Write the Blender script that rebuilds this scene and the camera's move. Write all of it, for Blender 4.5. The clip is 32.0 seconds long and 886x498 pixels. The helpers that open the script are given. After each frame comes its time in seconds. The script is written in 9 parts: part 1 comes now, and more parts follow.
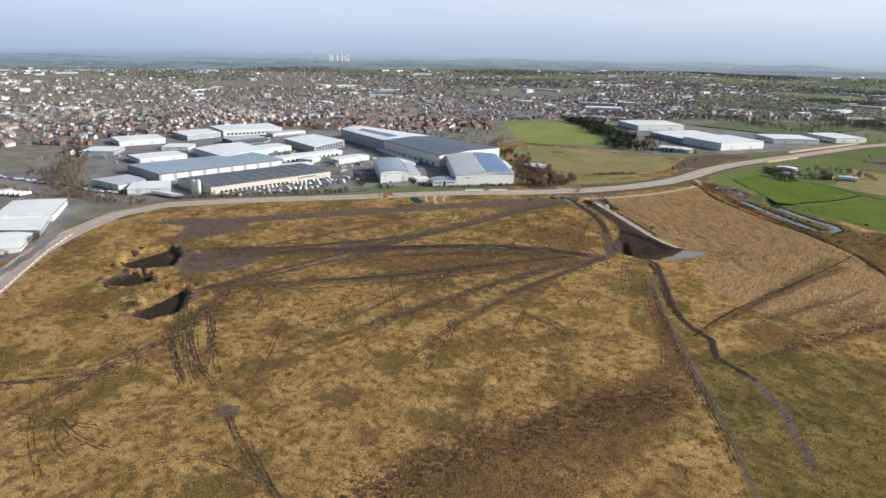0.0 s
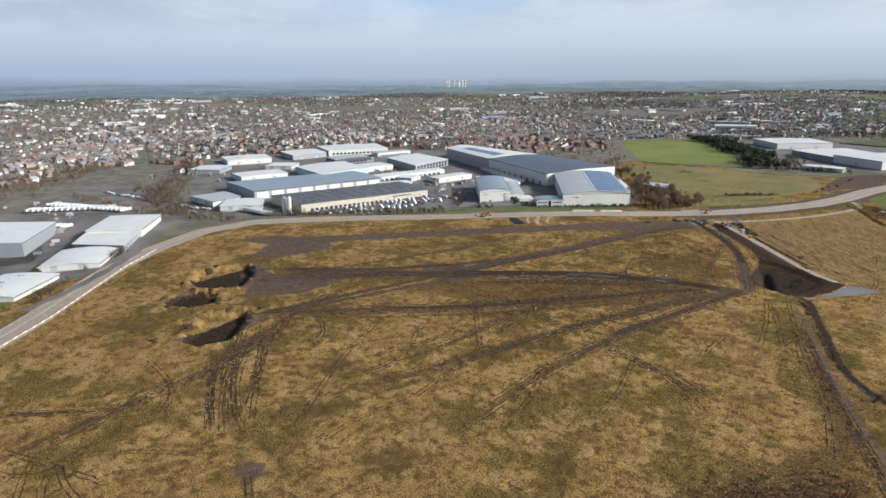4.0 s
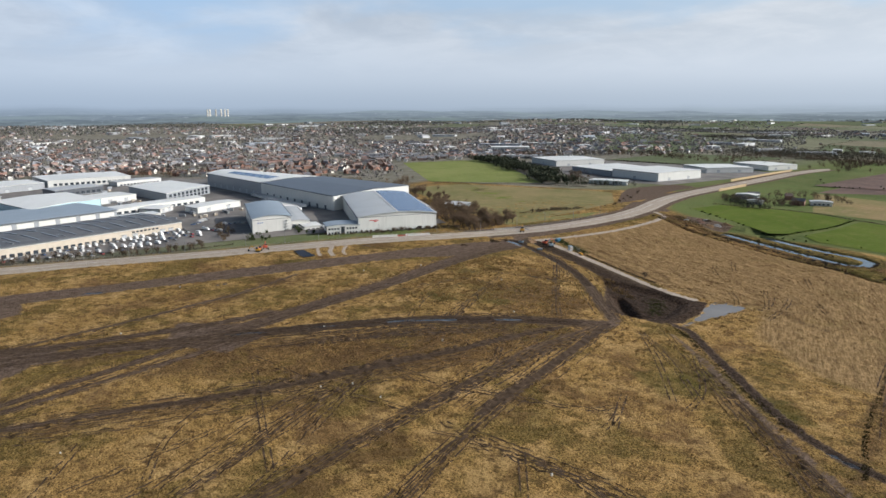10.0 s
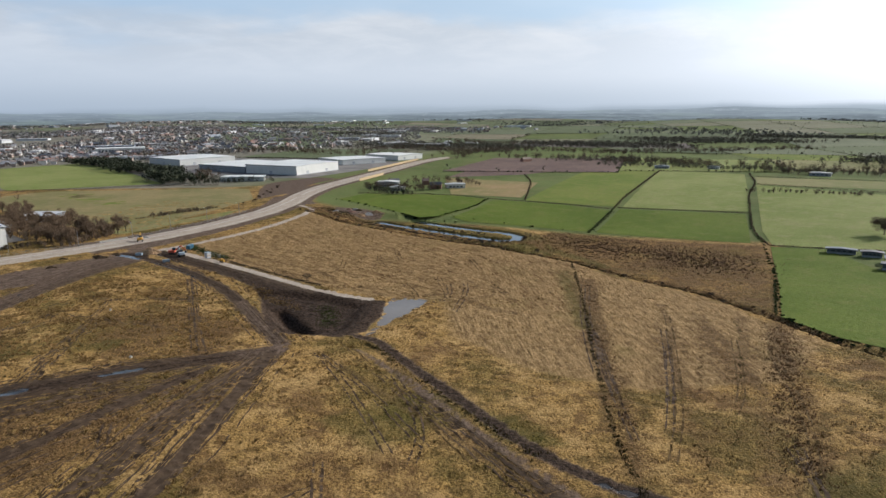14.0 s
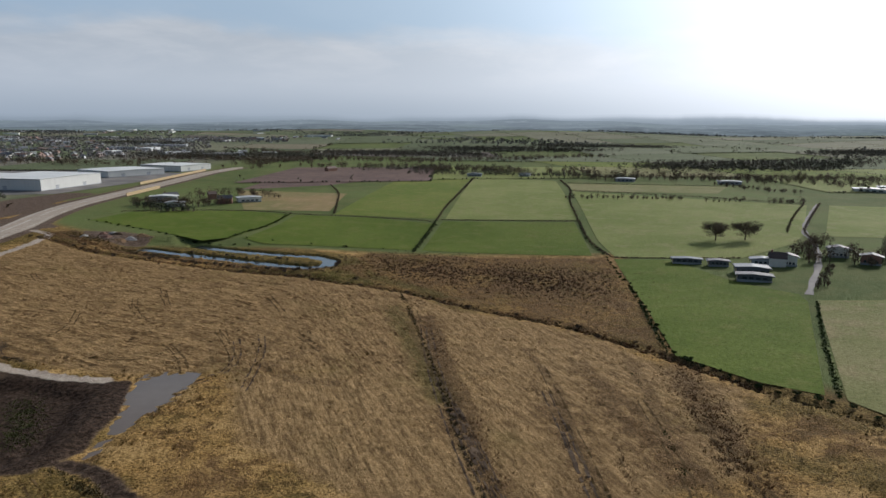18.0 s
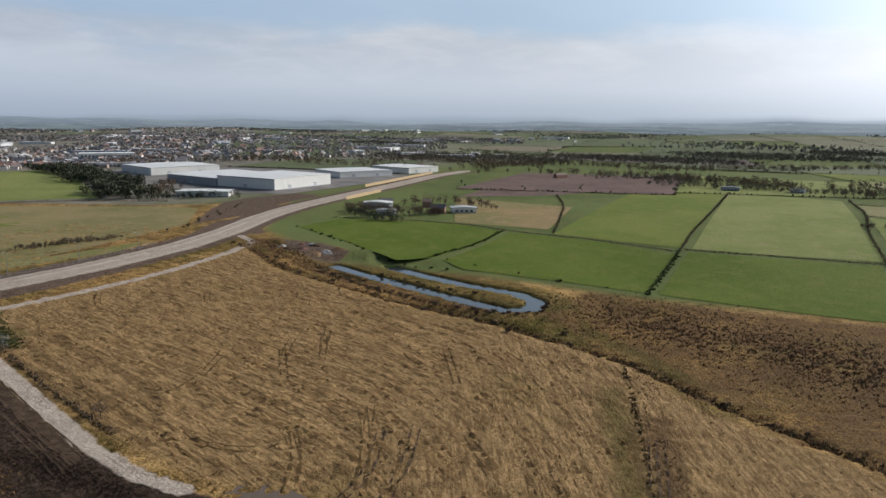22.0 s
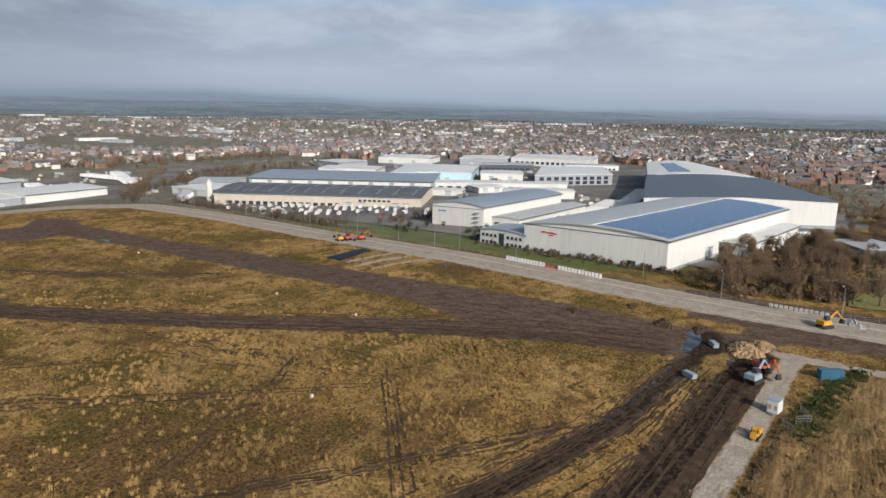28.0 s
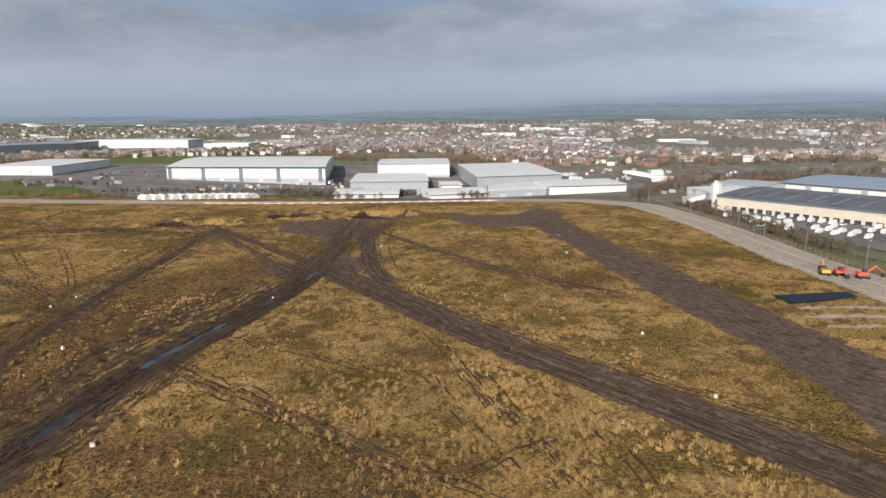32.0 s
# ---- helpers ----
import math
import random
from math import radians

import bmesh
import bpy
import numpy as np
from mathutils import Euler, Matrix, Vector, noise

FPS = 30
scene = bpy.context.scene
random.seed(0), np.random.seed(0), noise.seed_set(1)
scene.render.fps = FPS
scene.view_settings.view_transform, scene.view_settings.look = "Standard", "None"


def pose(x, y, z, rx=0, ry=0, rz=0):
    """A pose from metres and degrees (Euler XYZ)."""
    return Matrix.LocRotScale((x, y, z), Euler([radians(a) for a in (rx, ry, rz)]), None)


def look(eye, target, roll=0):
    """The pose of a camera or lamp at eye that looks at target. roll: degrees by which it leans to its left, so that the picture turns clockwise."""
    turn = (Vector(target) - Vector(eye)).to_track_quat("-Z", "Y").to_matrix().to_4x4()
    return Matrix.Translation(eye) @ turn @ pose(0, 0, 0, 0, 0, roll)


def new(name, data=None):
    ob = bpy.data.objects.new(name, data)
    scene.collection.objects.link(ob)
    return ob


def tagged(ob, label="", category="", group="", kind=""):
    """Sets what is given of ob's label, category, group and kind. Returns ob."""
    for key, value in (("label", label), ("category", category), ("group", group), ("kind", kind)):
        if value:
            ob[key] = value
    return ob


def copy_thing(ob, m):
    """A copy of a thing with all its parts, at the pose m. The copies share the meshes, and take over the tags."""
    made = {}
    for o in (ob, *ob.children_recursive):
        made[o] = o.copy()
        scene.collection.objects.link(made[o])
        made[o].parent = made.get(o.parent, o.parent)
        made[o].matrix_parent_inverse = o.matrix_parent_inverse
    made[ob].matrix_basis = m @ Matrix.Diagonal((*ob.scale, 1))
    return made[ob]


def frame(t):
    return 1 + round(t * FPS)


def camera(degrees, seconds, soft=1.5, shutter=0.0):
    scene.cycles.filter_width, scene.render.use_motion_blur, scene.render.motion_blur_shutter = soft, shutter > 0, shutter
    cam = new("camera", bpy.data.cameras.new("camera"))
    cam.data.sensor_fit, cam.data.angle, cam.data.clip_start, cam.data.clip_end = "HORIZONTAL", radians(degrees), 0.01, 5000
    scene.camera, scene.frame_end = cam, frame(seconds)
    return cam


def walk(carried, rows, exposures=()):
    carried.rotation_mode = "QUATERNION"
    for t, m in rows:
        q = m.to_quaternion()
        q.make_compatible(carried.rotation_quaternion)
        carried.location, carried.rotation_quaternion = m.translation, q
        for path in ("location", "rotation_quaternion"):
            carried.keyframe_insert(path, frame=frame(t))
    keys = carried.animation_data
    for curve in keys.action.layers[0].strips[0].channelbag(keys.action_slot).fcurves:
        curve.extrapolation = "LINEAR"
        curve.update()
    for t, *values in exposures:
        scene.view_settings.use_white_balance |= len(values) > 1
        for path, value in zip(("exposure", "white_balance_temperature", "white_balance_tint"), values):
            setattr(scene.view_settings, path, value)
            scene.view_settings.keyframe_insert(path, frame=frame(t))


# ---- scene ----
cam = camera(67.18, 32.0)
PATH = [
    (0, (237.74, -276.96, 151.12), (157.02, -225.65, 121.95), 0.80),
    (0.5, (240.05, -269.26, 148.64), (156.02, -223.72, 119.21), 0.63),
    (1, (238.70, -260.52, 145.64), (152.83, -218.77, 115.91), 0.51),
    (1.5, (234.80, -252.28, 142.56), (147.61, -213.29, 112.95), 0.01),
    (2, (228.12, -245.90, 139.74), (140.03, -208.73, 110.44), -0.41),
    (2.5, (218.31, -241.63, 136.92), (129.86, -205.00, 108.02), -0.39),
    (4.5, (180.28, -228.79, 129.80), (90.38, -192.21, 105.73), -0.70),
    (5, (171.10, -224.71, 127.22), (81.01, -188.00, 104.08), -0.73),
    (5.5, (161.21, -220.56, 124.84), (71.20, -183.65, 101.69), -0.80),
    (6, (151.37, -216.47, 122.47), (61.49, -179.27, 99.31), -0.66),
    (6.5, (141.31, -212.31, 120.35), (51.94, -173.73, 97.45), -0.58),
    (7, (131.74, -208.34, 117.98), (43.37, -167.04, 95.95), -0.56),
    (7.5, (122.31, -204.86, 115.55), (35.43, -160.10, 94.37), -0.46),
    (8, (111.72, -199.87, 112.56), (26.88, -151.31, 91.49), -0.38),
    (8.5, (101.90, -194.78, 110.18), (19.52, -142.15, 89.11), -0.34),
    (9, (92.36, -189.52, 107.70), (12.78, -132.72, 86.69), -0.29),
    (9.5, (83.19, -184.20, 105.35), (6.64, -123.39, 84.32), -0.27),
    (10, (74.01, -177.95, 103.01), (0.95, -113.00, 81.97), -0.24),
    (10.5, (65.01, -170.30, 100.38), (-3.76, -100.78, 79.46), -0.31),
    (11, (56.87, -162.70, 97.54), (-6.70, -88.38, 76.71), -0.29),
    (11.5, (49.99, -154.99, 94.91), (-7.97, -76.20, 74.09), -0.38),
    (12, (42.67, -146.06, 92.21), (-9.27, -63.18, 71.44), -0.32),
    (12.5, (36.20, -138.41, 90.01), (-9.36, -51.87, 69.14), -0.15),
    (13, (30.59, -129.30, 88.12), (-8.55, -39.72, 67.07), -0.27),
    (13.5, (25.79, -119.35, 85.20), (-7.38, -27.36, 64.31), -0.27),
    (14, (21.58, -109.26, 82.74), (-7.75, -15.91, 62.09), -0.33),
    (14.5, (15.94, -97.86, 80.46), (-6.59, -2.61, 59.96), -0.14),
    (15, (11.46, -85.88, 77.27), (-4.45, 10.78, 57.15), -0.04),
    (15.5, (7.49, -74.39, 74.32), (-0.02, 23.35, 54.55), 0.07),
    (17.5, (1.78, -31.42, 71.75), (0.62, 66.78, 52.89), 0.29),
    (18, (1.10, -20.97, 72.04), (0.16, 77.22, 53.12), 0.32),
    (18.5, (0.58, -10.63, 72.48), (-0.03, 87.57, 53.60), 0.21),
    (19, (0.00, 0.00, 72.57), (-0.09, 98.23, 53.84), 0.14),
    (19.5, (-0.38, 10.48, 72.63), (-1.02, 108.71, 53.93), 0.08),
    (20, (0.09, 20.28, 73.20), (-5.20, 118.35, 54.38), 0.06),
    (20.5, (-0.94, 31.10, 73.10), (-13.15, 128.53, 54.18), 0.23),
    (21, (-1.71, 41.18, 73.07), (-21.35, 137.38, 54.10), 0.37),
    (21.5, (-2.58, 51.11, 73.20), (-29.46, 145.54, 54.20), 0.39),
    (22, (-3.86, 60.78, 73.49), (-38.37, 152.70, 54.49), 0.57),
    (22.5, (-5.46, 70.32, 74.16), (-47.98, 158.76, 54.93), 0.29),
    (23, (-9.23, 81.00, 73.74), (-59.51, 165.26, 54.46), 0.33),
    (23.5, (-13.75, 90.68, 73.43), (-72.72, 169.05, 53.95), 0.52),
    (24, (-18.47, 99.74, 73.33), (-85.44, 171.35, 53.67), 0.56),
    (24.5, (-23.01, 108.32, 72.59), (-98.08, 171.40, 52.96), 0.60),
    (25, (-25.95, 117.43, 71.35), (-109.34, 168.96, 51.60), 0.39),
    (25.5, (-29.59, 127.39, 69.32), (-119.37, 166.82, 49.69), 0.43),
    (27.5, (-52.17, 160.95, 66.99), (-149.00, 146.44, 46.67), 0.95),
    (28, (-60.09, 166.74, 65.80), (-154.23, 139.67, 45.65), 0.88),
    (28.5, (-68.33, 172.91, 64.50), (-157.93, 133.29, 44.46), 0.69),
    (29, (-78.64, 178.33, 63.17), (-162.07, 126.88, 43.36), 0.55),
    (29.5, (-90.49, 181.01, 61.95), (-166.74, 119.39, 42.24), 0.33),
    (30, (-101.96, 181.93, 60.92), (-170.21, 111.57, 41.13), 0.13),
    (30.5, (-113.43, 181.54, 59.63), (-172.65, 103.41, 39.88), -0.03),
    (31, (-124.86, 179.32, 57.93), (-174.43, 94.72, 38.28), -0.20),
    (31.5, (-135.93, 176.02, 57.20), (-180.25, 88.56, 37.56), -0.33),
    (32, (-146.38, 171.94, 56.77), (-187.98, 83.17, 37.01), -0.43),
]
EXPOSURES = [(0, 0.18, 6100, 11), (2, 0.18, 6100, 11), (6, -0.12, 6150, 9), (9, -0.08, 6200, 10), (13, 0.05, 6200, 11), (15, -0.2, 6200, 11), (17.5, -0.45, 6100, 11), (19, -0.5, 6100, 11), (21, -0.36, 6150, 11), (23, -0.16, 6300, 13), (25, -0.08, 6400, 13), (28, -0.25, 6380, 12), (30, -0.07, 6430, 12), (32, 0.02, 6500, 13)]
walk(cam, [(t, look(eye, target, roll)) for t, eye, target, roll in PATH], EXPOSURES)

# world and sun
SUN_EL, SUN_AZ = 25.0, 42.0     # degrees; azimuth clockwise from +y
sun_dir = Vector((math.sin(radians(SUN_AZ)) * math.cos(radians(SUN_EL)), math.cos(radians(SUN_AZ)) * math.cos(radians(SUN_EL)), math.sin(radians(SUN_EL))))
sun = new("sun", bpy.data.lights.new("sun", "SUN"))
sun.data.energy, sun.data.angle, sun.data.color = 5.0, radians(0.8), (1.0, 0.93, 0.83)
sun.matrix_world = look(sun_dir * 100, (0, 0, 0))

world = bpy.data.worlds.new("sky")
scene.world = world
world.use_nodes = True
SKY_GAIN = 1.0


class Nodes:
    """A small helper to wire node trees."""

    def __init__(self, tree):
        self.t = tree

    def add(self, kind, **inputs):
        n = self.t.nodes.new("ShaderNode" + kind)
        for k, v in inputs.items():
            self.set(n, k, v)
        return n

    def set(self, n, k, v):
        sock = n.inputs[int(k[1:])] if k[0] == "i" and k[1:].isdigit() else n.inputs[k.replace("_", " ")]
        if isinstance(v, bpy.types.NodeSocket):
            self.t.links.new(v, sock)
        else:
            sock.default_value = v

    def math(self, op, a, b=0.0, clamp=False):
        n = self.t.nodes.new("ShaderNodeMath")
        n.operation, n.use_clamp = op, clamp
        self.set(n, "i0", a)
        self.set(n, "i1", b)
        return n.outputs[0]

    def mix(self, f, a, b, blend="MIX"):
        n = self.t.nodes.new("ShaderNodeMix")
        n.data_type, n.blend_type = "RGBA", blend
        self.set(n, "i0", f)
        self.set(n, "i6", a)
        self.set(n, "i7", b)
        return n.outputs[2]

    def step(self, x, lo, hi, a=0.0, b=1.0):
        n = self.t.nodes.new("ShaderNodeMapRange")
        n.interpolation_type = "SMOOTHSTEP"
        for k, v in zip(("i0", "i1", "i2", "i3", "i4"), (x, lo, hi, a, b)):
            self.set(n, k, v)
        return n.outputs[0]

    def noise(self, vec, scale, detail=4.0, rough=0.55, distort=0.0):
        n = self.t.nodes.new("ShaderNodeTexNoise")
        for k, v in (("Vector", vec), ("Scale", scale), ("Detail", detail), ("Roughness", rough), ("Distortion", distort)):
            self.set(n, k, v)
        return n.outputs[0]

    def place(self, scale=(1, 1, 1), turn=0.0):
        g = self.t.nodes.new("ShaderNodeNewGeometry")
        m = self.t.nodes.new("ShaderNodeMapping")
        self.set(m, "Vector", g.outputs["Position"])
        m.inputs["Rotation"].default_value[2] = turn
        m.inputs["Scale"].default_value = scale
        return m.outputs[0]

    def grain(self, degrees, stretch):
        """Places drawn out along a bearing."""
        g = self.t.nodes.new("ShaderNodeNewGeometry")
        m = self.t.nodes.new("ShaderNodeMapping")
        m.vector_type = "TEXTURE"
        self.set(m, "Vector", g.outputs["Position"])
        m.inputs["Rotation"].default_value[2] = radians(degrees)
        m.inputs["Scale"].default_value = (stretch, 1.0, 1.0)
        return m.outputs[0]

    def attr(self, name):
        a = self.t.nodes.new("ShaderNodeAttribute")
        a.attribute_name = name
        return a.outputs["Fac"]


def rgb(r, g, b):
    return (r, g, b, 1.0)


w = Nodes(world.node_tree)
sky = world.node_tree.nodes.new("ShaderNodeTexSky")
sky.sky_type = "NISHITA"
sky.sun_disc = False
sky.sun_elevation, sky.sun_rotation = radians(SUN_EL), radians(SUN_AZ)
sky.air_density, sky.dust_density = 1.0, 2.0
coord = world.node_tree.nodes.new("ShaderNodeTexCoord").outputs["Generated"]
sep = w.add("SeparateXYZ", i0=coord)
up = sep.outputs[2]
dotn = world.node_tree.nodes.new("ShaderNodeVectorMath")
dotn.operation = "DOT_PRODUCT"
w.set(dotn, "i0", coord)
dotn.inputs[1].default_value = sun_dir
facing = dotn.outputs["Value"]
# layered winter cloud, flattened towards the horizon
den = w.math("ADD", w.math("ABSOLUTE", up), 0.20)
flat = w.add("CombineXYZ", X=w.math("DIVIDE", sep.outputs[0], den), Y=w.math("DIVIDE", sep.outputs[1], den), Z=0.0)
veil = w.noise(flat.outputs[0], 0.8, 5.0, 0.55, 0.3)
puff = w.noise(flat.outputs[0], 1.5, 6.0, 0.6, 0.3)
clear = w.mix(1.0, sky.outputs[0], rgb(0.07, 0.07, 0.07), "MULTIPLY")
lit = w.step(facing, -0.9, 0.95, 0.0, 1.0)
grey = w.mix(lit, rgb(0.41, 0.49, 0.60), rgb(0.78, 0.84, 0.89))
pale = w.mix(lit, rgb(0.60, 0.69, 0.80), rgb(0.98, 1.0, 1.01))
cloud = w.mix(w.step(puff, 0.36, 0.68), grey, pale)


def bearing(vec):
    """How far the sky faces a given bearing."""
    d = world.node_tree.nodes.new("ShaderNodeVectorMath")
    d.operation = "DOT_PRODUCT"
    w.set(d, "i0", coord)
    d.inputs[1].default_value = vec
    return d.outputs["Value"]


# the layer is thicker to the south and a little to the north-west
thick = w.math("ADD", w.step(bearing((-0.087, -0.996, 0.0)), 0.5, 1.0, 0.0, 0.40), w.step(bearing((-0.5, 0.866, 0.0)), 0.72, 1.0, 0.0, 0.15))
thin = w.math("SUBTRACT", 1.0, thick)
thin_c = w.add("CombineXYZ", X=thin, Y=thin, Z=thin).outputs[0]
blue = w.mix(lit, rgb(0.39, 0.58, 0.84), rgb(0.66, 0.86, 1.04))
high = w.mix(0.12, blue, clear)
cover = w.step(w.math("ADD", veil, w.math("ADD", w.step(up, 0.06, 0.20, 0.22, -0.20), w.step(facing, -0.2, -0.9, 0.0, 0.16))), 0.42, 0.72)
dome = w.mix(1.0, w.mix(w.math("ADD", cover, w.math("MULTIPLY", thick, 1.1), True), high, cloud), thin_c, "MULTIPLY")
dome = w.mix(w.step(up, 0.24, 0.55), dome, clear)
# haze along the horizon
haze = w.mix(lit, rgb(0.38, 0.47, 0.585), rgb(0.56, 0.64, 0.72))
haze = w.mix(w.step(up, -0.01, 0.06), haze, w.mix(lit, rgb(0.53, 0.62, 0.73), rgb(0.80, 0.86, 0.92)))
haze = w.mix(w.step(up, -0.045, 0.004), w.mix(lit, rgb(0.235, 0.305, 0.395), rgb(0.36, 0.43, 0.50)), haze)
low = w.mix(w.step(up, 0.02, 0.13), w.mix(1.0, haze, w.mix(0.6, rgb(1, 1, 1), thin_c), "MULTIPLY"), dome)
glow = w.math("POWER", w.math("MAXIMUM", facing, 0.0), 9.0)
core = w.math("POWER", w.math("MAXIMUM", facing, 0.0), 60.0)
gl = w.math("ADD", w.math("MULTIPLY", glow, 2.1), w.math("MULTIPLY", core, 2.5))
glare = w.mix(1.0, rgb(1.0, 0.97, 0.93), w.add("CombineXYZ", X=gl, Y=gl, Z=gl).outputs[0], "MULTIPLY")
total = w.mix(1.0, low, glare, "ADD")
wb = world.node_tree.nodes["Background"]
w.set(wb, "Color", total)
wb.inputs[1].default_value = SKY_GAIN

# ---- materials ----


def shader(name):
    m = bpy.data.materials.new(name)
    m.use_nodes = True
    n = Nodes(m.node_tree)
    return m, n, m.node_tree.nodes["Principled BSDF"]


def bumped(n, bsdf, hgt, strength, dist):
    b = n.add("Bump", Strength=strength, Distance=dist, Height=hgt)
    n.set(bsdf, "Normal", b.outputs[0])


def mat(name, a, b=None, scale=1.0, rough=0.8, bump=0.0, metal=0.0, fine=8.0, vary=0.0, stretch=(1, 1, 1), spec=0.4):
    """Two-tone mottled surface with grain at a second, finer scale; vary: spread of brightness between pieces."""
    m, n, bsdf = shader(name)
    b = b or tuple(c * 0.8 for c in a)
    p = n.place(stretch)
    big = n.noise(p, scale, 5.0, 0.6)
    small = n.noise(p, scale * fine, 4.0, 0.65)
    f = n.math("ADD", n.math("MULTIPLY", n.step(big, 0.32, 0.68), 0.65), n.math("MULTIPLY", small, 0.35))
    col = n.mix(f, rgb(*a), rgb(*b))
    if vary:
        o = n.t.nodes.new("ShaderNodeObjectInfo").outputs["Random"]
        g = n.math("ADD", n.math("MULTIPLY", o, 2 * vary), 1.0 - vary)
        col = n.mix(1.0, col, n.add("CombineColor", i0=g, i1=g, i2=g).outputs[0], "MULTIPLY")
    n.set(bsdf, "Base Color", col)
    n.set(bsdf, "Roughness", n.math("ADD", n.math("MULTIPLY", small, 0.2), rough - 0.1, True))
    bsdf.inputs["Metallic"].default_value = metal
    bsdf.inputs["Specular IOR Level"].default_value = spec
    if bump:
        bumped(n, bsdf, small, 0.6, bump)
    return m


def island(name, cols, rough=0.9, scale=0.2, spec=0.2, span=0.35):
    """Loose matter made of many small pieces: each piece takes its own tone between the given ones."""
    m, n, bsdf = shader(name)
    g = n.t.nodes.new("ShaderNodeNewGeometry").outputs["Random Per Island"]
    ramp = n.t.nodes.new("ShaderNodeValToRGB")
    el = ramp.color_ramp.elements
    while len(el) < len(cols):
        el.new(0.5)
    for k, c in enumerate(cols):
        el[k].position = k / max(1, len(cols) - 1)
        el[k].color = rgb(*c)
    n.set(ramp, "Fac", g)
    big = n.noise(n.place(), scale, 3.0)
    col = n.mix(n.step(big, 0.3, 0.7), n.mix(1.0, ramp.outputs[0], rgb(1 - span, 1 - span, 1 - span), "MULTIPLY"), ramp.outputs[0])
    n.set(bsdf, "Base Color", col)
    bsdf.inputs["Roughness"].default_value = rough
    bsdf.inputs["Specular IOR Level"].default_value = spec
    return m


def clad(name, a, pitch=1.0, rough=0.45, metal=0.0, grime=0.25, depth=0.03):
    """Profiled sheet cladding: upright ribs, faint streaks of dirt."""
    m, n, bsdf = shader(name)
    p = n.place()
    s = n.add("SeparateXYZ", i0=p)
    along = n.math("ADD", s.outputs[0], s.outputs[1])
    rib = n.math("SINE", n.math("MULTIPLY", along, 2 * math.pi / pitch))
    streak = n.noise(n.place((0.8, 0.8, 0.06)), 1.0, 5.0, 0.6)
    patch = n.noise(p, 0.05, 4.0)
    f = n.math("ADD", n.math("MULTIPLY", n.step(streak, 0.45, 0.75), grime), n.math("MULTIPLY", n.step(patch, 0.4, 0.7), grime * 0.6), True)
    n.set(bsdf, "Base Color", n.mix(f, rgb(*a), rgb(*(c * 0.55 for c in a))))
    bsdf.inputs["Roughness"].default_value = rough
    bsdf.inputs["Metallic"].default_value = metal
    bumped(n, bsdf, rib, 0.35, depth)
    return m


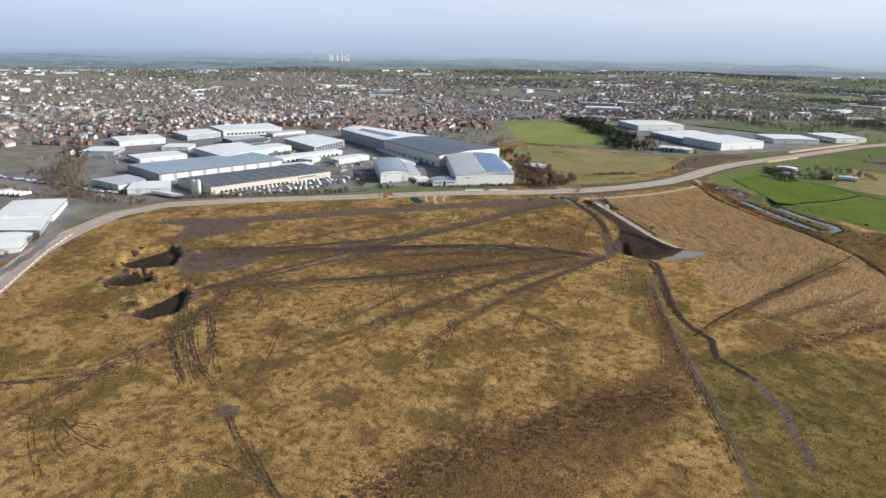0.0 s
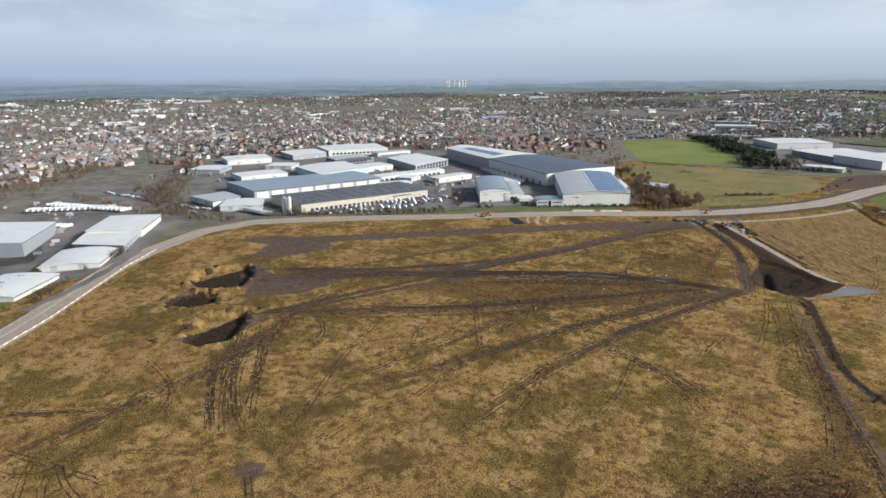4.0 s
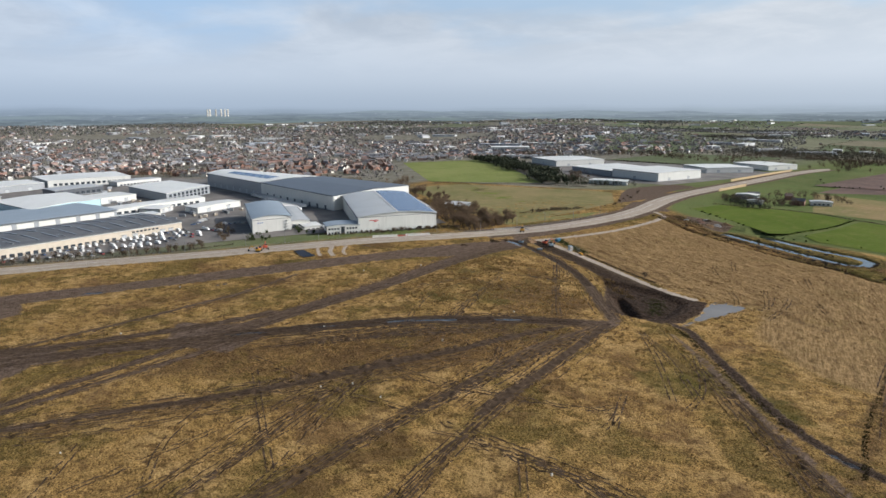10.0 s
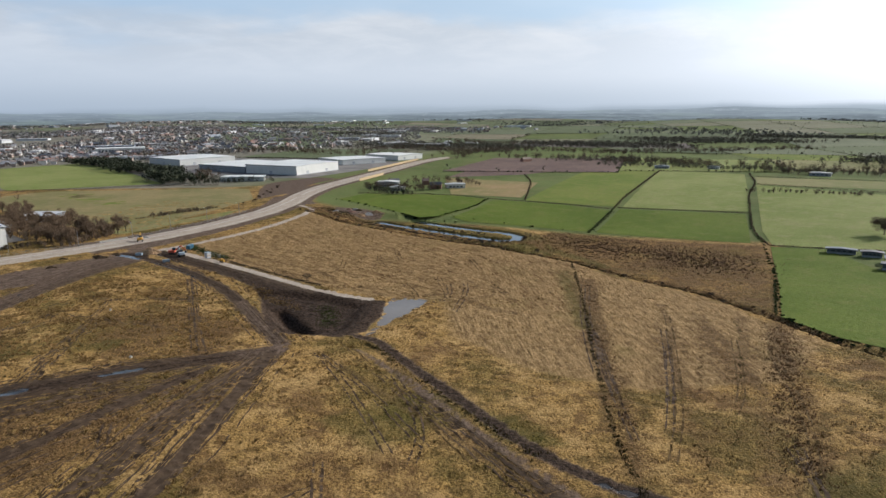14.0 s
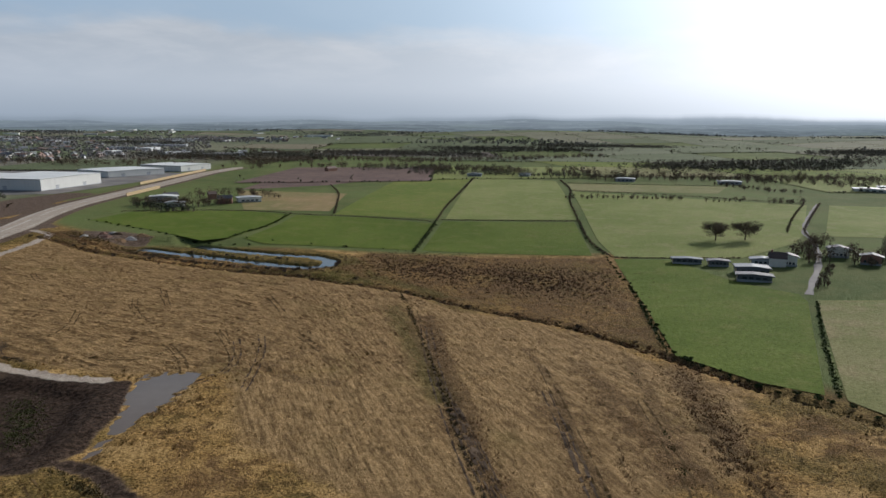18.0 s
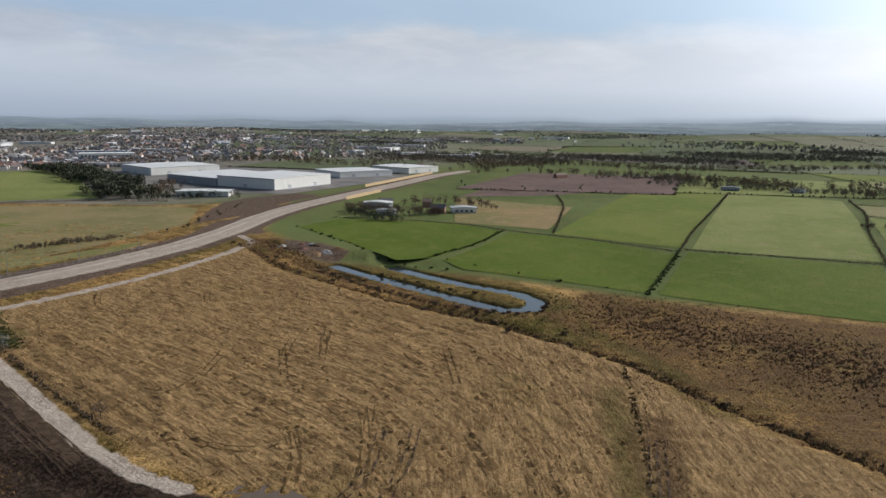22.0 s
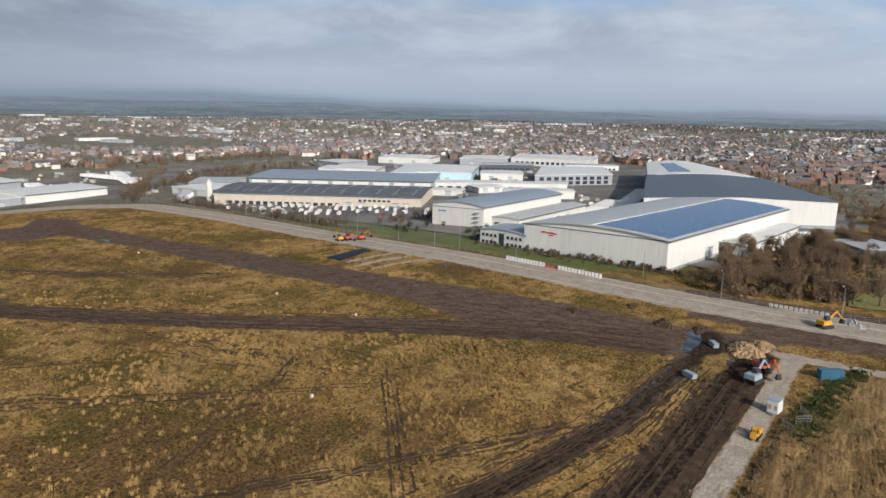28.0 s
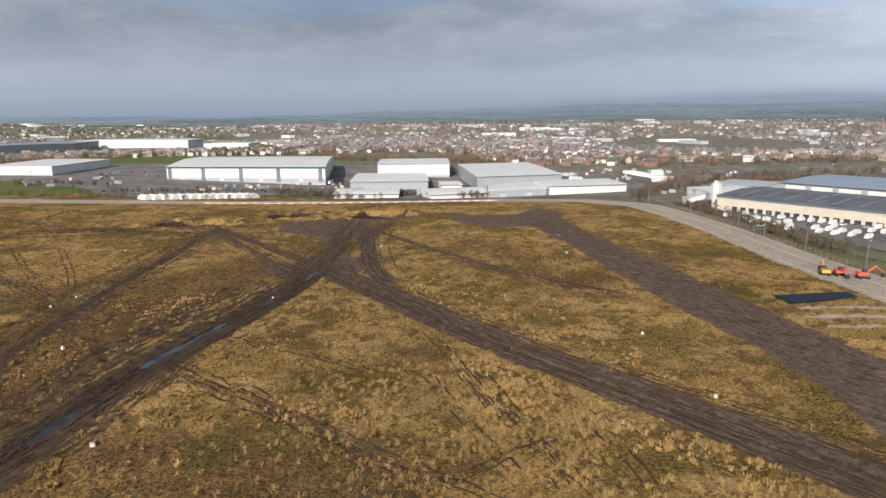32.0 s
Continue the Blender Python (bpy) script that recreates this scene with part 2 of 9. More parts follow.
def earth_material():
    """The whole ground: rough winter grass with soil, gravel, wet and green areas carried as distances to their edges."""
    m, n, bsdf = shader("winter_ground")
    p = n.place()
    wob = n.math("SUBTRACT", n.noise(p, 0.16, 5.0, 0.65), 0.5)
    wob2 = n.math("SUBTRACT", n.noise(p, 1.1, 4.0, 0.6), 0.5)
    edge = n.math("ADD", n.math("MULTIPLY", wob, 7.0), n.math("MULTIPLY", wob2, 2.2))
    fine = n.noise(p, 1.6, 6.0, 0.72)
    mid = n.noise(p, 0.22, 5.0, 0.62)
    wide = n.noise(p, 0.022, 4.0, 0.6)
    # dry grass: straw, olive and dead brown
    tone = n.noise(p, 0.055, 5.0, 0.68)
    g = n.mix(n.step(fine, 0.36, 0.64), rgb(0.092, 0.056, 0.020), rgb(0.440, 0.278, 0.099))
    g = n.mix(n.math("MULTIPLY", n.step(tone, 0.48, 0.62), 0.60), g, n.mix(n.step(fine, 0.36, 0.60), rgb(0.219, 0.141, 0.057), rgb(0.519, 0.349, 0.147)))
    g = n.mix(n.math("MULTIPLY", n.step(mid, 0.52, 0.72), 0.4), g, rgb(0.380, 0.245, 0.094))
    g = n.mix(n.math("MULTIPLY", n.step(mid, 0.36, 0.50, 1.0, 0.0), 0.72), g, n.mix(fine, rgb(0.036, 0.021, 0.011), rgb(0.165, 0.097, 0.040)))
    olive = n.math("MULTIPLY", n.step(n.math("ADD", n.math("MULTIPLY", wide, 0.6), n.math("MULTIPLY", tone, 0.4)), 0.53, 0.42), 0.70)
    g = n.mix(olive, g, n.mix(n.step(fine, 0.38, 0.62), rgb(0.038, 0.031, 0.009), rgb(0.165, 0.125, 0.037)))
    russet = n.noise(p, 0.034, 5.0, 0.62, 0.4)
    g = n.mix(n.math("MULTIPLY", n.step(russet, 0.52, 0.64), 0.6), g, n.mix(fine, rgb(0.042, 0.024, 0.012), rgb(0.170, 0.097, 0.046)))
    # pale straw sward, mown in rows
    east = n.step(n.math("ADD", n.add("SeparateXYZ", i0=p).outputs[0], n.math("MULTIPLY", edge, 2.0)), -95.0, -45.0)
    rows_w, rows_e = n.noise(n.grain(-17, 9.0), 0.9, 6.0, 0.72), n.noise(n.grain(-68, 9.0), 0.9, 6.0, 0.72)
    rows = n.math("ADD", n.math("MULTIPLY", rows_w, n.math("SUBTRACT", 1.0, east)), n.math("MULTIPLY", rows_e, east))
    sw = n.mix(n.step(rows, 0.34, 0.66), rgb(0.148, 0.096, 0.043), rgb(0.385, 0.258, 0.122))
    sw = n.mix(n.math("MULTIPLY", n.step(fine, 0.55, 0.35), 0.5), sw, rgb(0.118, 0.069, 0.029))
    sw = n.mix(n.math("MULTIPLY", n.step(wide, 0.52, 0.7), 0.35), sw, rgb(0.16, 0.13, 0.04))
    g = n.mix(n.step(n.math("ADD", n.attr("straw"), edge), -3.0, 3.0), g, sw)
    # brown scrub
    sc = n.mix(n.step(fine, 0.35, 0.65), rgb(0.034, 0.020, 0.009), rgb(0.178, 0.108, 0.048))
    g = n.mix(n.math("MULTIPLY", n.step(n.math("ADD", n.attr("scrub"), n.math("MULTIPLY", edge, 1.6)), -5.0, 5.0), n.step(n.math("ADD", n.math("MULTIPLY", mid, 0.5), n.math("MULTIPLY", tone, 0.5)), 0.42, 0.55, 0.25, 0.9)), g, sc)
    # green grass
    gr = n.mix(n.step(fine, 0.3, 0.7), rgb(0.028, 0.034, 0.007), rgb(0.098, 0.092, 0.022))
    g = n.mix(n.math("MULTIPLY", n.step(n.math("ADD", n.attr("green"), edge), -3.0, 3.0), 0.55), g, gr)
    # grass beaten down by wheels
    beat = n.math("MULTIPLY", n.step(n.math("ADD", n.attr("worn"), n.math("MULTIPLY", edge, 0.28)), -0.6, 0.7), n.step(fine, 0.3, 0.65, 0.70, 0.35))
    g = n.mix(beat, g, rgb(0.095, 0.060, 0.028))
    # bare wet soil with wheel marks
    rut = n.noise(n.place((1.0, 1.0, 1.0)), 0.9, 5.0, 0.7)
    streak = n.noise(n.place((1.0, 0.22, 1.0), radians(8)), 0.8, 4.0, 0.65)
    soil = n.mix(n.step(n.math("ADD", n.math("MULTIPLY", rut, 0.5), n.math("MULTIPLY", streak, 0.5)), 0.38, 0.62), rgb(0.062, 0.043, 0.031), rgb(0.172, 0.124, 0.092))
    soil = n.mix(n.math("MULTIPLY", n.step(mid, 0.55, 0.75), 0.4), soil, rgb(0.215, 0.162, 0.122))
    soil = n.mix(n.step(n.math("ADD", n.attr("pit"), n.math("MULTIPLY", edge, 0.6)), -1.0, 1.5), soil, n.mix(n.step(rut, 0.4, 0.65), rgb(0.021, 0.014, 0.010), rgb(0.078, 0.052, 0.036)))
    mud = n.math("MULTIPLY", n.step(n.math("ADD", n.attr("mud"), n.math("MULTIPLY", edge, 0.42)), -0.7, 0.8), n.math("MAXIMUM", n.step(n.math("ADD", n.math("MULTIPLY", n.attr("mud"), 0.045), streak), 0.40, 0.52, 0.28, 1.0), n.step(n.attr("pit"), -0.8, 0.4)))
    col = n.mix(mud, g, soil)
    # crushed stone
    st = n.mix(n.step(fine, 0.3, 0.7), rgb(0.31, 0.262, 0.215), rgb(0.51, 0.44, 0.365))
    st = n.mix(n.math("MULTIPLY", n.step(mid, 0.46, 0.64), 0.4), st, rgb(0.245, 0.198, 0.158))
    gra = n.step(n.math("ADD", n.attr("gravel"), n.math("MULTIPLY", edge, 0.30)), -0.4, 0.5)
    col = n.mix(gra, col, st)
    # standing water on the soil
    wet = n.step(n.math("ADD", n.attr("wet"), n.math("MULTIPLY", edge, 0.55)), -0.15, 0.25)
    col = n.mix(wet, col, rgb(0.030, 0.026, 0.022))
    # beyond the site: pasture and woodland
    far = n.math("MULTIPLY", n.step(n.attr("far"), 0.0, 1.0), n.math("SUBTRACT", 1.0, n.math("MAXIMUM", gra, mud)))
    fw = n.noise(p, 0.006, 5.0, 0.62)
    fl = n.mix(n.step(fw, 0.38, 0.60), rgb(0.092, 0.122, 0.040), rgb(0.128, 0.160, 0.054))
    fl = n.mix(n.math("MULTIPLY", n.step(n.noise(p, 0.03, 5.0, 0.7), 0.42, 0.62), 0.6), fl, rgb(0.138, 0.146, 0.056))
    # gardens, yards and verges of the town
    west = n.step(n.add("SeparateXYZ", i0=p).outputs[0], -330.0, -480.0)
    fl = n.mix(n.math("MULTIPLY", west, 0.8), fl, n.mix(n.step(n.noise(p, 0.04, 5.0, 0.7), 0.42, 0.60), rgb(0.165, 0.152, 0.132), rgb(0.255, 0.226, 0.202)))
    col = n.mix(far, col, fl)
    n.set(bsdf, "Base Color", col)
    r = n.mix(wet, n.mix(mud, rgb(0.95, 0.95, 0.95), rgb(0.85, 0.85, 0.85)), rgb(0.06, 0.06, 0.06))
    n.set(bsdf, "Roughness", r)
    n.set(bsdf, "Specular IOR Level", n.math("ADD", n.math("MULTIPLY", wet, 0.45), 0.05))
    dry = n.math("SUBTRACT", 1.0, wet)
    hgt = n.math("MULTIPLY", n.math("ADD", n.math("ADD", fine, n.math("MULTIPLY", rows, 0.8)), n.math("MULTIPLY", mid, 1.5)), dry)
    bumped(n, bsdf, hgt, 1.0, 0.42)
    return m


EARTH = earth_material()
TARMAC = mat("worn_tarmac", (0.085, 0.082, 0.080), (0.235, 0.215, 0.195), 0.035, 0.85, 0.02, fine=12)
CONCRETE = mat("yard_concrete", (0.30, 0.29, 0.27), (0.42, 0.40, 0.37), 0.08, 0.85, 0.02, fine=10)
WHITE_WALL = clad("white_cladding", (0.64, 0.64, 0.605))
CREAM_WALL = clad("pale_grey_cream_cladding", (0.60, 0.595, 0.56))
GREY_WALL = clad("grey_cladding", (0.30, 0.32, 0.34))
DARK_WALL = clad("charcoal_cladding", (0.075, 0.085, 0.10))
BLUE_WALL = clad("pale_blue_cladding", (0.40, 0.57, 0.64))
BUFF_WALL = mat("buff_brick", (0.56, 0.50, 0.41), (0.47, 0.41, 0.33), 0.3, 0.9, 0.02)
WHITE_ROOF = clad("white_roof_sheet", (0.74, 0.74, 0.70), 1.2, 0.4, grime=0.35)
GREY_ROOF = clad("grey_roof_sheet", (0.44, 0.45, 0.45), 1.2, 0.4, grime=0.3)
SLATE_ROOF = clad("dark_roof_sheet", (0.085, 0.10, 0.125), 1.2, 0.45, grime=0.3)
BLUEGREY_ROOF = clad("blue_grey_roof_sheet", (0.26, 0.31, 0.36), 1.2, 0.42, grime=0.3)
FELT_ROOF = mat("dark_felt_roof", (0.075, 0.078, 0.084), (0.150, 0.150, 0.152), 0.09, 0.55, 0.02)
SKIP_GREY_ROOF = mat("old_wired_glass", (0.17, 0.19, 0.21), (0.10, 0.11, 0.12), 0.5, 0.35)
PANEL = mat("solar_cell", (0.055, 0.105, 0.21), (0.07, 0.13, 0.25), 0.4, 0.25, fine=6, spec=0.6)
GLASS = mat("window_glass", (0.03, 0.04, 0.05), (0.05, 0.06, 0.075), 0.5, 0.1, spec=0.7)
TRIM = mat("dark_trim", (0.10, 0.115, 0.13), (0.14, 0.155, 0.17), 0.5, 0.5)
GREEN_TRIM = mat("green_trim", (0.03, 0.11, 0.075), (0.04, 0.14, 0.09), 0.5, 0.5)
FADED_RED = mat("faded_red_plastic", (0.52, 0.32, 0.27), (0.45, 0.27, 0.23), 0.6, 0.7)
RED_PAINT = mat("red_paint", (0.55, 0.05, 0.04), (0.45, 0.06, 0.05), 0.6, 0.5)
BLUE_PAINT = mat("blue_sign_paint", (0.07, 0.16, 0.38), (0.09, 0.2, 0.42), 0.6, 0.5)
SHUTTER = clad("roller_shutter", (0.42, 0.44, 0.46), 0.4, 0.5)
BRICK = mat("red_brick", (0.27, 0.150, 0.110), (0.21, 0.115, 0.085), 0.5, 0.9, 0.02, vary=0.25)
RENDER = mat("pale_render", (0.70, 0.67, 0.60), (0.6, 0.57, 0.5), 0.4, 0.9, vary=0.15)
TILE = mat("brown_roof_tile", (0.175, 0.125, 0.105), (0.125, 0.095, 0.082), 0.7, 0.85, 0.03, vary=0.3)
SLATE = mat("grey_slate", (0.12, 0.12, 0.13), (0.085, 0.085, 0.095), 0.7, 0.7, 0.03, vary=0.25)
BARK = mat("winter_bark", (0.105, 0.078, 0.055), (0.065, 0.05, 0.038), 2.0, 0.95, 0.02)
TWIG = island("bare_twigs", [(0.085, 0.060, 0.040), (0.16, 0.115, 0.075), (0.115, 0.092, 0.06)])
TWIG_RED = island("russet_twigs", [(0.13, 0.088, 0.056), (0.25, 0.175, 0.110), (0.18, 0.125, 0.08)])
HEDGE_TWIG = island("hedgerow_twigs", [(0.105, 0.098, 0.062), (0.165, 0.150, 0.100), (0.120, 0.125, 0.075)])
CONIFER = island("dark_conifer_sprays", [(0.035, 0.048, 0.030), (0.075, 0.085, 0.048), (0.060, 0.062, 0.042)])
IVY = island("evergreen_leaves", [(0.03, 0.05, 0.014), (0.06, 0.085, 0.022), (0.045, 0.06, 0.02)])
TUFT = island("straw_tufts", [(0.13, 0.078, 0.026), (0.30, 0.192, 0.073), (0.21, 0.128, 0.044), (0.36, 0.240, 0.100), (0.16, 0.097, 0.033)], scale=0.06, span=0.45)
PALE_TUFT = island("pale_dead_grass", [(0.22, 0.135, 0.048), (0.44, 0.290, 0.116), (0.32, 0.204, 0.078), (0.50, 0.345, 0.150)], scale=0.06, span=0.4)
TURF = mat("dug_turf", (0.36, 0.24, 0.10), (0.15, 0.095, 0.045), 0.5, 0.95, 0.15, spec=0.05)
BEATEN = mat("beaten_grass_track", (0.070, 0.046, 0.020), (0.125, 0.080, 0.034), 0.6, 0.95, 0.05, spec=0.05)
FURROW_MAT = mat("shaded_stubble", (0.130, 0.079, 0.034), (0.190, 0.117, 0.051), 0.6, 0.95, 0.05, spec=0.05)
RUT = mat("churned_rut_soil", (0.042, 0.028, 0.018), (0.095, 0.064, 0.040), 0.5, 0.9, 0.05, spec=0.1)
WATER_MAT, wn_, wb_ = shader("still_water")
wb_.inputs["Base Color"].default_value = rgb(0.030, 0.038, 0.040)
wb_.inputs["Roughness"].default_value = 0.12
bumped(wn_, wb_, wn_.noise(wn_.place(), 0.6, 3.0), 0.05, 0.05)
LINER = mat("black_pond_liner", (0.010, 0.013, 0.022), (0.015, 0.019, 0.032), 0.3, 0.55, fine=5, spec=0.2)
VAN_PAINT = mat("white_vehicle_paint", (0.66, 0.66, 0.65), (0.56, 0.56, 0.55), 0.7, 0.3, vary=0.06)
CAR_PAINT, cn_, cb_ = shader("car_paint")
cr_ = cn_.t.nodes.new("ShaderNodeValToRGB")
for k_, c_ in enumerate(((0.03, 0.035, 0.04), (0.35, 0.36, 0.38), (0.30, 0.03, 0.03), (0.05, 0.09, 0.2), (0.65, 0.65, 0.65), (0.12, 0.12, 0.13))):
    e_ = cr_.color_ramp.elements[k_] if k_ < 2 else cr_.color_ramp.elements.new(0.5)
for k_, c_ in enumerate(((0.03, 0.035, 0.04), (0.35, 0.36, 0.38), (0.30, 0.03, 0.03), (0.05, 0.09, 0.2), (0.65, 0.65, 0.65), (0.12, 0.12, 0.13))):
    cr_.color_ramp.elements[k_].position, cr_.color_ramp.elements[k_].color = k_ / 6, rgb(*c_)
cr_.color_ramp.interpolation = "CONSTANT"
cn_.set(cr_, "Fac", cn_.t.nodes.new("ShaderNodeObjectInfo").outputs["Random"])
cn_.set(cb_, "Base Color", cr_.outputs[0])
cb_.inputs["Roughness"].default_value = 0.3
RUBBER = mat("tyre_rubber", (0.02, 0.02, 0.02), (0.035, 0.033, 0.03), 2.0, 0.85)
PLANT_YELLOW = mat("plant_yellow", (0.62, 0.33, 0.03), (0.5, 0.26, 0.03), 0.9, 0.5, fine=5)
PLANT_RED = mat("plant_orange_red", (0.60, 0.10, 0.04), (0.5, 0.09, 0.04), 0.9, 0.5)
STEEL_BLUE = mat("blue_container_steel", (0.045, 0.16, 0.24), (0.035, 0.12, 0.19), 0.5, 0.55, fine=6)
SKIP_GREY = mat("pale_blue_grey_steel", (0.30, 0.37, 0.42), (0.22, 0.27, 0.3), 0.8, 0.6)
SPOIL = mat("heaped_sandy_spoil", (0.40, 0.26, 0.14), (0.24, 0.15, 0.08), 0.5, 0.95, 0.15)
RUBBLE = island("sandy_stone", [(0.36, 0.25, 0.15), (0.24, 0.16, 0.10), (0.46, 0.35, 0.23), (0.18, 0.12, 0.08)])
BARRIER = mat("white_barrier_plastic", (0.75, 0.75, 0.73), (0.6, 0.6, 0.57), 0.8, 0.6)
TIMBER = mat("weathered_timber", (0.46, 0.35, 0.20), (0.36, 0.27, 0.15), 0.6, 0.9, 0.02)
GALV = mat("galvanised_steel", (0.32, 0.33, 0.34), (0.24, 0.25, 0.26), 1.0, 0.45, metal=0.6)
KERB = mat("dusty_kerb", (0.60, 0.55, 0.48), (0.46, 0.41, 0.35), 0.4, 0.9)
STONE = mat("pale_marker_stone", (0.56, 0.53, 0.46), (0.42, 0.39, 0.33), 3.0, 0.9, 0.02)
FIELD_MATS = []


def pasture(name, a, b, c):
    """Grazed grass: broad tones, worn patches and fine mottling."""
    m, n, bsdf = shader(name)
    p = n.place()
    wide, mid, fine = n.noise(p, 0.012, 4.0, 0.6), n.noise(p, 0.09, 5.0, 0.65), n.noise(p, 0.9, 5.0, 0.7)
    col = n.mix(n.step(wide, 0.36, 0.64), rgb(*a), rgb(*b))
    col = n.mix(n.math("MULTIPLY", n.step(mid, 0.48, 0.66), 0.65), col, rgb(*c))
    col = n.mix(n.math("MULTIPLY", n.step(fine, 0.62, 0.36), 0.45), col, rgb(*(v * 0.45 for v in a)))
    n.set(bsdf, "Base Color", col)
    bsdf.inputs["Roughness"].default_value = 0.95
    bsdf.inputs["Specular IOR Level"].default_value = 0.06
    bumped(n, bsdf, n.math("ADD", fine, n.math("MULTIPLY", mid, 2.0)), 0.7, 0.4)
    return m


for row in (("deep_green_pasture", (0.090, 0.132, 0.017), (0.118, 0.158, 0.025), (0.150, 0.162, 0.038)), ("light_pasture", (0.178, 0.218, 0.060), (0.238, 0.262, 0.088), (0.276, 0.260, 0.115)), ("olive_pasture", (0.181, 0.193, 0.069), (0.249, 0.232, 0.107), (0.290, 0.232, 0.126)),
            ("green_pasture", (0.128, 0.174, 0.030), (0.178, 0.208, 0.046), (0.208, 0.204, 0.064)), ("brown_fallow", (0.181, 0.129, 0.110), (0.135, 0.096, 0.085), (0.222, 0.148, 0.122)), ("straw_pasture", (0.296, 0.222, 0.107), (0.202, 0.193, 0.077), (0.364, 0.258, 0.156)), ("rough_meadow", (0.270, 0.222, 0.105), (0.175, 0.172, 0.070), (0.310, 0.235, 0.125))):
    FIELD_MATS.append(pasture(*row))

# ---- ground ----
MOUNDS = ((2.4, -200, 30, 150, 180), (-0.55, -60, -150, 130, 110), (-0.53, -60, 120, 110, 110), (-9.43, 40, 330, 200, 200), (3.47, -380, 120, 160, 140), (-10.65, -420, -420, 260, 200), (1.37, -240, 330, 120, 160), (3.2, -140, 20, 60, 60))
HAUL = [(-40, -405), (-120, -366), (-183, -339), (-240, -316), (-300, -296), (-346, -279), (-390, -252), (-434, -212), (-447, -165), (-431, -118), (-407, -61), (-371, 9), (-348, 62), (-330, 107), (-313, 145), (-296, 190), (-283, 243), (-277, 300), (-278, 360), (-288, 415), (-306, 475), (-318, 535), (-322, 622), (-324, 747), (-330, 898), (-318, 1000)]
CANAL = [(-185, 373), (-168, 364), (-143, 353), (-113, 340), (-90, 330), (-74, 325), (-65, 331), (-65, 343), (-77, 354), (-104, 360), (-130, 370), (-155, 382)]
EAST_EDGE = [(-252, 385), (-201, 344), (-137, 322), (-78, 309), (-44, 300), (-18, 288), (5, 266), (27, 249), (47, 235), (62, 215), (75, 195), (92, 165), (106, 148), (125, 120), (150, 80)]


def sstep(a, b, v):
    t = np.clip((v - a) / (b - a), 0, 1)
    return t * t * (3 - 2 * t)


def path_distance(x, y, pts, closed=False):
    """Distance of places from a line of points."""
    best = np.full(np.shape(x), 1e9)
    ring = list(pts) + ([pts[0]] if closed else [])
    for (ax, ay), (bx, by) in zip(ring, ring[1:]):
        dx, dy = bx - ax, by - ay
        t = np.clip(((x - ax) * dx + (y - ay) * dy) / (dx * dx + dy * dy + 1e-9), 0, 1)
        best = np.minimum(best, np.hypot(x - ax - t * dx, y - ay - t * dy))
    return best


def inside(x, y, poly):
    odd = np.zeros(np.shape(x), bool)
    for (ax, ay), (bx, by) in zip(poly, list(poly[1:]) + [poly[0]]):
        if ay == by:
            continue
        odd ^= ((ay > y) != (by > y)) & (x < (bx - ax) * (y - ay) / (by - ay) + ax)
    return odd


def area_distance(x, y, poly):
    """Depth inside an area (positive) or distance from it (negative)."""
    d = path_distance(x, y, poly, True)
    return np.where(inside(x, y, poly), d, -d)


PIT_HOLE = [(-160, 150), (-140, 158), (-116, 158), (-96, 152), (-90, 130), (-88, 114), (-96, 104), (-108, 104), (-121, 112), (-146, 136)]
PIT_VOID = [(-134, 133), (-126, 135), (-116, 127), (-100, 112), (-95, 106), (-102, 103), (-111, 108), (-122, 118)]
POND = [(-75, 165), (-80, 165), (-88, 162), (-87, 150), (-84, 140), (-83.5, 128), (-84, 116), (-82, 109), (-78, 108), (-77, 116), (-77, 132), (-76, 146), (-76, 158)]
DUG = ([(-163, -238), (-176, -230), (-200, -225), (-196, -200), (-178, -203), (-153, -213), (-151, -230)], [(-234, -247), (-245, -238), (-247, -223), (-239, -214), (-220, -215), (-216, -230)], [(-272, -229), (-303, -222), (-300, -188), (-273, -186), (-246, -198), (-251, -222)])


WET_SOIL = [(-240, 199), (-190, 183), (-160, 172), (-128, 160), (-122, 150), (-150, 157), (-185, 169), (-222, 184)]


def swell(x, y):
    """Large shape of the land."""
    x, y = np.asarray(x, float), np.asarray(y, float)
    z = np.full(np.shape(x), -0.07)
    for a, cx, cy, rx, ry in MOUNDS:
        z = z + a * np.exp(-(((x - cx) / rx) ** 2 + ((y - cy) / ry) ** 2))
    r = np.hypot(x + 150, y - 50)
    yaw = np.degrees(np.arctan2(-(x + 150), y - 50))
    ridge = np.exp(-(((yaw - 128) / 22) ** 2)) * 45
    wave = 7 * np.sin(x / 410 + 1.3) * np.cos(y / 530) + 5 * np.sin((x + y) / 260)
    roll = 13 * np.sin(x / 640 + 0.4 * np.sin(y / 900)) * np.cos(y / 520 + 0.7) + 7 * np.sin((x - 0.6 * y) / 330)
    z = z + sstep(1300, 2600, r) * (6 + 0.5 * ridge) + sstep(900, 1900, r) * wave + sstep(1700, 3200, r) * roll - sstep(3000, 4300, r) * (8 + 0.25 * ridge) - 120 * sstep(4330, 4700, np.hypot(x + 130, y - 60))
    return z


CANAL_LEVEL = -5.6


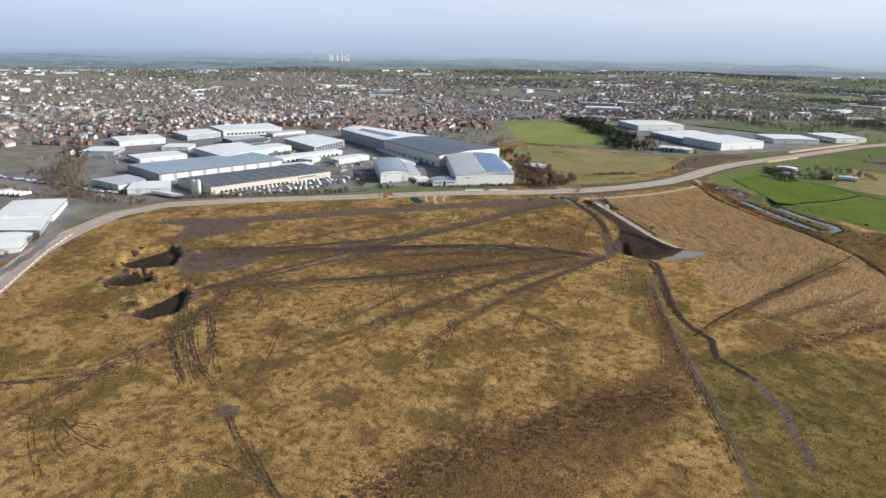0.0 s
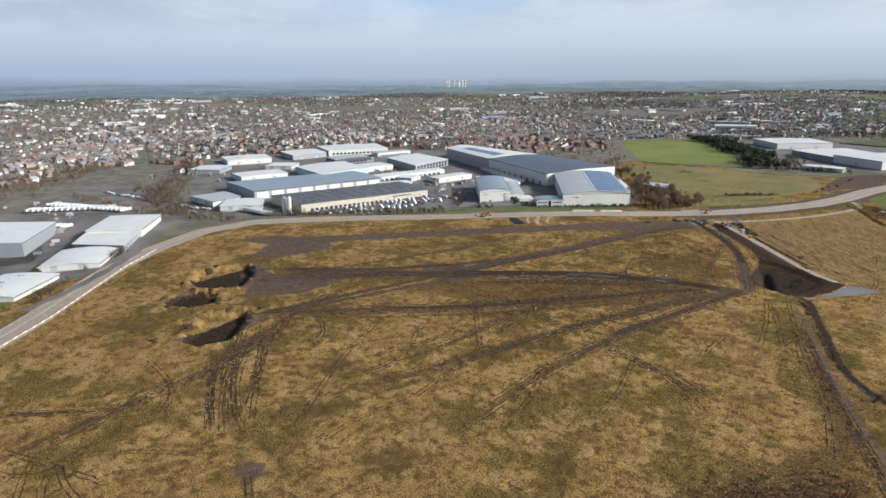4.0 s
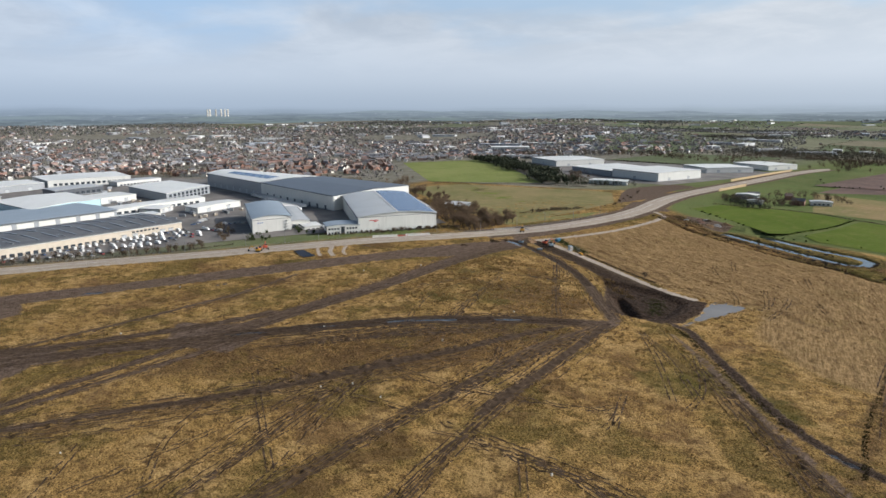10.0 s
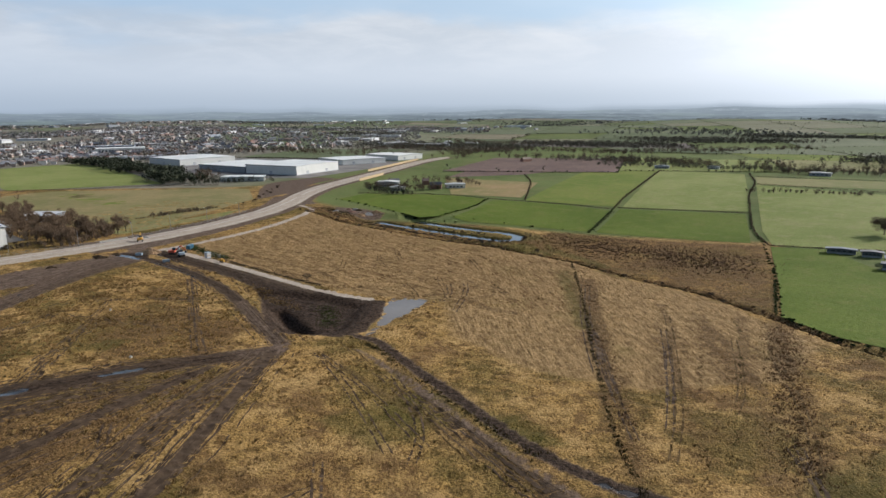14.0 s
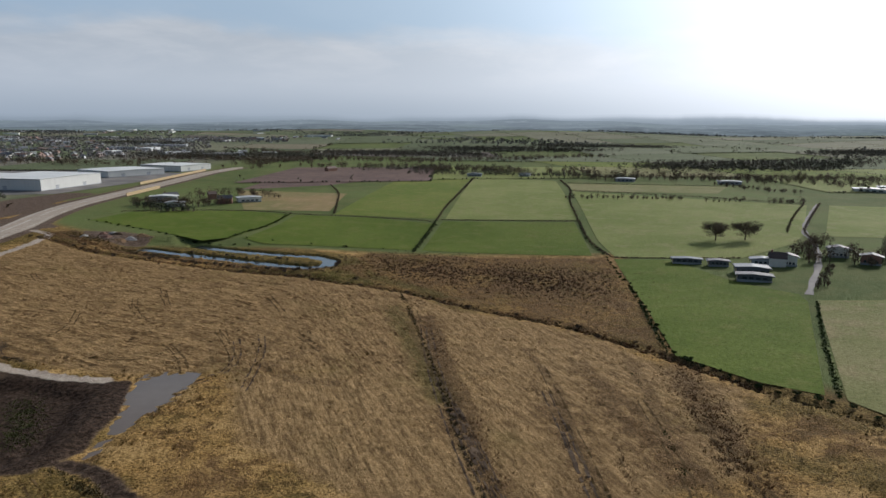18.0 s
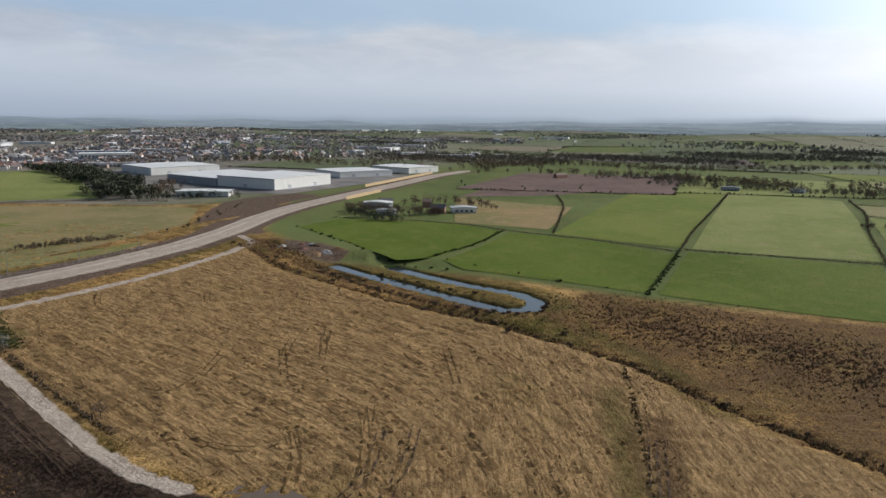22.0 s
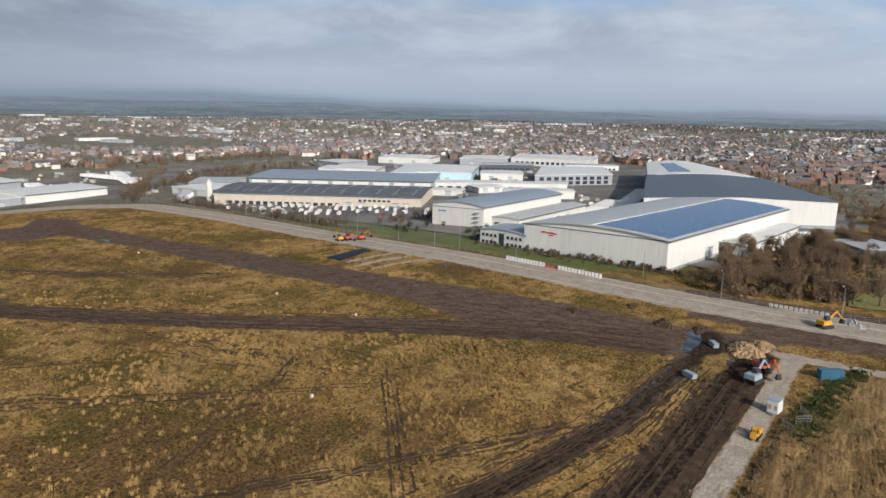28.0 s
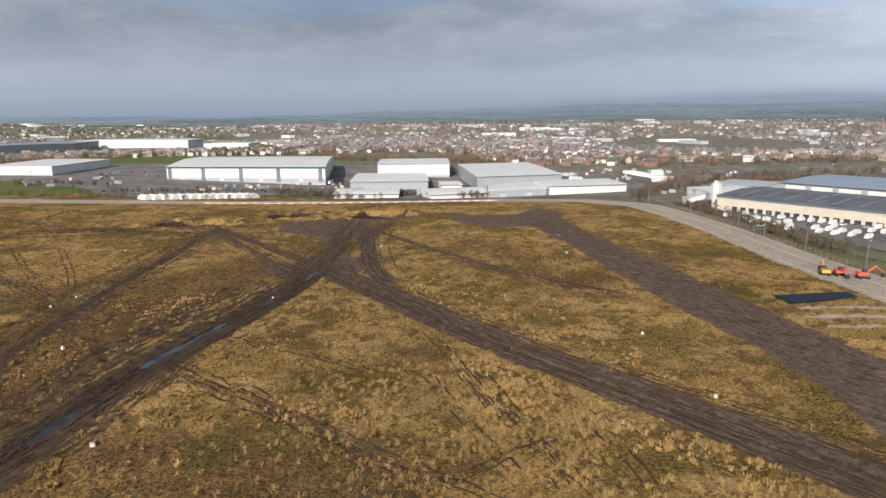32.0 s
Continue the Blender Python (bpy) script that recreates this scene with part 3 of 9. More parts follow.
def height(x, y):
    """The ground with its cuttings, pits and ponds."""
    x, y = np.asarray(x, float), np.asarray(y, float)
    z = swell(x, y)
    cut = path_distance(x, y, CANAL)
    z = z + (-4.9 - z) * sstep(30, 10, cut)
    z = z - 2.4 * sstep(5.2, 2.5, cut)
    z = z - 1.9 * sstep(-0.5, 6.0, area_distance(x, y, PIT_HOLE)) - 3.4 * sstep(-0.5, 5.5, area_distance(x, y, PIT_VOID))
    z = z - 1.5 * sstep(-4, 4, area_distance(x, y, POND))
    for dug in DUG:
        z = z - 2.6 * sstep(-0.5, 3.0, area_distance(x, y, dug)) + 0.8 * np.exp(-((area_distance(x, y, dug) + 3.5) / 2.2) ** 2)
    z = z - 1.2 * np.exp(-(path_distance(x, y, EAST_EDGE) / 3.0) ** 2)
    return z


def hgt(x, y):
    return float(height(np.array([x]), np.array([y]))[0])


def spaced(lo, hi, fine, reach, grow=1.18):
    mid = list(np.arange(lo, hi + fine, fine))
    for sign in (-1, 1):
        step, v = fine, mid[0] if sign < 0 else mid[-1]
        side = []
        while abs(v) < reach:
            step = min(step * grow, 90.0)
            v += sign * step
            side.append(v)
        mid = side[::-1] + mid if sign < 0 else mid + side
    return np.array(mid)


# bare soil, tracks and haul roads: lines with half-widths
WET_TRACKS = ((5.0, [(-112, 70), (-124, 55), (-140, 32), (-155, 14), (-169, -4), (-187, -30), (-205, -60)]), (2.0, [(-110, 60), (-113, 35), (-117, 3), (-126, -28), (-138, -68), (-159, -117)]), (2.6, [(-150, 134), (-169, 149), (-199, 167), (-224, 177), (-240, 184)]), (5.0, [(-262, 190), (-246, 188), (-236, 190)]), (2.3, [(-82, 112), (-72, 107), (-50, 86), (-29, 67), (-11, 50), (2, 40), (17, 32), (33, 28), (50, 10), (74, 6)]), (1.5, [(-74, -30), (-78, -14), (-82, 12), (-89, 40), (-101, 83)]))
MUD_LINES_A = (
    (6.8, [(-207, -66), (-213, -25), (-218, 14), (-224, 46), (-231, 72), (-237, 95), (-243, 120), (-248, 150), (-248, 178)]),
    (1.8, [(-256, -163), (-259, -82), (-265, -27), (-279, 17)]),
    (5.2, [(-101, 83), (-124, 55), (-140, 32), (-155, 14), (-169, -4), (-187, -30), (-205, -60), (-229, -115), (-262, -190)]),
    (2.6, [(-187, -190), (-199, -116), (-207, -70)]),
    (1.7, [(-110, 60), (-113, 35), (-117, 3), (-126, -28), (-138, -68), (-159, -117), (-187, -190)]),
    (1.8, [(-74, -30), (-78, -14), (-82, 12), (-89, 40), (-101, 83)]),
    (1.0, [(-91, -31), (-97, -3), (-101, 28), (-102, 76)]),
    (3.3, [(-102, 90), (-123, 109), (-150, 134), (-169, 149), (-199, 167), (-224, 177), (-240, 184)]),
    (3.4, [(-221, -30), (-225, -60), (-246, -124), (-273, -166)]),
    (2.0, [(-198, -52), (-193, -84), (-186, -159), (-186, -203)]),
)
MUD_LINES_B = (
    (2.5, [(-82, 112), (-72, 107), (-50, 86), (-29, 67), (-11, 50), (2, 40), (17, 32), (33, 28), (50, 10), (74, 6), (97, -9), (128, -39)]),
    (1.2, [(-75, 96), (-46, 74), (-18, 48), (21, 16), (59, -15), (95, -43), (121, -67), (140, -84)]),
    (0.9, [(-70, 92), (-40, 66), (-12, 41), (24, 12), (62, -19), (98, -47), (124, -71)]),
    (4.0, [(-267, -183), (-236, -141), (-221, -98), (-202, -65)]),
    (6.0, [(-256, 190), (-270, 215), (-275, 240)]),
    (3.0, [(-272, 215), (-268, 300), (-268, 360), (-280, 400)]),
    (5.0, [(-268, 205), (-262, 260), (-262, 310), (-266, 360)]),
    (4.0, [(-306, 210), (-296, 260), (-292, 330), (-296, 390), (-320, 450)]),
)
MUD_LINES = MUD_LINES_A + MUD_LINES_B
MUD_LINES = MUD_LINES + tuple((4.5, [(px + off, py) for px, py in HAUL[15:26]]) for off in (14.0, -14.0)) + ((5.5, [(-300, 470), (-290, 440), (-268, 420)]), (8.0, [(-318, 640), (-318, 560), (-304, 480)]))
MUD_AREAS_A = (
    [(-345, -160), (-318, -67), (-294, -1), (-281, 39), (-273, 73), (-262, 100), (-245, 130), (-246, 180), (-262, 195), (-276, 160), (-287, 110), (-296, 70), (-307, 32), (-321, -8), (-340, -72), (-385, -185)],
    [(-262, 196), (-241, 194), (-228, 188), (-203, 179), (-182, 170), (-158, 157), (-146, 146), (-132, 124), (-121, 110), (-109, 101), (-86, 106), (-82, 118), (-84, 140), (-90, 160), (-116, 162), (-135, 164), (-151, 170), (-177, 180), (-198, 189), (-226, 199), (-250, 207)],
)
MUD_AREAS_B = (
    [(-250, -190), (-222, -200), (-212, -165), (-222, -140), (-240, -120), (-256, -135), (-254, -172)],
    [(-318, -186), (-352, -165), (-350, -120), (-313, -122), (-306, -160)],
    [(-163, -243), (-194, -203), (-172, -195), (-150, -217)],
    [(-240, -246), (-254, -226), (-226, -212), (-218, -236)],
    [(-278, -230), (-300, -180), (-245, -172), (-235, -190), (-255, -215)],
    [(-384, -190), (-382, -154), (-342, -117), (-317, -121), (-345, -160)],
    [(-24, -224), (-32, -219), (-28, -212), (-20, -215)],
    [(-215, -85), (-240, -70), (-212, -45), (-192, -48), (-185, -70)],
)
MUD_AREAS_C = (
    [(-325, 500), (-345, 560), (-340, 640), (-375, 640), (-400, 560), (-372, 500), (-330, 430)],
    [(-240, 408), (-212, 408), (-188, 398), (-186, 378), (-219, 379)],
)
MUD_AREAS_D = ([(-268, 182), (-246, 176), (-240, 184), (-252, 196), (-268, 196)],)
MUD_AREAS = MUD_AREAS_A + MUD_AREAS_B + MUD_AREAS_C + MUD_AREAS_D
GRAVEL_LINES = (
    (10.8, HAUL),
    (2.7, [(-132, 166), (-161, 177), (-191, 189), (-212, 197), (-235, 205), (-252, 212)]),
    (2.6, [(-252, 208), (-247, 228), (-243, 252), (-239, 285), (-239, 322), (-243, 362), (-251, 392), (-270, 405)]),
    (2.2, [(-98, 160), (-110, 160), (-132, 166)]),
    (1.3, [(-311, 53), (-322, 58), (-336, 66)]), (1.6, [(-306, 60), (-318, 65), (-332, 76)]), (1.3, [(-303, 68), (-314, 73), (-326, 84)]),
)
WET_LINES = (
    (1.5, [(-127, 50), (-134, 41)]), (1.9, [(-146, 24), (-154, 15)]), (1.7, [(-157, 11), (-165, 1)]), (1.4, [(-178, -17), (-186, -29)]), (1.6, [(-197, -47), (-206, -61)]),
    (1.9, [(-264, 187), (-256, 186), (-247, 183)]), (0.8, [(-236, 180), (-222, 175), (-205, 167), (-192, 161)]), (1.2, [(-268, 190), (-262, 184)]), (0.6, [(-292, -30), (-288, -20)]), (0.7, [(-330, -90), (-324, -80)]), (0.7, [(-268, 60), (-272, 72)]),
    (0.8, [(10, 33), (22, 30)]), (0.8, [(-219, 30), (-223, 44)]), (0.7, [(-240, 100), (-243, 112)]), (0.7, [(-300, 50), (-294, 42)]), (0.7, [(-318, 92), (-310, 98)]), (0.9, [(-246, 196), (-240, 193)]),
)
GREEN_AREAS_A = (
    [(-176, 40), (-192, 47), (-184, 56), (-172, 49)],
    [(-30, 62), (-12, 62), (6, 48), (-10, 44)],
    [(-110, 352), (-80, 338), (-62, 330), (-56, 345), (-66, 366), (-110, 366)],
    [(-296, 30), (-318, 20), (-310, 45), (-296, 50)],
    [(-62, 40), (-40, 70), (-20, 60), (-40, 30)],
    [(-150, 60), (-165, 52), (-160, 70), (-150, 72)],
    [(-117, 140), (-108, 148), (-97, 134), (-95, 114), (-104, 118)],
    [(-208, 202), (-220, 206), (-225, 218), (-208, 215)],
    [(-130, 320), (-60, 302), (-30, 300), (-52, 320), (-90, 318)],
)
GREEN_AREAS_B = (
    [(-300, 250), (-288, 300), (-290, 360), (-296, 360), (-302, 300), (-310, 245)],
    [(40, 0), (60, -18), (100, -52), (140, -90), (190, -60), (170, 60), (100, 90), (62, 50)],
    [(-258, 290), (-254, 340), (-262, 392), (-268, 340)],
    [(-365, 72), (-393, 38), (-415, 37), (-402, 67)],
    [(-45, 330), (-10, 296), (8, 274), (-6, 280), (-40, 312)],
    [(-170, 380), (-120, 372), (-60, 365), (-45, 340), (-60, 325), (-66, 345), (-80, 362), (-150, 376)],
    [(-28, 260), (-20, 262), (4, 150), (-4, 150)],
)
GREEN_AREAS = GREEN_AREAS_A + GREEN_AREAS_B + ([(-186, 376), (-150, 352), (-118, 338), (-90, 328), (-64, 330), (-62, 352), (-90, 364), (-124, 372), (-160, 384)],)
SCRUB_AREAS_A = (
    [(-116, 70), (-136, 50), (-160, 62), (-186, 88), (-180, 118), (-150, 112), (-122, 96)],
    [(-104, 20), (-122, 24), (-128, -10), (-116, -30), (-104, -10)],
    [(66, -180), (50, -125), (44, -72), (40, -10), (60, -20), (75, -44), (90, -88), (98, -140)],
    [(-62, 322), (-47, 376), (97, 372), (86, 265), (76, 205), (60, 224), (15, 264), (-22, 297)],
    [(-14, 245), (-4, 245), (8, 130), (0, 130)],
    [(40, 180), (52, 160), (60, 90), (46, 110)],
    [(25, 150), (32, 150), (36, 90), (28, 95)],
)
SCRUB_AREAS_B = (
    [(-262, 398), (-190, 347), (-120, 324), (-70, 314), (-60, 326), (-110, 340), (-150, 358), (-190, 382), (-245, 412)],
    [(-130, 30), (-112, 60), (-104, 50), (-120, 20)],
    [(-40, 60), (-5, 38), (30, 5), (60, -20), (40, -20), (0, 20)],
    [(-100, 66), (-128, 28), (-160, -14), (-200, -75), (-186, -105), (-140, -60), (-112, -20), (-92, 20)],
)
SCRUB_AREAS = SCRUB_AREAS_A + SCRUB_AREAS_B
STRAW_FIELD = ([(-246, 222), (-240, 285), (-240, 322), (-250, 380), (-200, 340), (-137, 318), (-78, 306), (-44, 297), (-18, 284), (-14, 235), (-8, 180), (-70, 168), (-100, 165), (-132, 172), (-180, 190), (-215, 203)],
    [(0, 258), (25, 244), (45, 228), (58, 210), (70, 185), (88, 160), (60, 150), (30, 130), (8, 140), (-2, 190)])
STRAW_RISE = (
    [(-66, 169), (-8, 183), (10, 150), (60, 152), (84, 156), (66, 112), (24, 92), (-14, 98), (-48, 124)],
    [(-18, 284), (4, 256), (2, 190), (12, 138), (-10, 178), (-16, 236)])
STRAW_AREAS = STRAW_FIELD + STRAW_RISE


SCRUB_LINES = ((2.4, [(-16, 236), (5, 136), (17, 79), (22, 41), (25, 20)]), (3.0, [(74, 169), (68, 102), (65, 61), (63, 20)]), (1.8, [(60, 147), (56, 97), (53, 55), (53, 20)]), (1.4, [(36, 150), (34, 90), (38, 50)]))
WORN_LINES_A = (
    (1.5, [(-36, 303), (-16, 284), (17, 256), (46, 240), (70, 213), (80, 187), (95, 160)]),
    (1.6, [(-107, -310), (-100, -279), (-104, -259), (-120, -236), (-146, -209), (-185, -169), (-211, -129), (-215, -84)]),
    (2.2, [(-66, -310), (-78, -289), (-85, -273), (-100, -254)]),
    (2.2, [(-30, -226), (-20, -212)]),
    (1.8, [(-144, -26), (-140, -4), (-131, 28), (-120, 57), (-104, 84)]),
    (1.2, [(-162, -14), (-155, 2), (-149, 25)]),
    (1.6, [(-68, 99), (-35, 60), (-16, 46), (-4, 33), (6, 20), (11, 14)]),
    (1.2, [(-16, 236), (5, 136), (17, 79), (22, 41), (25, 20)]),
)
WORN_LINES_B = (
    (2.6, [(-116, 3), (-125, -28), (-138, -70), (-159, -125), (-187, -190)]),
    (1.7, [(-69, -167), (-80, -117), (-88, -64), (-116, -44), (-139, 5)]),
    (2.0, [(-25, -137), (-48, -93), (-66, -43), (-88, 32), (-99, 88)]),
    (1.8, [(-57, -193), (-62, -160), (-75, -119), (-91, -56), (-94, 3), (-101, 60)]),
    (1.5, [(-85, -140), (-108, -91), (-129, -28)]),
    (2.2, [(-112, 1), (-121, -30), (-135, -74), (-157, -134), (-187, -201)]),
    (1.2, [(-105, 2), (-114, -28), (-128, -74), (-150, -134)]),
    (4.6, [(-101, 83), (-124, 55), (-140, 32), (-155, 14), (-169, -4), (-187, -30), (-205, -60)]),
)
WORN_LINES_C = (
    (1.6, [(-75, 80), (-45, 58), (-18, 39), (24, 13), (56, -10)]),
    (1.2, [(-191, 155), (-156, 112), (-120, 70)]),
    (1.2, [(-146, 26), (-158, 41), (-168, 56), (-177, 73), (-183, 86)]),
    (1.0, [(-141, 90), (-168, 88), (-209, 85)]),
    (3.0, [(-135, -221), (-90, -224), (-50, -219)]),
    (2.0, [(-23, -219), (5, -221), (38, -220)]),
    (4.0, [(-290, -190), (-240, -120), (-215, -70)]),
    (2.0, [(-7, 245), (-3, 190), (4, 130)]),
    (1.2, [(-78, 176), (-62, 190), (-60, 206), (-70, 218)]),
    (1.2, [(-58, 176), (-48, 190), (-50, 208)]),
    (1.5, [(42, 190), (50, 160), (58, 100)]),
)
WORN_LINES_D = (
    (1.2, [(26, 170), (32, 130), (34, 90)]),
    (2.2, [(-213, 202), (-190, 194), (-160, 184), (-131, 173)]),
    (1.6, [(-200, 214), (-160, 203), (-130, 190)]),
    (2.0, [(-160, 180), (-150, 184), (-146, 190)]),
)
WORN_LINES_E = (
    (2.2, [(-4, 226), (1, 182), (7, 146), (10, 100), (14, 60)]),
    (1.6, [(28, 203), (33, 166), (32, 135)]),
    (1.6, [(46, 188), (46, 156), (47, 135)]),
    (2.2, [(61, 190), (59, 159), (55, 133)]),
    (3.4, [(72, 178), (69, 146), (68, 124)]),
    (3.0, [(-57, 179), (-46, 167), (-33, 164)]),
    (1.4, [(-212, 210), (-170, 194), (-139, 183), (-128, 178)]),
    (1.2, [(-31, 289), (-24, 277), (-13, 269)]),
)
WORN_LINES = WORN_LINES_A + WORN_LINES_B + WORN_LINES_C + WORN_LINES_D + WORN_LINES_E


def union_lines(x, y, lines):
    out = np.full(np.shape(x), -20.0)
    for half, pts in lines:
        out = np.maximum(out, half - path_distance(x, y, pts))
    return out


def union_areas(x, y, areas):
    out = np.full(np.shape(x), -20.0)
    for poly in areas:
        out = np.maximum(out, np.clip(area_distance(x, y, poly), -20, 12))
    return out


gx, gy = spaced(-400, 140, 1.7, 4900), spaced(-320, 400, 1.7, 4900)
X, Y = np.meshgrid(gx, gy)
Zg = height(X, Y)
rng = np.random.default_rng(4)
fine_zone = (X > -405) & (X < 145) & (Y > -325) & (Y < 405)
mud_d = np.maximum(union_lines(X, Y, MUD_LINES), union_areas(X, Y, MUD_AREAS))
grav_d = union_lines(X, Y, GRAVEL_LINES)
rough = np.where(np.maximum(mud_d, grav_d) > 0, 0.12, 0.27)
site_line = [(-286, -330), (-350, -285), (-400, -252), (-440, -212), (-450, -165), (-440, -118), (-415, -61), (-380, 9), (-356, 62), (-340, 107), (-320, 145), (-340, 190), (-420, 250), (-600, 340), (-620, 430), (-420, 500), (-340, 560), (-280, 430), (-200, 372), (-60, 372), (100, 376), (90, 265), (80, 195), (112, 150), (260, 60), (300, -400), (-100, -420)]
fine_zone &= area_distance(X, Y, site_line) > 2
Zg = Zg + np.where(fine_zone, rng.normal(0, 1, X.shape) * rough * np.where(grav_d > 1, 0.3, 1), 0)
nx, ny = len(gx), len(gy)


def ground_z(x, y):
    """The ground as meshed, with its small bumps."""
    x, y = np.asarray(x, float), np.asarray(y, float)
    i = np.clip(np.searchsorted(gx, x) - 1, 0, nx - 2)
    j = np.clip(np.searchsorted(gy, y) - 1, 0, ny - 2)
    u, v = (x - gx[i]) / (gx[i + 1] - gx[i]), (y - gy[j]) / (gy[j + 1] - gy[j])
    return Zg[j, i] * (1 - u) * (1 - v) + Zg[j, i + 1] * u * (1 - v) + Zg[j + 1, i + 1] * u * v + Zg[j + 1, i] * (1 - u) * v


verts = np.stack([X, Y, Zg], -1).reshape(-1, 3)
idx = np.arange(nx * ny).reshape(ny, nx)
quads = np.stack([idx[:-1, :-1], idx[:-1, 1:], idx[1:, 1:], idx[1:, :-1]], -1).reshape(-1, 4)


def mesh_np(name, verts, faces, material, smooth=False):
    """A mesh from numpy arrays; faces all of one size."""
    me = bpy.data.meshes.new(name)
    k = faces.shape[1]
    me.vertices.add(len(verts))
    me.vertices.foreach_set("co", np.ascontiguousarray(verts, np.float32).ravel())
    me.loops.add(faces.size)
    me.loops.foreach_set("vertex_index", np.ascontiguousarray(faces, np.int32).ravel())
    me.polygons.add(len(faces))
    me.polygons.foreach_set("loop_start", np.arange(0, faces.size, k, dtype=np.int32))
    me.update(calc_edges=True)
    me.materials.append(material)
    me.polygons.foreach_set("use_smooth", np.full(len(faces), smooth, bool))
    return me


ground_me = mesh_np("ground", verts, quads, EARTH, True)
for key, val in (("mud", mud_d), ("gravel", grav_d), ("wet", union_lines(X, Y, WET_LINES)), ("green", union_areas(X, Y, GREEN_AREAS)), ("scrub", np.maximum(union_areas(X, Y, SCRUB_AREAS), union_lines(X, Y, SCRUB_LINES))),
                 ("pit", np.maximum(union_areas(X, Y, (PIT_VOID, WET_SOIL) + DUG + MUD_AREAS_A[1:]), union_lines(X, Y, WET_TRACKS))), ("straw", union_areas(X, Y, STRAW_AREAS)), ("worn", union_lines(X, Y, WORN_LINES)), ("far", np.clip(-area_distance(X, Y, site_line) / 14, -1, 1))):
    at = ground_me.attributes.new(key, "FLOAT", "POINT")
    at.data.foreach_set("value", np.ascontiguousarray(val, np.float32).ravel())
tagged(new("ground", ground_me), "rough dry winter grassland with mud tracks", "ground", kind="structure")


def draped(name, poly, material, lift=0.12, cell=12.0, label="", category="", kind="structure", flat=None):
    """An area laid over the ground, or level at flat."""
    bm = bmesh.new()
    bm.faces.new([bm.verts.new((px, py, 0)) for px, py in poly])
    if flat is None:
        xs, ys = [p[0] for p in poly], [p[1] for p in poly]
        for lo, hi, axis in ((min(xs), max(xs), 0), (min(ys), max(ys), 1)):
            for v in np.arange(math.ceil(lo / cell) * cell, hi, cell):
                co, no = [0, 0, 0], [0, 0, 0]
                co[axis], no[axis] = v, 1
                bmesh.ops.bisect_plane(bm, geom=bm.verts[:] + bm.edges[:] + bm.faces[:], plane_co=co, plane_no=no)
        bmesh.ops.triangulate(bm, faces=[f for f in bm.faces if len(f.verts) > 4])
    bm.verts.ensure_lookup_table()
    hs = swell(np.array([v.co.x for v in bm.verts]), np.array([v.co.y for v in bm.verts]))
    for v, z in zip(bm.verts, hs):
        v.co.z = (z + lift) if flat is None else flat
    bmesh.ops.recalc_face_normals(bm, faces=bm.faces[:])
    if bm.faces and sum(f.normal.z for f in bm.faces) < 0:
        bmesh.ops.reverse_faces(bm, faces=bm.faces[:])
    me = bpy.data.meshes.new(name)
    bm.to_mesh(me)
    bm.free()
    me.materials.append(material)
    return tagged(new(name, me), label, category, kind=kind)


def smooth_line(pts, rounds=2):
    for _ in range(rounds):
        out = [pts[0]]
        for a, b in zip(pts, pts[1:]):
            out += [(0.75 * a[0] + 0.25 * b[0], 0.75 * a[1] + 0.25 * b[1]), (0.25 * a[0] + 0.75 * b[0], 0.25 * a[1] + 0.75 * b[1])]
        pts = out + [pts[-1]]
    return pts


def resample(pts, step):
    p = np.array(pts, float)
    d = np.r_[0, np.cumsum(np.hypot(*np.diff(p, axis=0).T))]
    s = np.arange(0, d[-1], step)
    return np.stack([np.interp(s, d, p[:, 0]), np.interp(s, d, p[:, 1])], -1)


def ribbon(pts, half, lift, z_of, step=1.5, gaps=0.0, rng=rng):
    """Strips of quads along a line: vertices and faces."""
    c = resample(pts, step)
    if len(c) < 3:
        return np.zeros((0, 3)), np.zeros((0, 4), int)
    t = np.gradient(c, axis=0)
    t /= np.hypot(*t.T)[:, None] + 1e-9
    nrm = np.stack([-t[:, 1], t[:, 0]], -1)
    hw = half * (1 + 0.35 * np.sin(np.arange(len(c)) * 0.7 + rng.uniform(0, 6)) * rng.uniform(0.4, 1, len(c)))
    if gaps:
        k = np.arange(len(c))
        wav = np.sin(k * 0.23 + rng.uniform(0, 6)) + 0.6 * np.sin(k * 0.61 + rng.uniform(0, 6)) + rng.normal(0, 0.15, len(c))
        hw = hw * sstep(-1.6 + 2 * gaps, -0.6 + 2 * gaps, wav) + 0.004
        hw[[0, -1]] = 0.004
    a, b = c + nrm * hw[:, None], c - nrm * hw[:, None]
    v = np.concatenate([a, b])
    z = z_of(v[:, 0], v[:, 1]) + lift
    k = np.arange(len(c) - 1)
    f = np.stack([k, k + 1, k + 1 + len(c), k + len(c)], -1)
    if gaps:
        f = f[np.maximum(hw[:-1], hw[1:]) > 0.02]
    return np.c_[v, z], f[:, ::-1]


def joined(parts):
    vs, fs, off = [], [], 0
    for v, f in parts:
        vs.append(v)
        fs.append(f + off)
        off += len(v)
    return np.concatenate(vs), np.concatenate(fs)


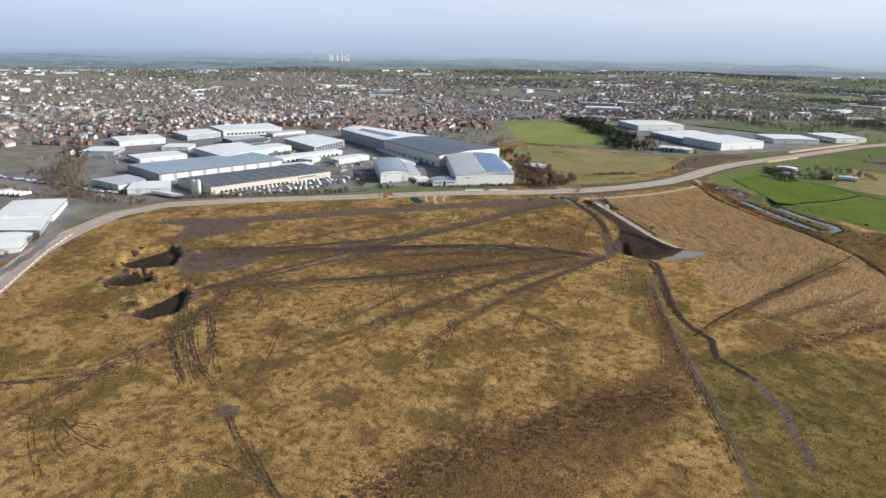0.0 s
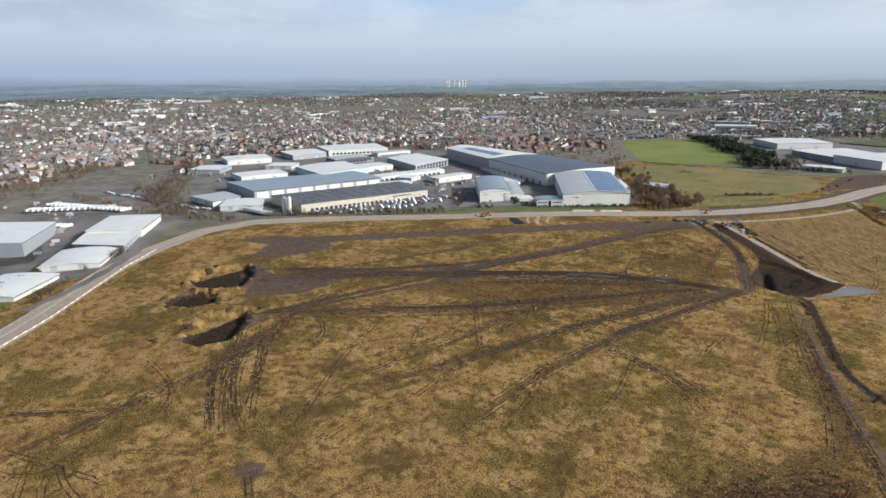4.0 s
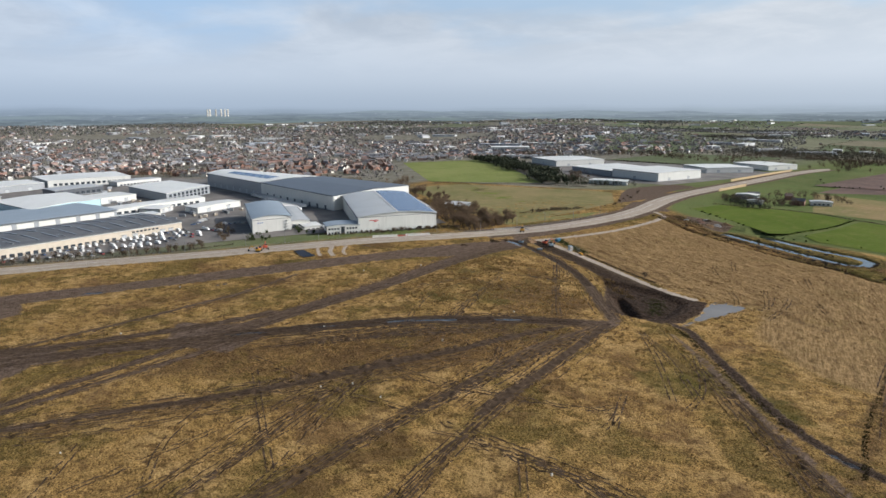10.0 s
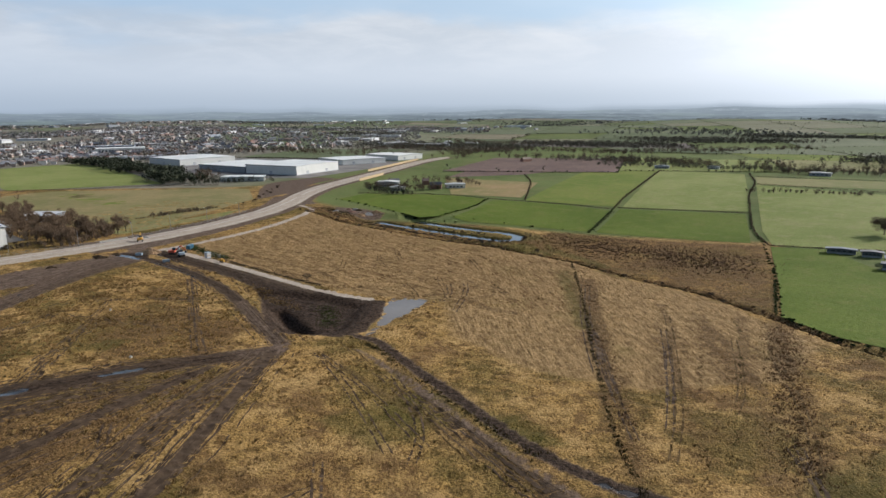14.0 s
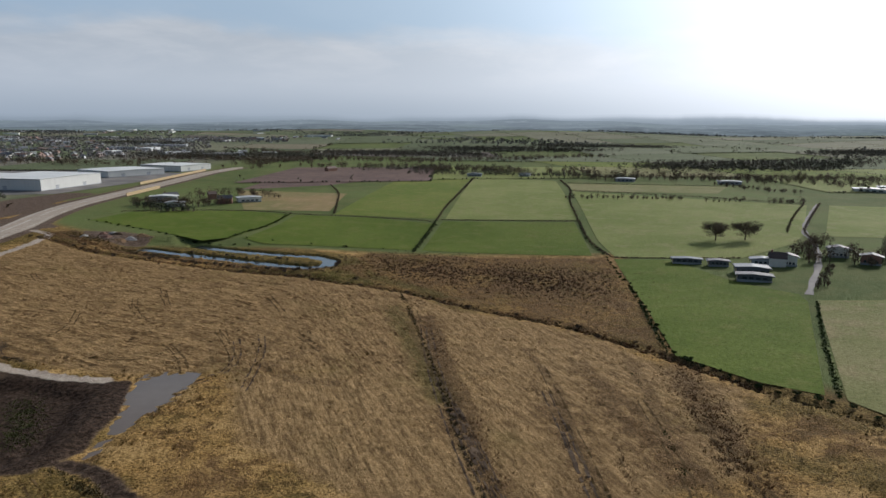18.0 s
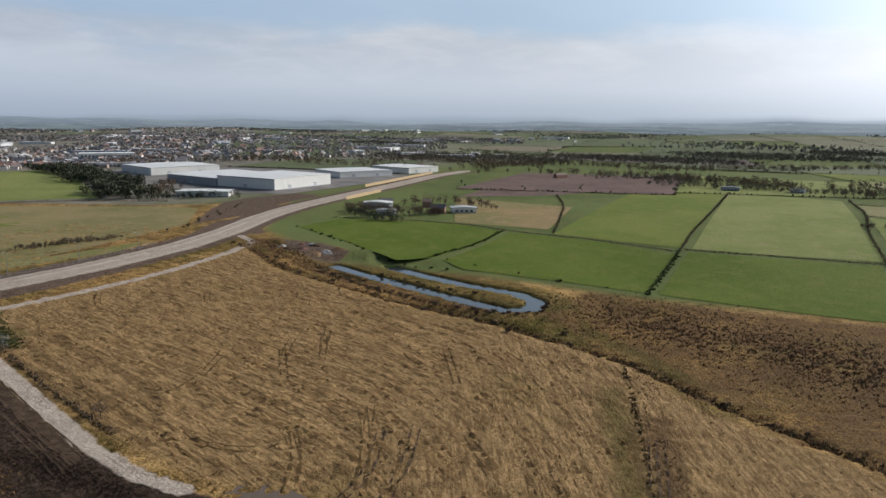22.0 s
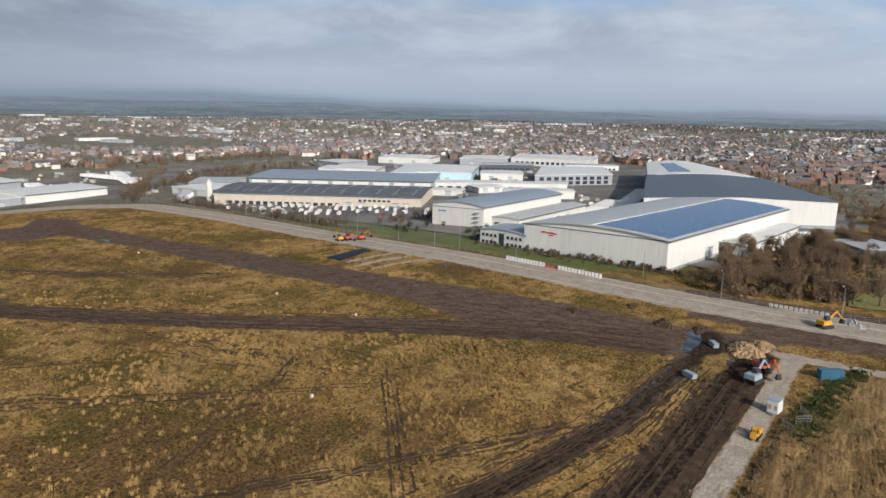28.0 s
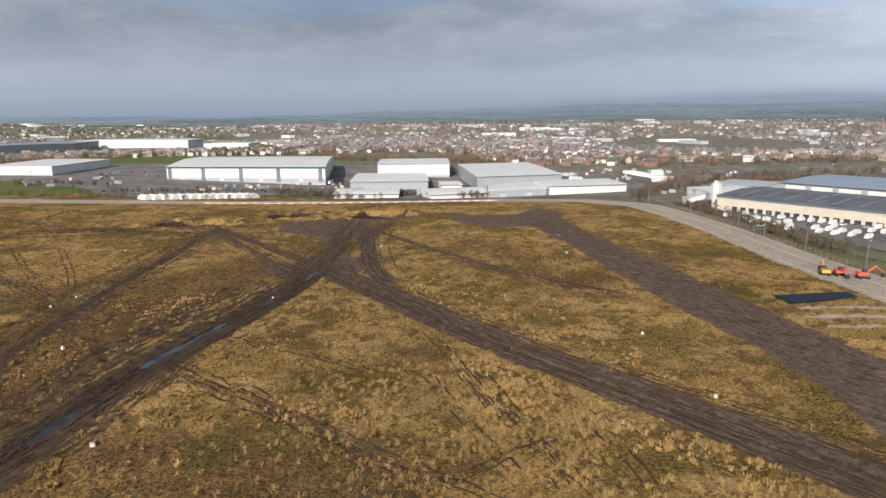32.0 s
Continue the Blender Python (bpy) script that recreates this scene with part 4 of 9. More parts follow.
# wheel ruts: pairs of narrow grooves
RUTS_A_A = [
    [(-202, 112), (-185, 120), (-168, 127), (-156, 132)],
    [(-172, 142), (-181, 151), (-193, 158)],
    [(-141, 90), (-168, 88), (-183, 90), (-209, 85)],
    [(-146, 26), (-158, 41), (-168, 56), (-177, 73), (-183, 86)],
    [(-199, 52), (-196, 79), (-196, 93)],
    [(-191, 155), (-156, 112), (-120, 70)],
    [(-79, -43), (-45, -43), (-23, -34), (-9, -35)],
    [(-174, -64), (-125, -58), (-92, -46)],
    [(-77, -129), (-86, -103), (-114, -60), (-134, -23)],
    [(-104, -103), (-116, -78), (-127, -43), (-135, -19)],
    [(-120, -179), (-139, -167), (-160, -163), (-174, -167)],
]
RUTS_A_B = [
    [(-141, -192), (-181, -176), (-206, -159), (-211, -147)],
    [(-161, -69), (-122, -86), (-88, -100)],
    [(-141, -28), (-136, -12), (-131, 21), (-119, 39)],
    [(-51, 21), (-42, 3), (-40, -9)],
    [(-114, -32), (-90, -21), (-59, -4), (-42, 7)],
    [(-110, 18), (-99, 3), (-96, -15)],
    [(-87, 88), (-60, 67), (-27, 34)],
]
RUTS_A = RUTS_A_A + RUTS_A_B
RUTS_B_A = [
    [(-85, 103), (-49, 67), (-14, 31)],
    [(31, 184), (33, 118), (33, 76), (30, 45)],
    [(55, 158), (52, 99), (47, 80)],
    [(66, 141), (67, 86), (62, 47)],
    [(-93, 191), (-83, 180), (-78, 167)],
    [(-85, 215), (-73, 194), (-66, 176)],
    [(-130, 243), (-113, 219)],
    [(-81, 270), (-66, 240)],
    [(-56, 216), (-40, 191)],
    [(-124, 260), (-113, 243)],
    [(-119, 178), (-98, 178), (-92, 187)],
    [(-15, 260), (-10, 230), (-6, 194), (-3, 173)],
    [(-145, 232), (-132, 199), (-146, 197)],
    [(-179, 191), (-158, 188), (-138, 178)],
    [(-115, 244), (-125, 262)],
]
RUTS_B_B = [
    [(-135, -221), (-91, -228), (-58, -230)],
    [(-146, -209), (-101, -221), (-56, -225)],
    [(-159, -198), (-106, -215), (-58, -218), (-50, -215)],
]
RUTS_B = RUTS_B_A + RUTS_B_B
RUTS_C_A = [
    [(-172, -185), (-116, -204), (-80, -209)],
    [(-158, -162), (-134, -166), (-120, -181), (-111, -196)],
    [(-46, -292), (-60, -281), (-58, -259), (-41, -230)],
    [(-55, -282), (-37, -284), (-20, -278)],
    [(-64, -289), (-51, -291), (-14, -289)],
    [(-61, -301), (-51, -291), (-65, -272), (-80, -257)],
    [(-19, -143), (-35, -111), (-46, -90), (-66, -43), (-88, 32), (-99, 84)],
    [(-35, -191), (-49, -168), (-51, -149), (-75, -119), (-91, -56), (-96, 20)],
    [(-68, -228), (-100, -226), (-123, -222), (-163, -201)],
    [(-62, -223), (-88, -221), (-119, -214), (-159, -194)],
]
RUTS_C_B = [
    [(-62, -213), (-84, -209), (-115, -204), (-147, -197)],
    [(-67, -40), (-40, -35), (-19, -31), (-2, -32)],
    [(-16, -125), (-31, -104), (-50, -87)],
    [(-10, -84), (-24, -63), (-51, -35)],
    [(-112, 1), (-121, -30), (-135, -74), (-157, -134), (-187, -201)],
    [(-104, 6), (-113, -28), (-128, -74), (-150, -134), (-182, -201)],
    [(-120, 4), (-129, -32), (-142, -74), (-163, -130)],
    [(-70, -40), (-84, 0), (-94, 40), (-102, 80)],
    [(-60, 78), (-20, 40), (20, 5), (50, -30)],
    [(-23, -219), (5, -221), (38, -220), (60, -214)],
]
RUTS_C = RUTS_C_A + RUTS_C_B
RUTS_D = [
    [(-96, -176), (-113, -93), (-126, -40), (-134, -13)], [(-116, -164), (-126, -86), (-125, -54)], [(-105, -81), (-117, -55), (-129, -20)], [(-137, 7), (-157, -22), (-187, -50)],
    [(-151, 22), (-166, 54), (-175, 79), (-182, 91)], [(-163, 42), (-174, 70), (-179, 88)], [(-210, 54), (-207, 71), (-203, 88), (-200, 100)], [(-216, 86), (-214, 99), (-211, 106)],
    [(-210, 29), (-206, 59), (-203, 81)], [(-109, -128), (-128, -117), (-144, -96)], [(-223, -50), (-234, -96), (-258, -161)], [(-213, 109), (-189, 119), (-172, 127), (-159, 133)], [(-178, 146), (-187, 152), (-195, 157)],
]
RUTS_E = [
    [(-198, 166), (-162, 121), (-125, 75)], [(-134, -33), (-91, -19), (-53, -2), (-46, 11)], [(-49, 16), (-37, -6)], [(-155, 2), (-177, 28), (-191, 49)], [(-54, 78), (-33, 47), (-29, 25)], [(-87, 88), (-62, 62), (-36, 29)],
    [(-192, -310), (-211, -305), (-226, -300)], [(-118, -328), (-104, -291), (-94, -264)], [(-84, -310), (-63, -288), (-37, -264)], [(-60, -281), (-38, -276), (-19, -264)], [(-4, -256), (2, -233), (34, -219)],
    [(-51, -197), (-103, -168), (-145, -135)], [(-87, -153), (-113, -111), (-132, -60)], [(-143, -252), (-104, -240), (-80, -247)],
]
RUTS_G = [
    [(-74, 204), (-66, 181), (-68, 166), (-75, 159)], [(-67, 211), (-60, 187), (-57, 155)], [(-162, -164), (-140, -166), (-121, -176)], [(-205, 172), (-162, 118), (-124, 71)],
    [(-9, 230), (-5, 182), (0, 146), (5, 116), (9, 96)], [(-7, 228), (-3, 182), (2, 146), (7, 116)],
]
RUTS_F = [
    [(-96, 196), (-88, 187), (-82, 176), (-78, 168)], [(-83, 216), (-77, 202), (-71, 189), (-66, 178), (-64, 171)], [(-67, 202), (-62, 192), (-60, 183), (-61, 176)], [(-128, 270), (-121, 256), (-113, 240)], [(-133, 254), (-126, 238), (-117, 223)],
    [(-82, 272), (-74, 257), (-66, 240)], [(-55, 214), (-48, 203), (-42, 196)], [(-234, 264), (-225, 254), (-217, 249)], [(-209, 250), (-202, 246), (-195, 242)], [(-198, 288), (-190, 277), (-183, 272)], [(-109, 209), (-104, 204)],
]
RUT_LINES = RUTS_A + RUTS_C + RUTS_D + RUTS_E + RUTS_G + RUTS_B + RUTS_F
rut_parts = []
for k in range(44):
    o = rng.uniform(3.5, 21)
    base_ = [(-232 + 0.2 * o, 204 - 0.95 * o), (-190 + 0.32 * o, 188 - 0.9 * o), (-160 + 0.36 * o, 176 - 0.9 * o), (-128 + 0.4 * o, 164 - 0.8 * o)]
    cc = resample(smooth_line(base_, 2), 2.0)
    if o > 13:
        cc = cc[: int(len(cc) * 0.62)]
    rut_parts.append(ribbon([tuple(p) for p in cc + np.cumsum(rng.normal(0, 0.1, cc.shape), 0)], 0.2, 0.07, ground_z, 1.0, 0.12))
faint_parts = []
for k in range(26):
    o = rng.uniform(4.0, 19.0)
    base_ = [(px + 0.8 * o, py - 0.6 * o) for px, py in ((-124, 55), (-140, 32), (-155, 14), (-169, -4), (-187, -30), (-205, -60))]
    cc = resample(smooth_line(base_, 2), 2.0)
    n0 = int(rng.uniform(0, 0.5) * len(cc))
    cc = cc[n0: n0 + int(rng.uniform(0.3, 0.7) * len(cc))]
    rut_parts.append(ribbon([tuple(p) for p in cc + np.cumsum(rng.normal(0, 0.08, cc.shape), 0)], 0.22, 0.07, ground_z, 1.0, 0.12))
for line in RUT_LINES:
    faint = line in RUTS_B or line in RUTS_C[:5] or line in RUTS_F
    line = smooth_line(line, 2)
    c = resample(line, 1.5)
    t = np.gradient(c, axis=0)
    t /= np.hypot(*t.T)[:, None] + 1e-9
    nrm = np.stack([-t[:, 1], t[:, 0]], -1)
    for side in (-1.05, 1.05):
        (faint_parts if faint else rut_parts).append(ribbon([tuple(p) for p in c + nrm * side], 0.27, 0.07, ground_z, 1.0, 0.12))
BUNDLES = (
    (6.5, 9, [(-103, 80), (-99, 34), (-95, 6), (-93, -22), (-92, -60)]), (1.8, 6, [(-101, 83), (-89, 40), (-82, 12), (-78, -14), (-70, -45)]),
    (3.6, 8, [(-50, -211), (-66, -188), (-74, -155), (-80, -112), (-88, -64), (-95, -5), (-102, 86)]), (2.6, 6, [(-20, -143), (-37, -114), (-58, -77), (-75, -21), (-85, 32), (-98, 82)]),
    (3.0, 5, [(-83, -164), (-102, -108), (-122, -59), (-135, -28)]), (2.0, 4, [(-76, -51), (-40, -36), (-8, -39), (9, -44)]),
    (4.5, 8, [(-190, -196), (-156, -208), (-97, -219), (-55, -218)]), (2.5, 6, [(-140, -218), (-100, -226), (-58, -228)]), (3.5, 6, [(-168, -191), (-114, -204), (-60, -219)]),
    (6.0, 11, [(-40, -330), (-69, -298), (-82, -276), (-104, -250), (-122, -219), (-165, -185), (-210, -140)]), (1.4, 4, [(-118, -325), (-103, -296), (-93, -268), (-104, -250)]),
    (1.4, 3, [(-20, -218), (8, -219), (43, -219), (62, -212)]), (2.4, 5, [(-75, 88), (-46, 68), (21, 10), (59, -20), (95, -48), (121, -72)]),
    (1.2, 3, [(30, 165), (30, 103), (30, 69), (28, 45)]), (1.2, 3, [(21, 56), (10, 109), (-3, 174)]), (1.0, 3, [(61, 4), (62, 34), (59, 74)]),
    (7.0, 10, [(-123, 50), (-132, 39), (-145, 24), (-166, -3), (-201, -61), (-234, -113), (-268, -185)]), (3.5, 6, [(-117, 3), (-125, -28), (-147, -93), (-183, -181)]),
    (2.6, 12, [(-110, 62), (-113, 35), (-118, 2), (-133, -45), (-159, -99)]), (5.5, 10, [(-112, 47), (-125, 31), (-142, 6), (-164, -28), (-192, -69)]), (1.0, 4, [(-116, 68), (-131, 57), (-144, 39), (-158, 20)]),
    (0.8, 2, [(-147, 26), (-159, 48), (-169, 65), (-182, 83), (-199, 112), (-208, 128)]), (0.7, 2, [(-206, 50), (-203, 84), (-204, 106), (-203, 120)]),
)
for spread_, cnt_, line in BUNDLES:
    c = resample(smooth_line(line, 2), 2.0)
    t = np.gradient(c, axis=0)
    t /= np.hypot(*t.T)[:, None] + 1e-9
    nrm = np.stack([-t[:, 1], t[:, 0]], -1)
    run = np.linspace(0, 1, len(c))[:, None]
    for k in range(cnt_):
        a_, b_, ph_ = rng.uniform(-spread_, spread_), rng.uniform(-spread_, spread_), rng.uniform(0, 6.28)
        w0, w1 = sorted((rng.uniform(0, 0.35), rng.uniform(0.65, 1.0)))
        path_ = (c + nrm * (a_ + (b_ - a_) * run + 0.5 * np.sin(run * 7 + ph_)))[int(w0 * len(c)): max(int(w1 * len(c)), int(w0 * len(c)) + 6)]
        t2 = np.gradient(path_, axis=0)
        t2 /= np.hypot(*t2.T)[:, None] + 1e-9
        n2 = np.stack([-t2[:, 1], t2[:, 0]], -1)
        for side in (-0.95, 0.95):
            rut_parts.append(ribbon([tuple(p) for p in path_ + n2 * side], 0.22, 0.07, ground_z, 1.0, 0.08))
for half, line in MUD_LINES_A:
    line = smooth_line(line, 1)
    c = resample(line, 2.0)
    t = np.gradient(c, axis=0)
    t /= np.hypot(*t.T)[:, None] + 1e-9
    nrm = np.stack([-t[:, 1], t[:, 0]], -1)
    for side in np.r_[rng.uniform(-half - 1.2, half + 1.2, int(half * 2.6) + 2), rng.uniform(-half - 6, half + 6, 8)]:
        rut_parts.append(ribbon([tuple(p) for p in c + nrm * side + np.cumsum(rng.normal(0, 0.12, c.shape), 0)], 0.2, 0.07, ground_z, 1.0, 0.15))
# flat dark ribbons on the sward: shade between straw rows put in as colour
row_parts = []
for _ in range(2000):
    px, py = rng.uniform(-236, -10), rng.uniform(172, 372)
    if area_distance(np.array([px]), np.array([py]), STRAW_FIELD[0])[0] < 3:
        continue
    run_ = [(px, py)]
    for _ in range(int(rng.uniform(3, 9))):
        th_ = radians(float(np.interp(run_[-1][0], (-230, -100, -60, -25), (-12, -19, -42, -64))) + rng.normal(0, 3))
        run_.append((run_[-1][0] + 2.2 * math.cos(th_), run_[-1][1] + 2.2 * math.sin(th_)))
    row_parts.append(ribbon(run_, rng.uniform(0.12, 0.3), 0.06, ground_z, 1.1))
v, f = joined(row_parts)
tagged(new("stubble_furrows", mesh_np("stubble_furrows", v, f, FURROW_MAT)), "flat dark strips painted as furrow shade between rows of mown straw", "furrows", kind="stuff")
v, f = joined(faint_parts)
tagged(new("grass_tracks", mesh_np("grass_tracks", v, f, BEATEN)), "faint wheel marks pressed into the grass", "tyre tracks", kind="stuff")
v, f = joined(rut_parts)
tagged(new("wheel_ruts", mesh_np("wheel_ruts", v, f, RUT)), "dark churned wheel ruts across the grass", "tyre tracks", kind="stuff")

# water
canal_v, canal_f = ribbon(smooth_line(CANAL, 2), 4.5, 0.0, lambda x, y: np.full(np.shape(x), CANAL_LEVEL), 1.5)
tagged(new("water", mesh_np("water", canal_v, canal_f, WATER_MAT)), "still canal water in a looped channel", "water", kind="structure")
draped("water", [(-73, 168), (-82, 170), (-95, 168), (-94, 150), (-90, 138), (-89, 120), (-88, 104), (-80, 100), (-74, 104), (-72.5, 120), (-72.5, 150)], mat("muddy_water", (0.16, 0.125, 0.095), (0.13, 0.10, 0.075), 0.05, 0.08), flat=float(swell(np.array([-82.0]), np.array([140.0]))[0]) - 0.85, label="shallow muddy pond beside the excavation", category="water")
for poly in ([(-315, 41), (-338, 48), (-335, 54), (-312, 50)],):
    draped("water", poly, LINER, 0.5, label="dark settling pond by the haul road", category="water")

# tarmac yards of the works
for poly, m_, lab in (
    ([(-352, 205), (-372, 120), (-396, 60), (-412, 20), (-440, -60), (-470, -150), (-560, -215), (-700, -215), (-960, -170), (-1010, 120), (-820, 245), (-520, 310), (-470, 262)], TARMAC, "worn dark tarmac yard of the works"),
    ([(-330, -300), (-395, -262), (-440, -245), (-505, -232), (-540, -262), (-600, -380), (-585, -470), (-420, -400), (-300, -366)], TARMAC, "worn tarmac yard among the sheds"),
    ([(-130, -392), (-290, -366), (-400, -330), (-470, -330), (-560, -500), (-480, -600), (-380, -640), (-220, -700), (-150, -760), (0, -660), (-40, -560), (-110, -470)], TARMAC, "worn tarmac distribution yard"),
    ([(-380, 620), (-360, 740), (-350, 880), (-480, 910), (-740, 880), (-760, 740), (-590, 640), (-440, 600)], TARMAC, "tarmac yard of the far works"),
):
    draped("pavement", poly, m_, 0.35, 20.0, lab, "yard")
draped("pavement", [(-560, -268), (-602, -376), (-690, -352), (-764, -320), (-682, -238)], TARMAC, 0.4, 25.0, "dark tarmac vehicle park", "yard")

# hazy distance: a plain glowing backdrop far beyond the town and fields, with haze painted into its emission
m_, n_, b_ = shader("hazy_distance")
g_ = n_.t.nodes.new("ShaderNodeNewGeometry").outputs["Position"]
nv = n_.t.nodes.new("ShaderNodeVectorMath")
nv.operation = "NORMALIZE"
n_.set(nv, "i0", g_)
dv = n_.t.nodes.new("ShaderNodeVectorMath")
dv.operation = "DOT_PRODUCT"
n_.set(dv, "i0", nv.outputs[0])
dv.inputs[1].default_value = sun_dir
# brighter towards the sun: this light is painted into the emission colour
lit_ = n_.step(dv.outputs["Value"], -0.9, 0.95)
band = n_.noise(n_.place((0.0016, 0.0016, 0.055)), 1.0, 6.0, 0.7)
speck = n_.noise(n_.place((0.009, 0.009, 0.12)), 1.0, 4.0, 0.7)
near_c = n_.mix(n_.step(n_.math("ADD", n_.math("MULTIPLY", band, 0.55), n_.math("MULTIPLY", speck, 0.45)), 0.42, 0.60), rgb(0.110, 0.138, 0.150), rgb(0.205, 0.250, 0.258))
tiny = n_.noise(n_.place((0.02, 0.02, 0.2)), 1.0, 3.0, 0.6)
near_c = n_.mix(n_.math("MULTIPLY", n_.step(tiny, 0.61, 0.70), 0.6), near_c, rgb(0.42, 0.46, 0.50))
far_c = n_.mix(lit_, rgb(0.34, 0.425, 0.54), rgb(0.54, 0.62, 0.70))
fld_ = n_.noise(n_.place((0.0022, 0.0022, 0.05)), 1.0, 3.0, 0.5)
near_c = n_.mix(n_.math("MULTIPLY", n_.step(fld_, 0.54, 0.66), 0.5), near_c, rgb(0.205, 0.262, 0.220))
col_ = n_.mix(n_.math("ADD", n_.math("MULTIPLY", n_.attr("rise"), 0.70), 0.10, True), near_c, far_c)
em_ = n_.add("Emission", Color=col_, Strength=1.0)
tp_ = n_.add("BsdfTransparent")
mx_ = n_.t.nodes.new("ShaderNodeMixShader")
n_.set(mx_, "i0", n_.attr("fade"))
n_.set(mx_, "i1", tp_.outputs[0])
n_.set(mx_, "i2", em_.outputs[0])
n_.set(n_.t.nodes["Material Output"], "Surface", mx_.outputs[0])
ang_ = np.linspace(0, 2 * math.pi, 721)[:-1]
yaw_ = (np.degrees(ang_) + 180) % 360 - 180
big_ = 84 * np.exp(-(((yaw_ - 127) / 25) ** 2)) + 14 * np.exp(-(((yaw_ + 8) / 16) ** 2)) + 12 * np.exp(-(((yaw_ - 12) / 5) ** 2))
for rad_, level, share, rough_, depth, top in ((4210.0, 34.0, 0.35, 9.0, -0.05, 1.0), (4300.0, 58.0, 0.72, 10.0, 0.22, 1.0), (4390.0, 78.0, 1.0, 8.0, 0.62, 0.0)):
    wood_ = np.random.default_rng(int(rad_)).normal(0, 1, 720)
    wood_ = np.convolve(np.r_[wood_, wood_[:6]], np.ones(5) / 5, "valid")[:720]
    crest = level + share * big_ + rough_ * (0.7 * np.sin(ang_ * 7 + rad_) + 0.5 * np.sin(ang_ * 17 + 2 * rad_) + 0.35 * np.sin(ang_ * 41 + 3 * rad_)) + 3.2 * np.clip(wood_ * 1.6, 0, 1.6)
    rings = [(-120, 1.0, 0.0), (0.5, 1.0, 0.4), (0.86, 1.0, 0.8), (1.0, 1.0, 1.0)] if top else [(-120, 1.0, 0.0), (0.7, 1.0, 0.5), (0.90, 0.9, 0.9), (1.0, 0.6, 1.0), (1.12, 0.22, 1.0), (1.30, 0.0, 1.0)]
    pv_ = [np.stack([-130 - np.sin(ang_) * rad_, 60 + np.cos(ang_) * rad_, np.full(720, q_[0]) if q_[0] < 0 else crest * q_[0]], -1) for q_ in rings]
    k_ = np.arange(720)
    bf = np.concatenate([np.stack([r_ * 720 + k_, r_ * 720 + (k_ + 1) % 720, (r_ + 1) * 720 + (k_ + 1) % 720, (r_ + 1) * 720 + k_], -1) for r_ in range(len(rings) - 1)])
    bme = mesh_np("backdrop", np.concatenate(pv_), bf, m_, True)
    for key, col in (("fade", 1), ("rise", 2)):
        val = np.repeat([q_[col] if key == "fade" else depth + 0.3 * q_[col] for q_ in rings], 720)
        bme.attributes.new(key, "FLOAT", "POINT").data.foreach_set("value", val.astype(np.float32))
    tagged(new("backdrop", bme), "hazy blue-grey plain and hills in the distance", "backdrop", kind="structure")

# fields east of the site
FIELDS_A = (
    (0, [(-258, 452), (-250, 498), (-171, 517), (-125, 503), (-128, 452), (-140, 403), (-154, 388), (-205, 421)], "lush deep green pasture beside the canal"),
    (0, [(-120, 502), (-124, 450), (-132, 402), (-115, 388), (-67, 390), (-22, 388), (-11, 480), (-59, 498)], "lush green pasture with thin hedges"),
    (0, [(-4, 490), (97, 489), (92, 421), (88, 378), (-16, 388)], "lush green pasture with thin hedges"),
    (0, [(99, 368), (131, 362), (146, 305), (163, 280), (160, 266), (108, 158), (94, 169), (78, 195), (88, 265)], "bright green pasture below the farm"),
    (2, [(165, 268), (230, 262), (330, 180), (260, 70), (140, 90), (112, 154)], "olive rough pasture behind a fence"),
)
FIELDS_B = (
    (1, [(129, 677), (318, 571), (244, 432), (222, 400), (172, 362), (101, 373), (101, 420), (109, 497)], "pale open pasture with two oaks"),
    (1, [(32, 832), (131, 797), (103, 500), (-2, 500)], "pale green pasture with hedges"),
    (3, [(-64, 792), (27, 818), (-9, 500), (-92, 510)], "green pasture with hedges"),
    (5, [(-218, 664), (-102, 645), (-98, 525), (-168, 522)], "straw coloured rough pasture"),
    (1, [(338, 571), (430, 550), (330, 400), (252, 420)], "pale open pasture beside the lane"),
    (2, [(139, 764), (315, 736), (276, 665), (131, 681)], "olive pasture beyond a hedge"),
    (4, [(-212, 936), (-77, 962), (-72, 835), (-133, 728), (-218, 672)], "brown fallow field"),
)
FIELDS_C = (
    (6, [(-600, 350), (-575, 430), (-410, 500), (-384, 500), (-334, 430), (-320, 330), (-320, 250), (-380, 262), (-470, 300)], "straw coloured rough meadow beside the works"),
    (1, [(-895, 586), (-848, 731), (-740, 690), (-512, 521), (-625, 420)], "green meadow beneath a hedge"),
    (3, [(-552, 408), (-526, 428), (-470, 402), (-388, 358), (-404, 344), (-470, 372)], "fresh green strip of meadow grass"),
    (2, [(-334, 246), (-320, 291), (-306, 369), (-297, 330), (-306, 290), (-312, 240)], "olive green rough verge by the road"),
)
FIELDS = FIELDS_A + FIELDS_B + FIELDS_C
for kind_, poly, lab in FIELDS:
    draped("field", poly, FIELD_MATS[kind_], 0.22, 18.0, lab, "field")

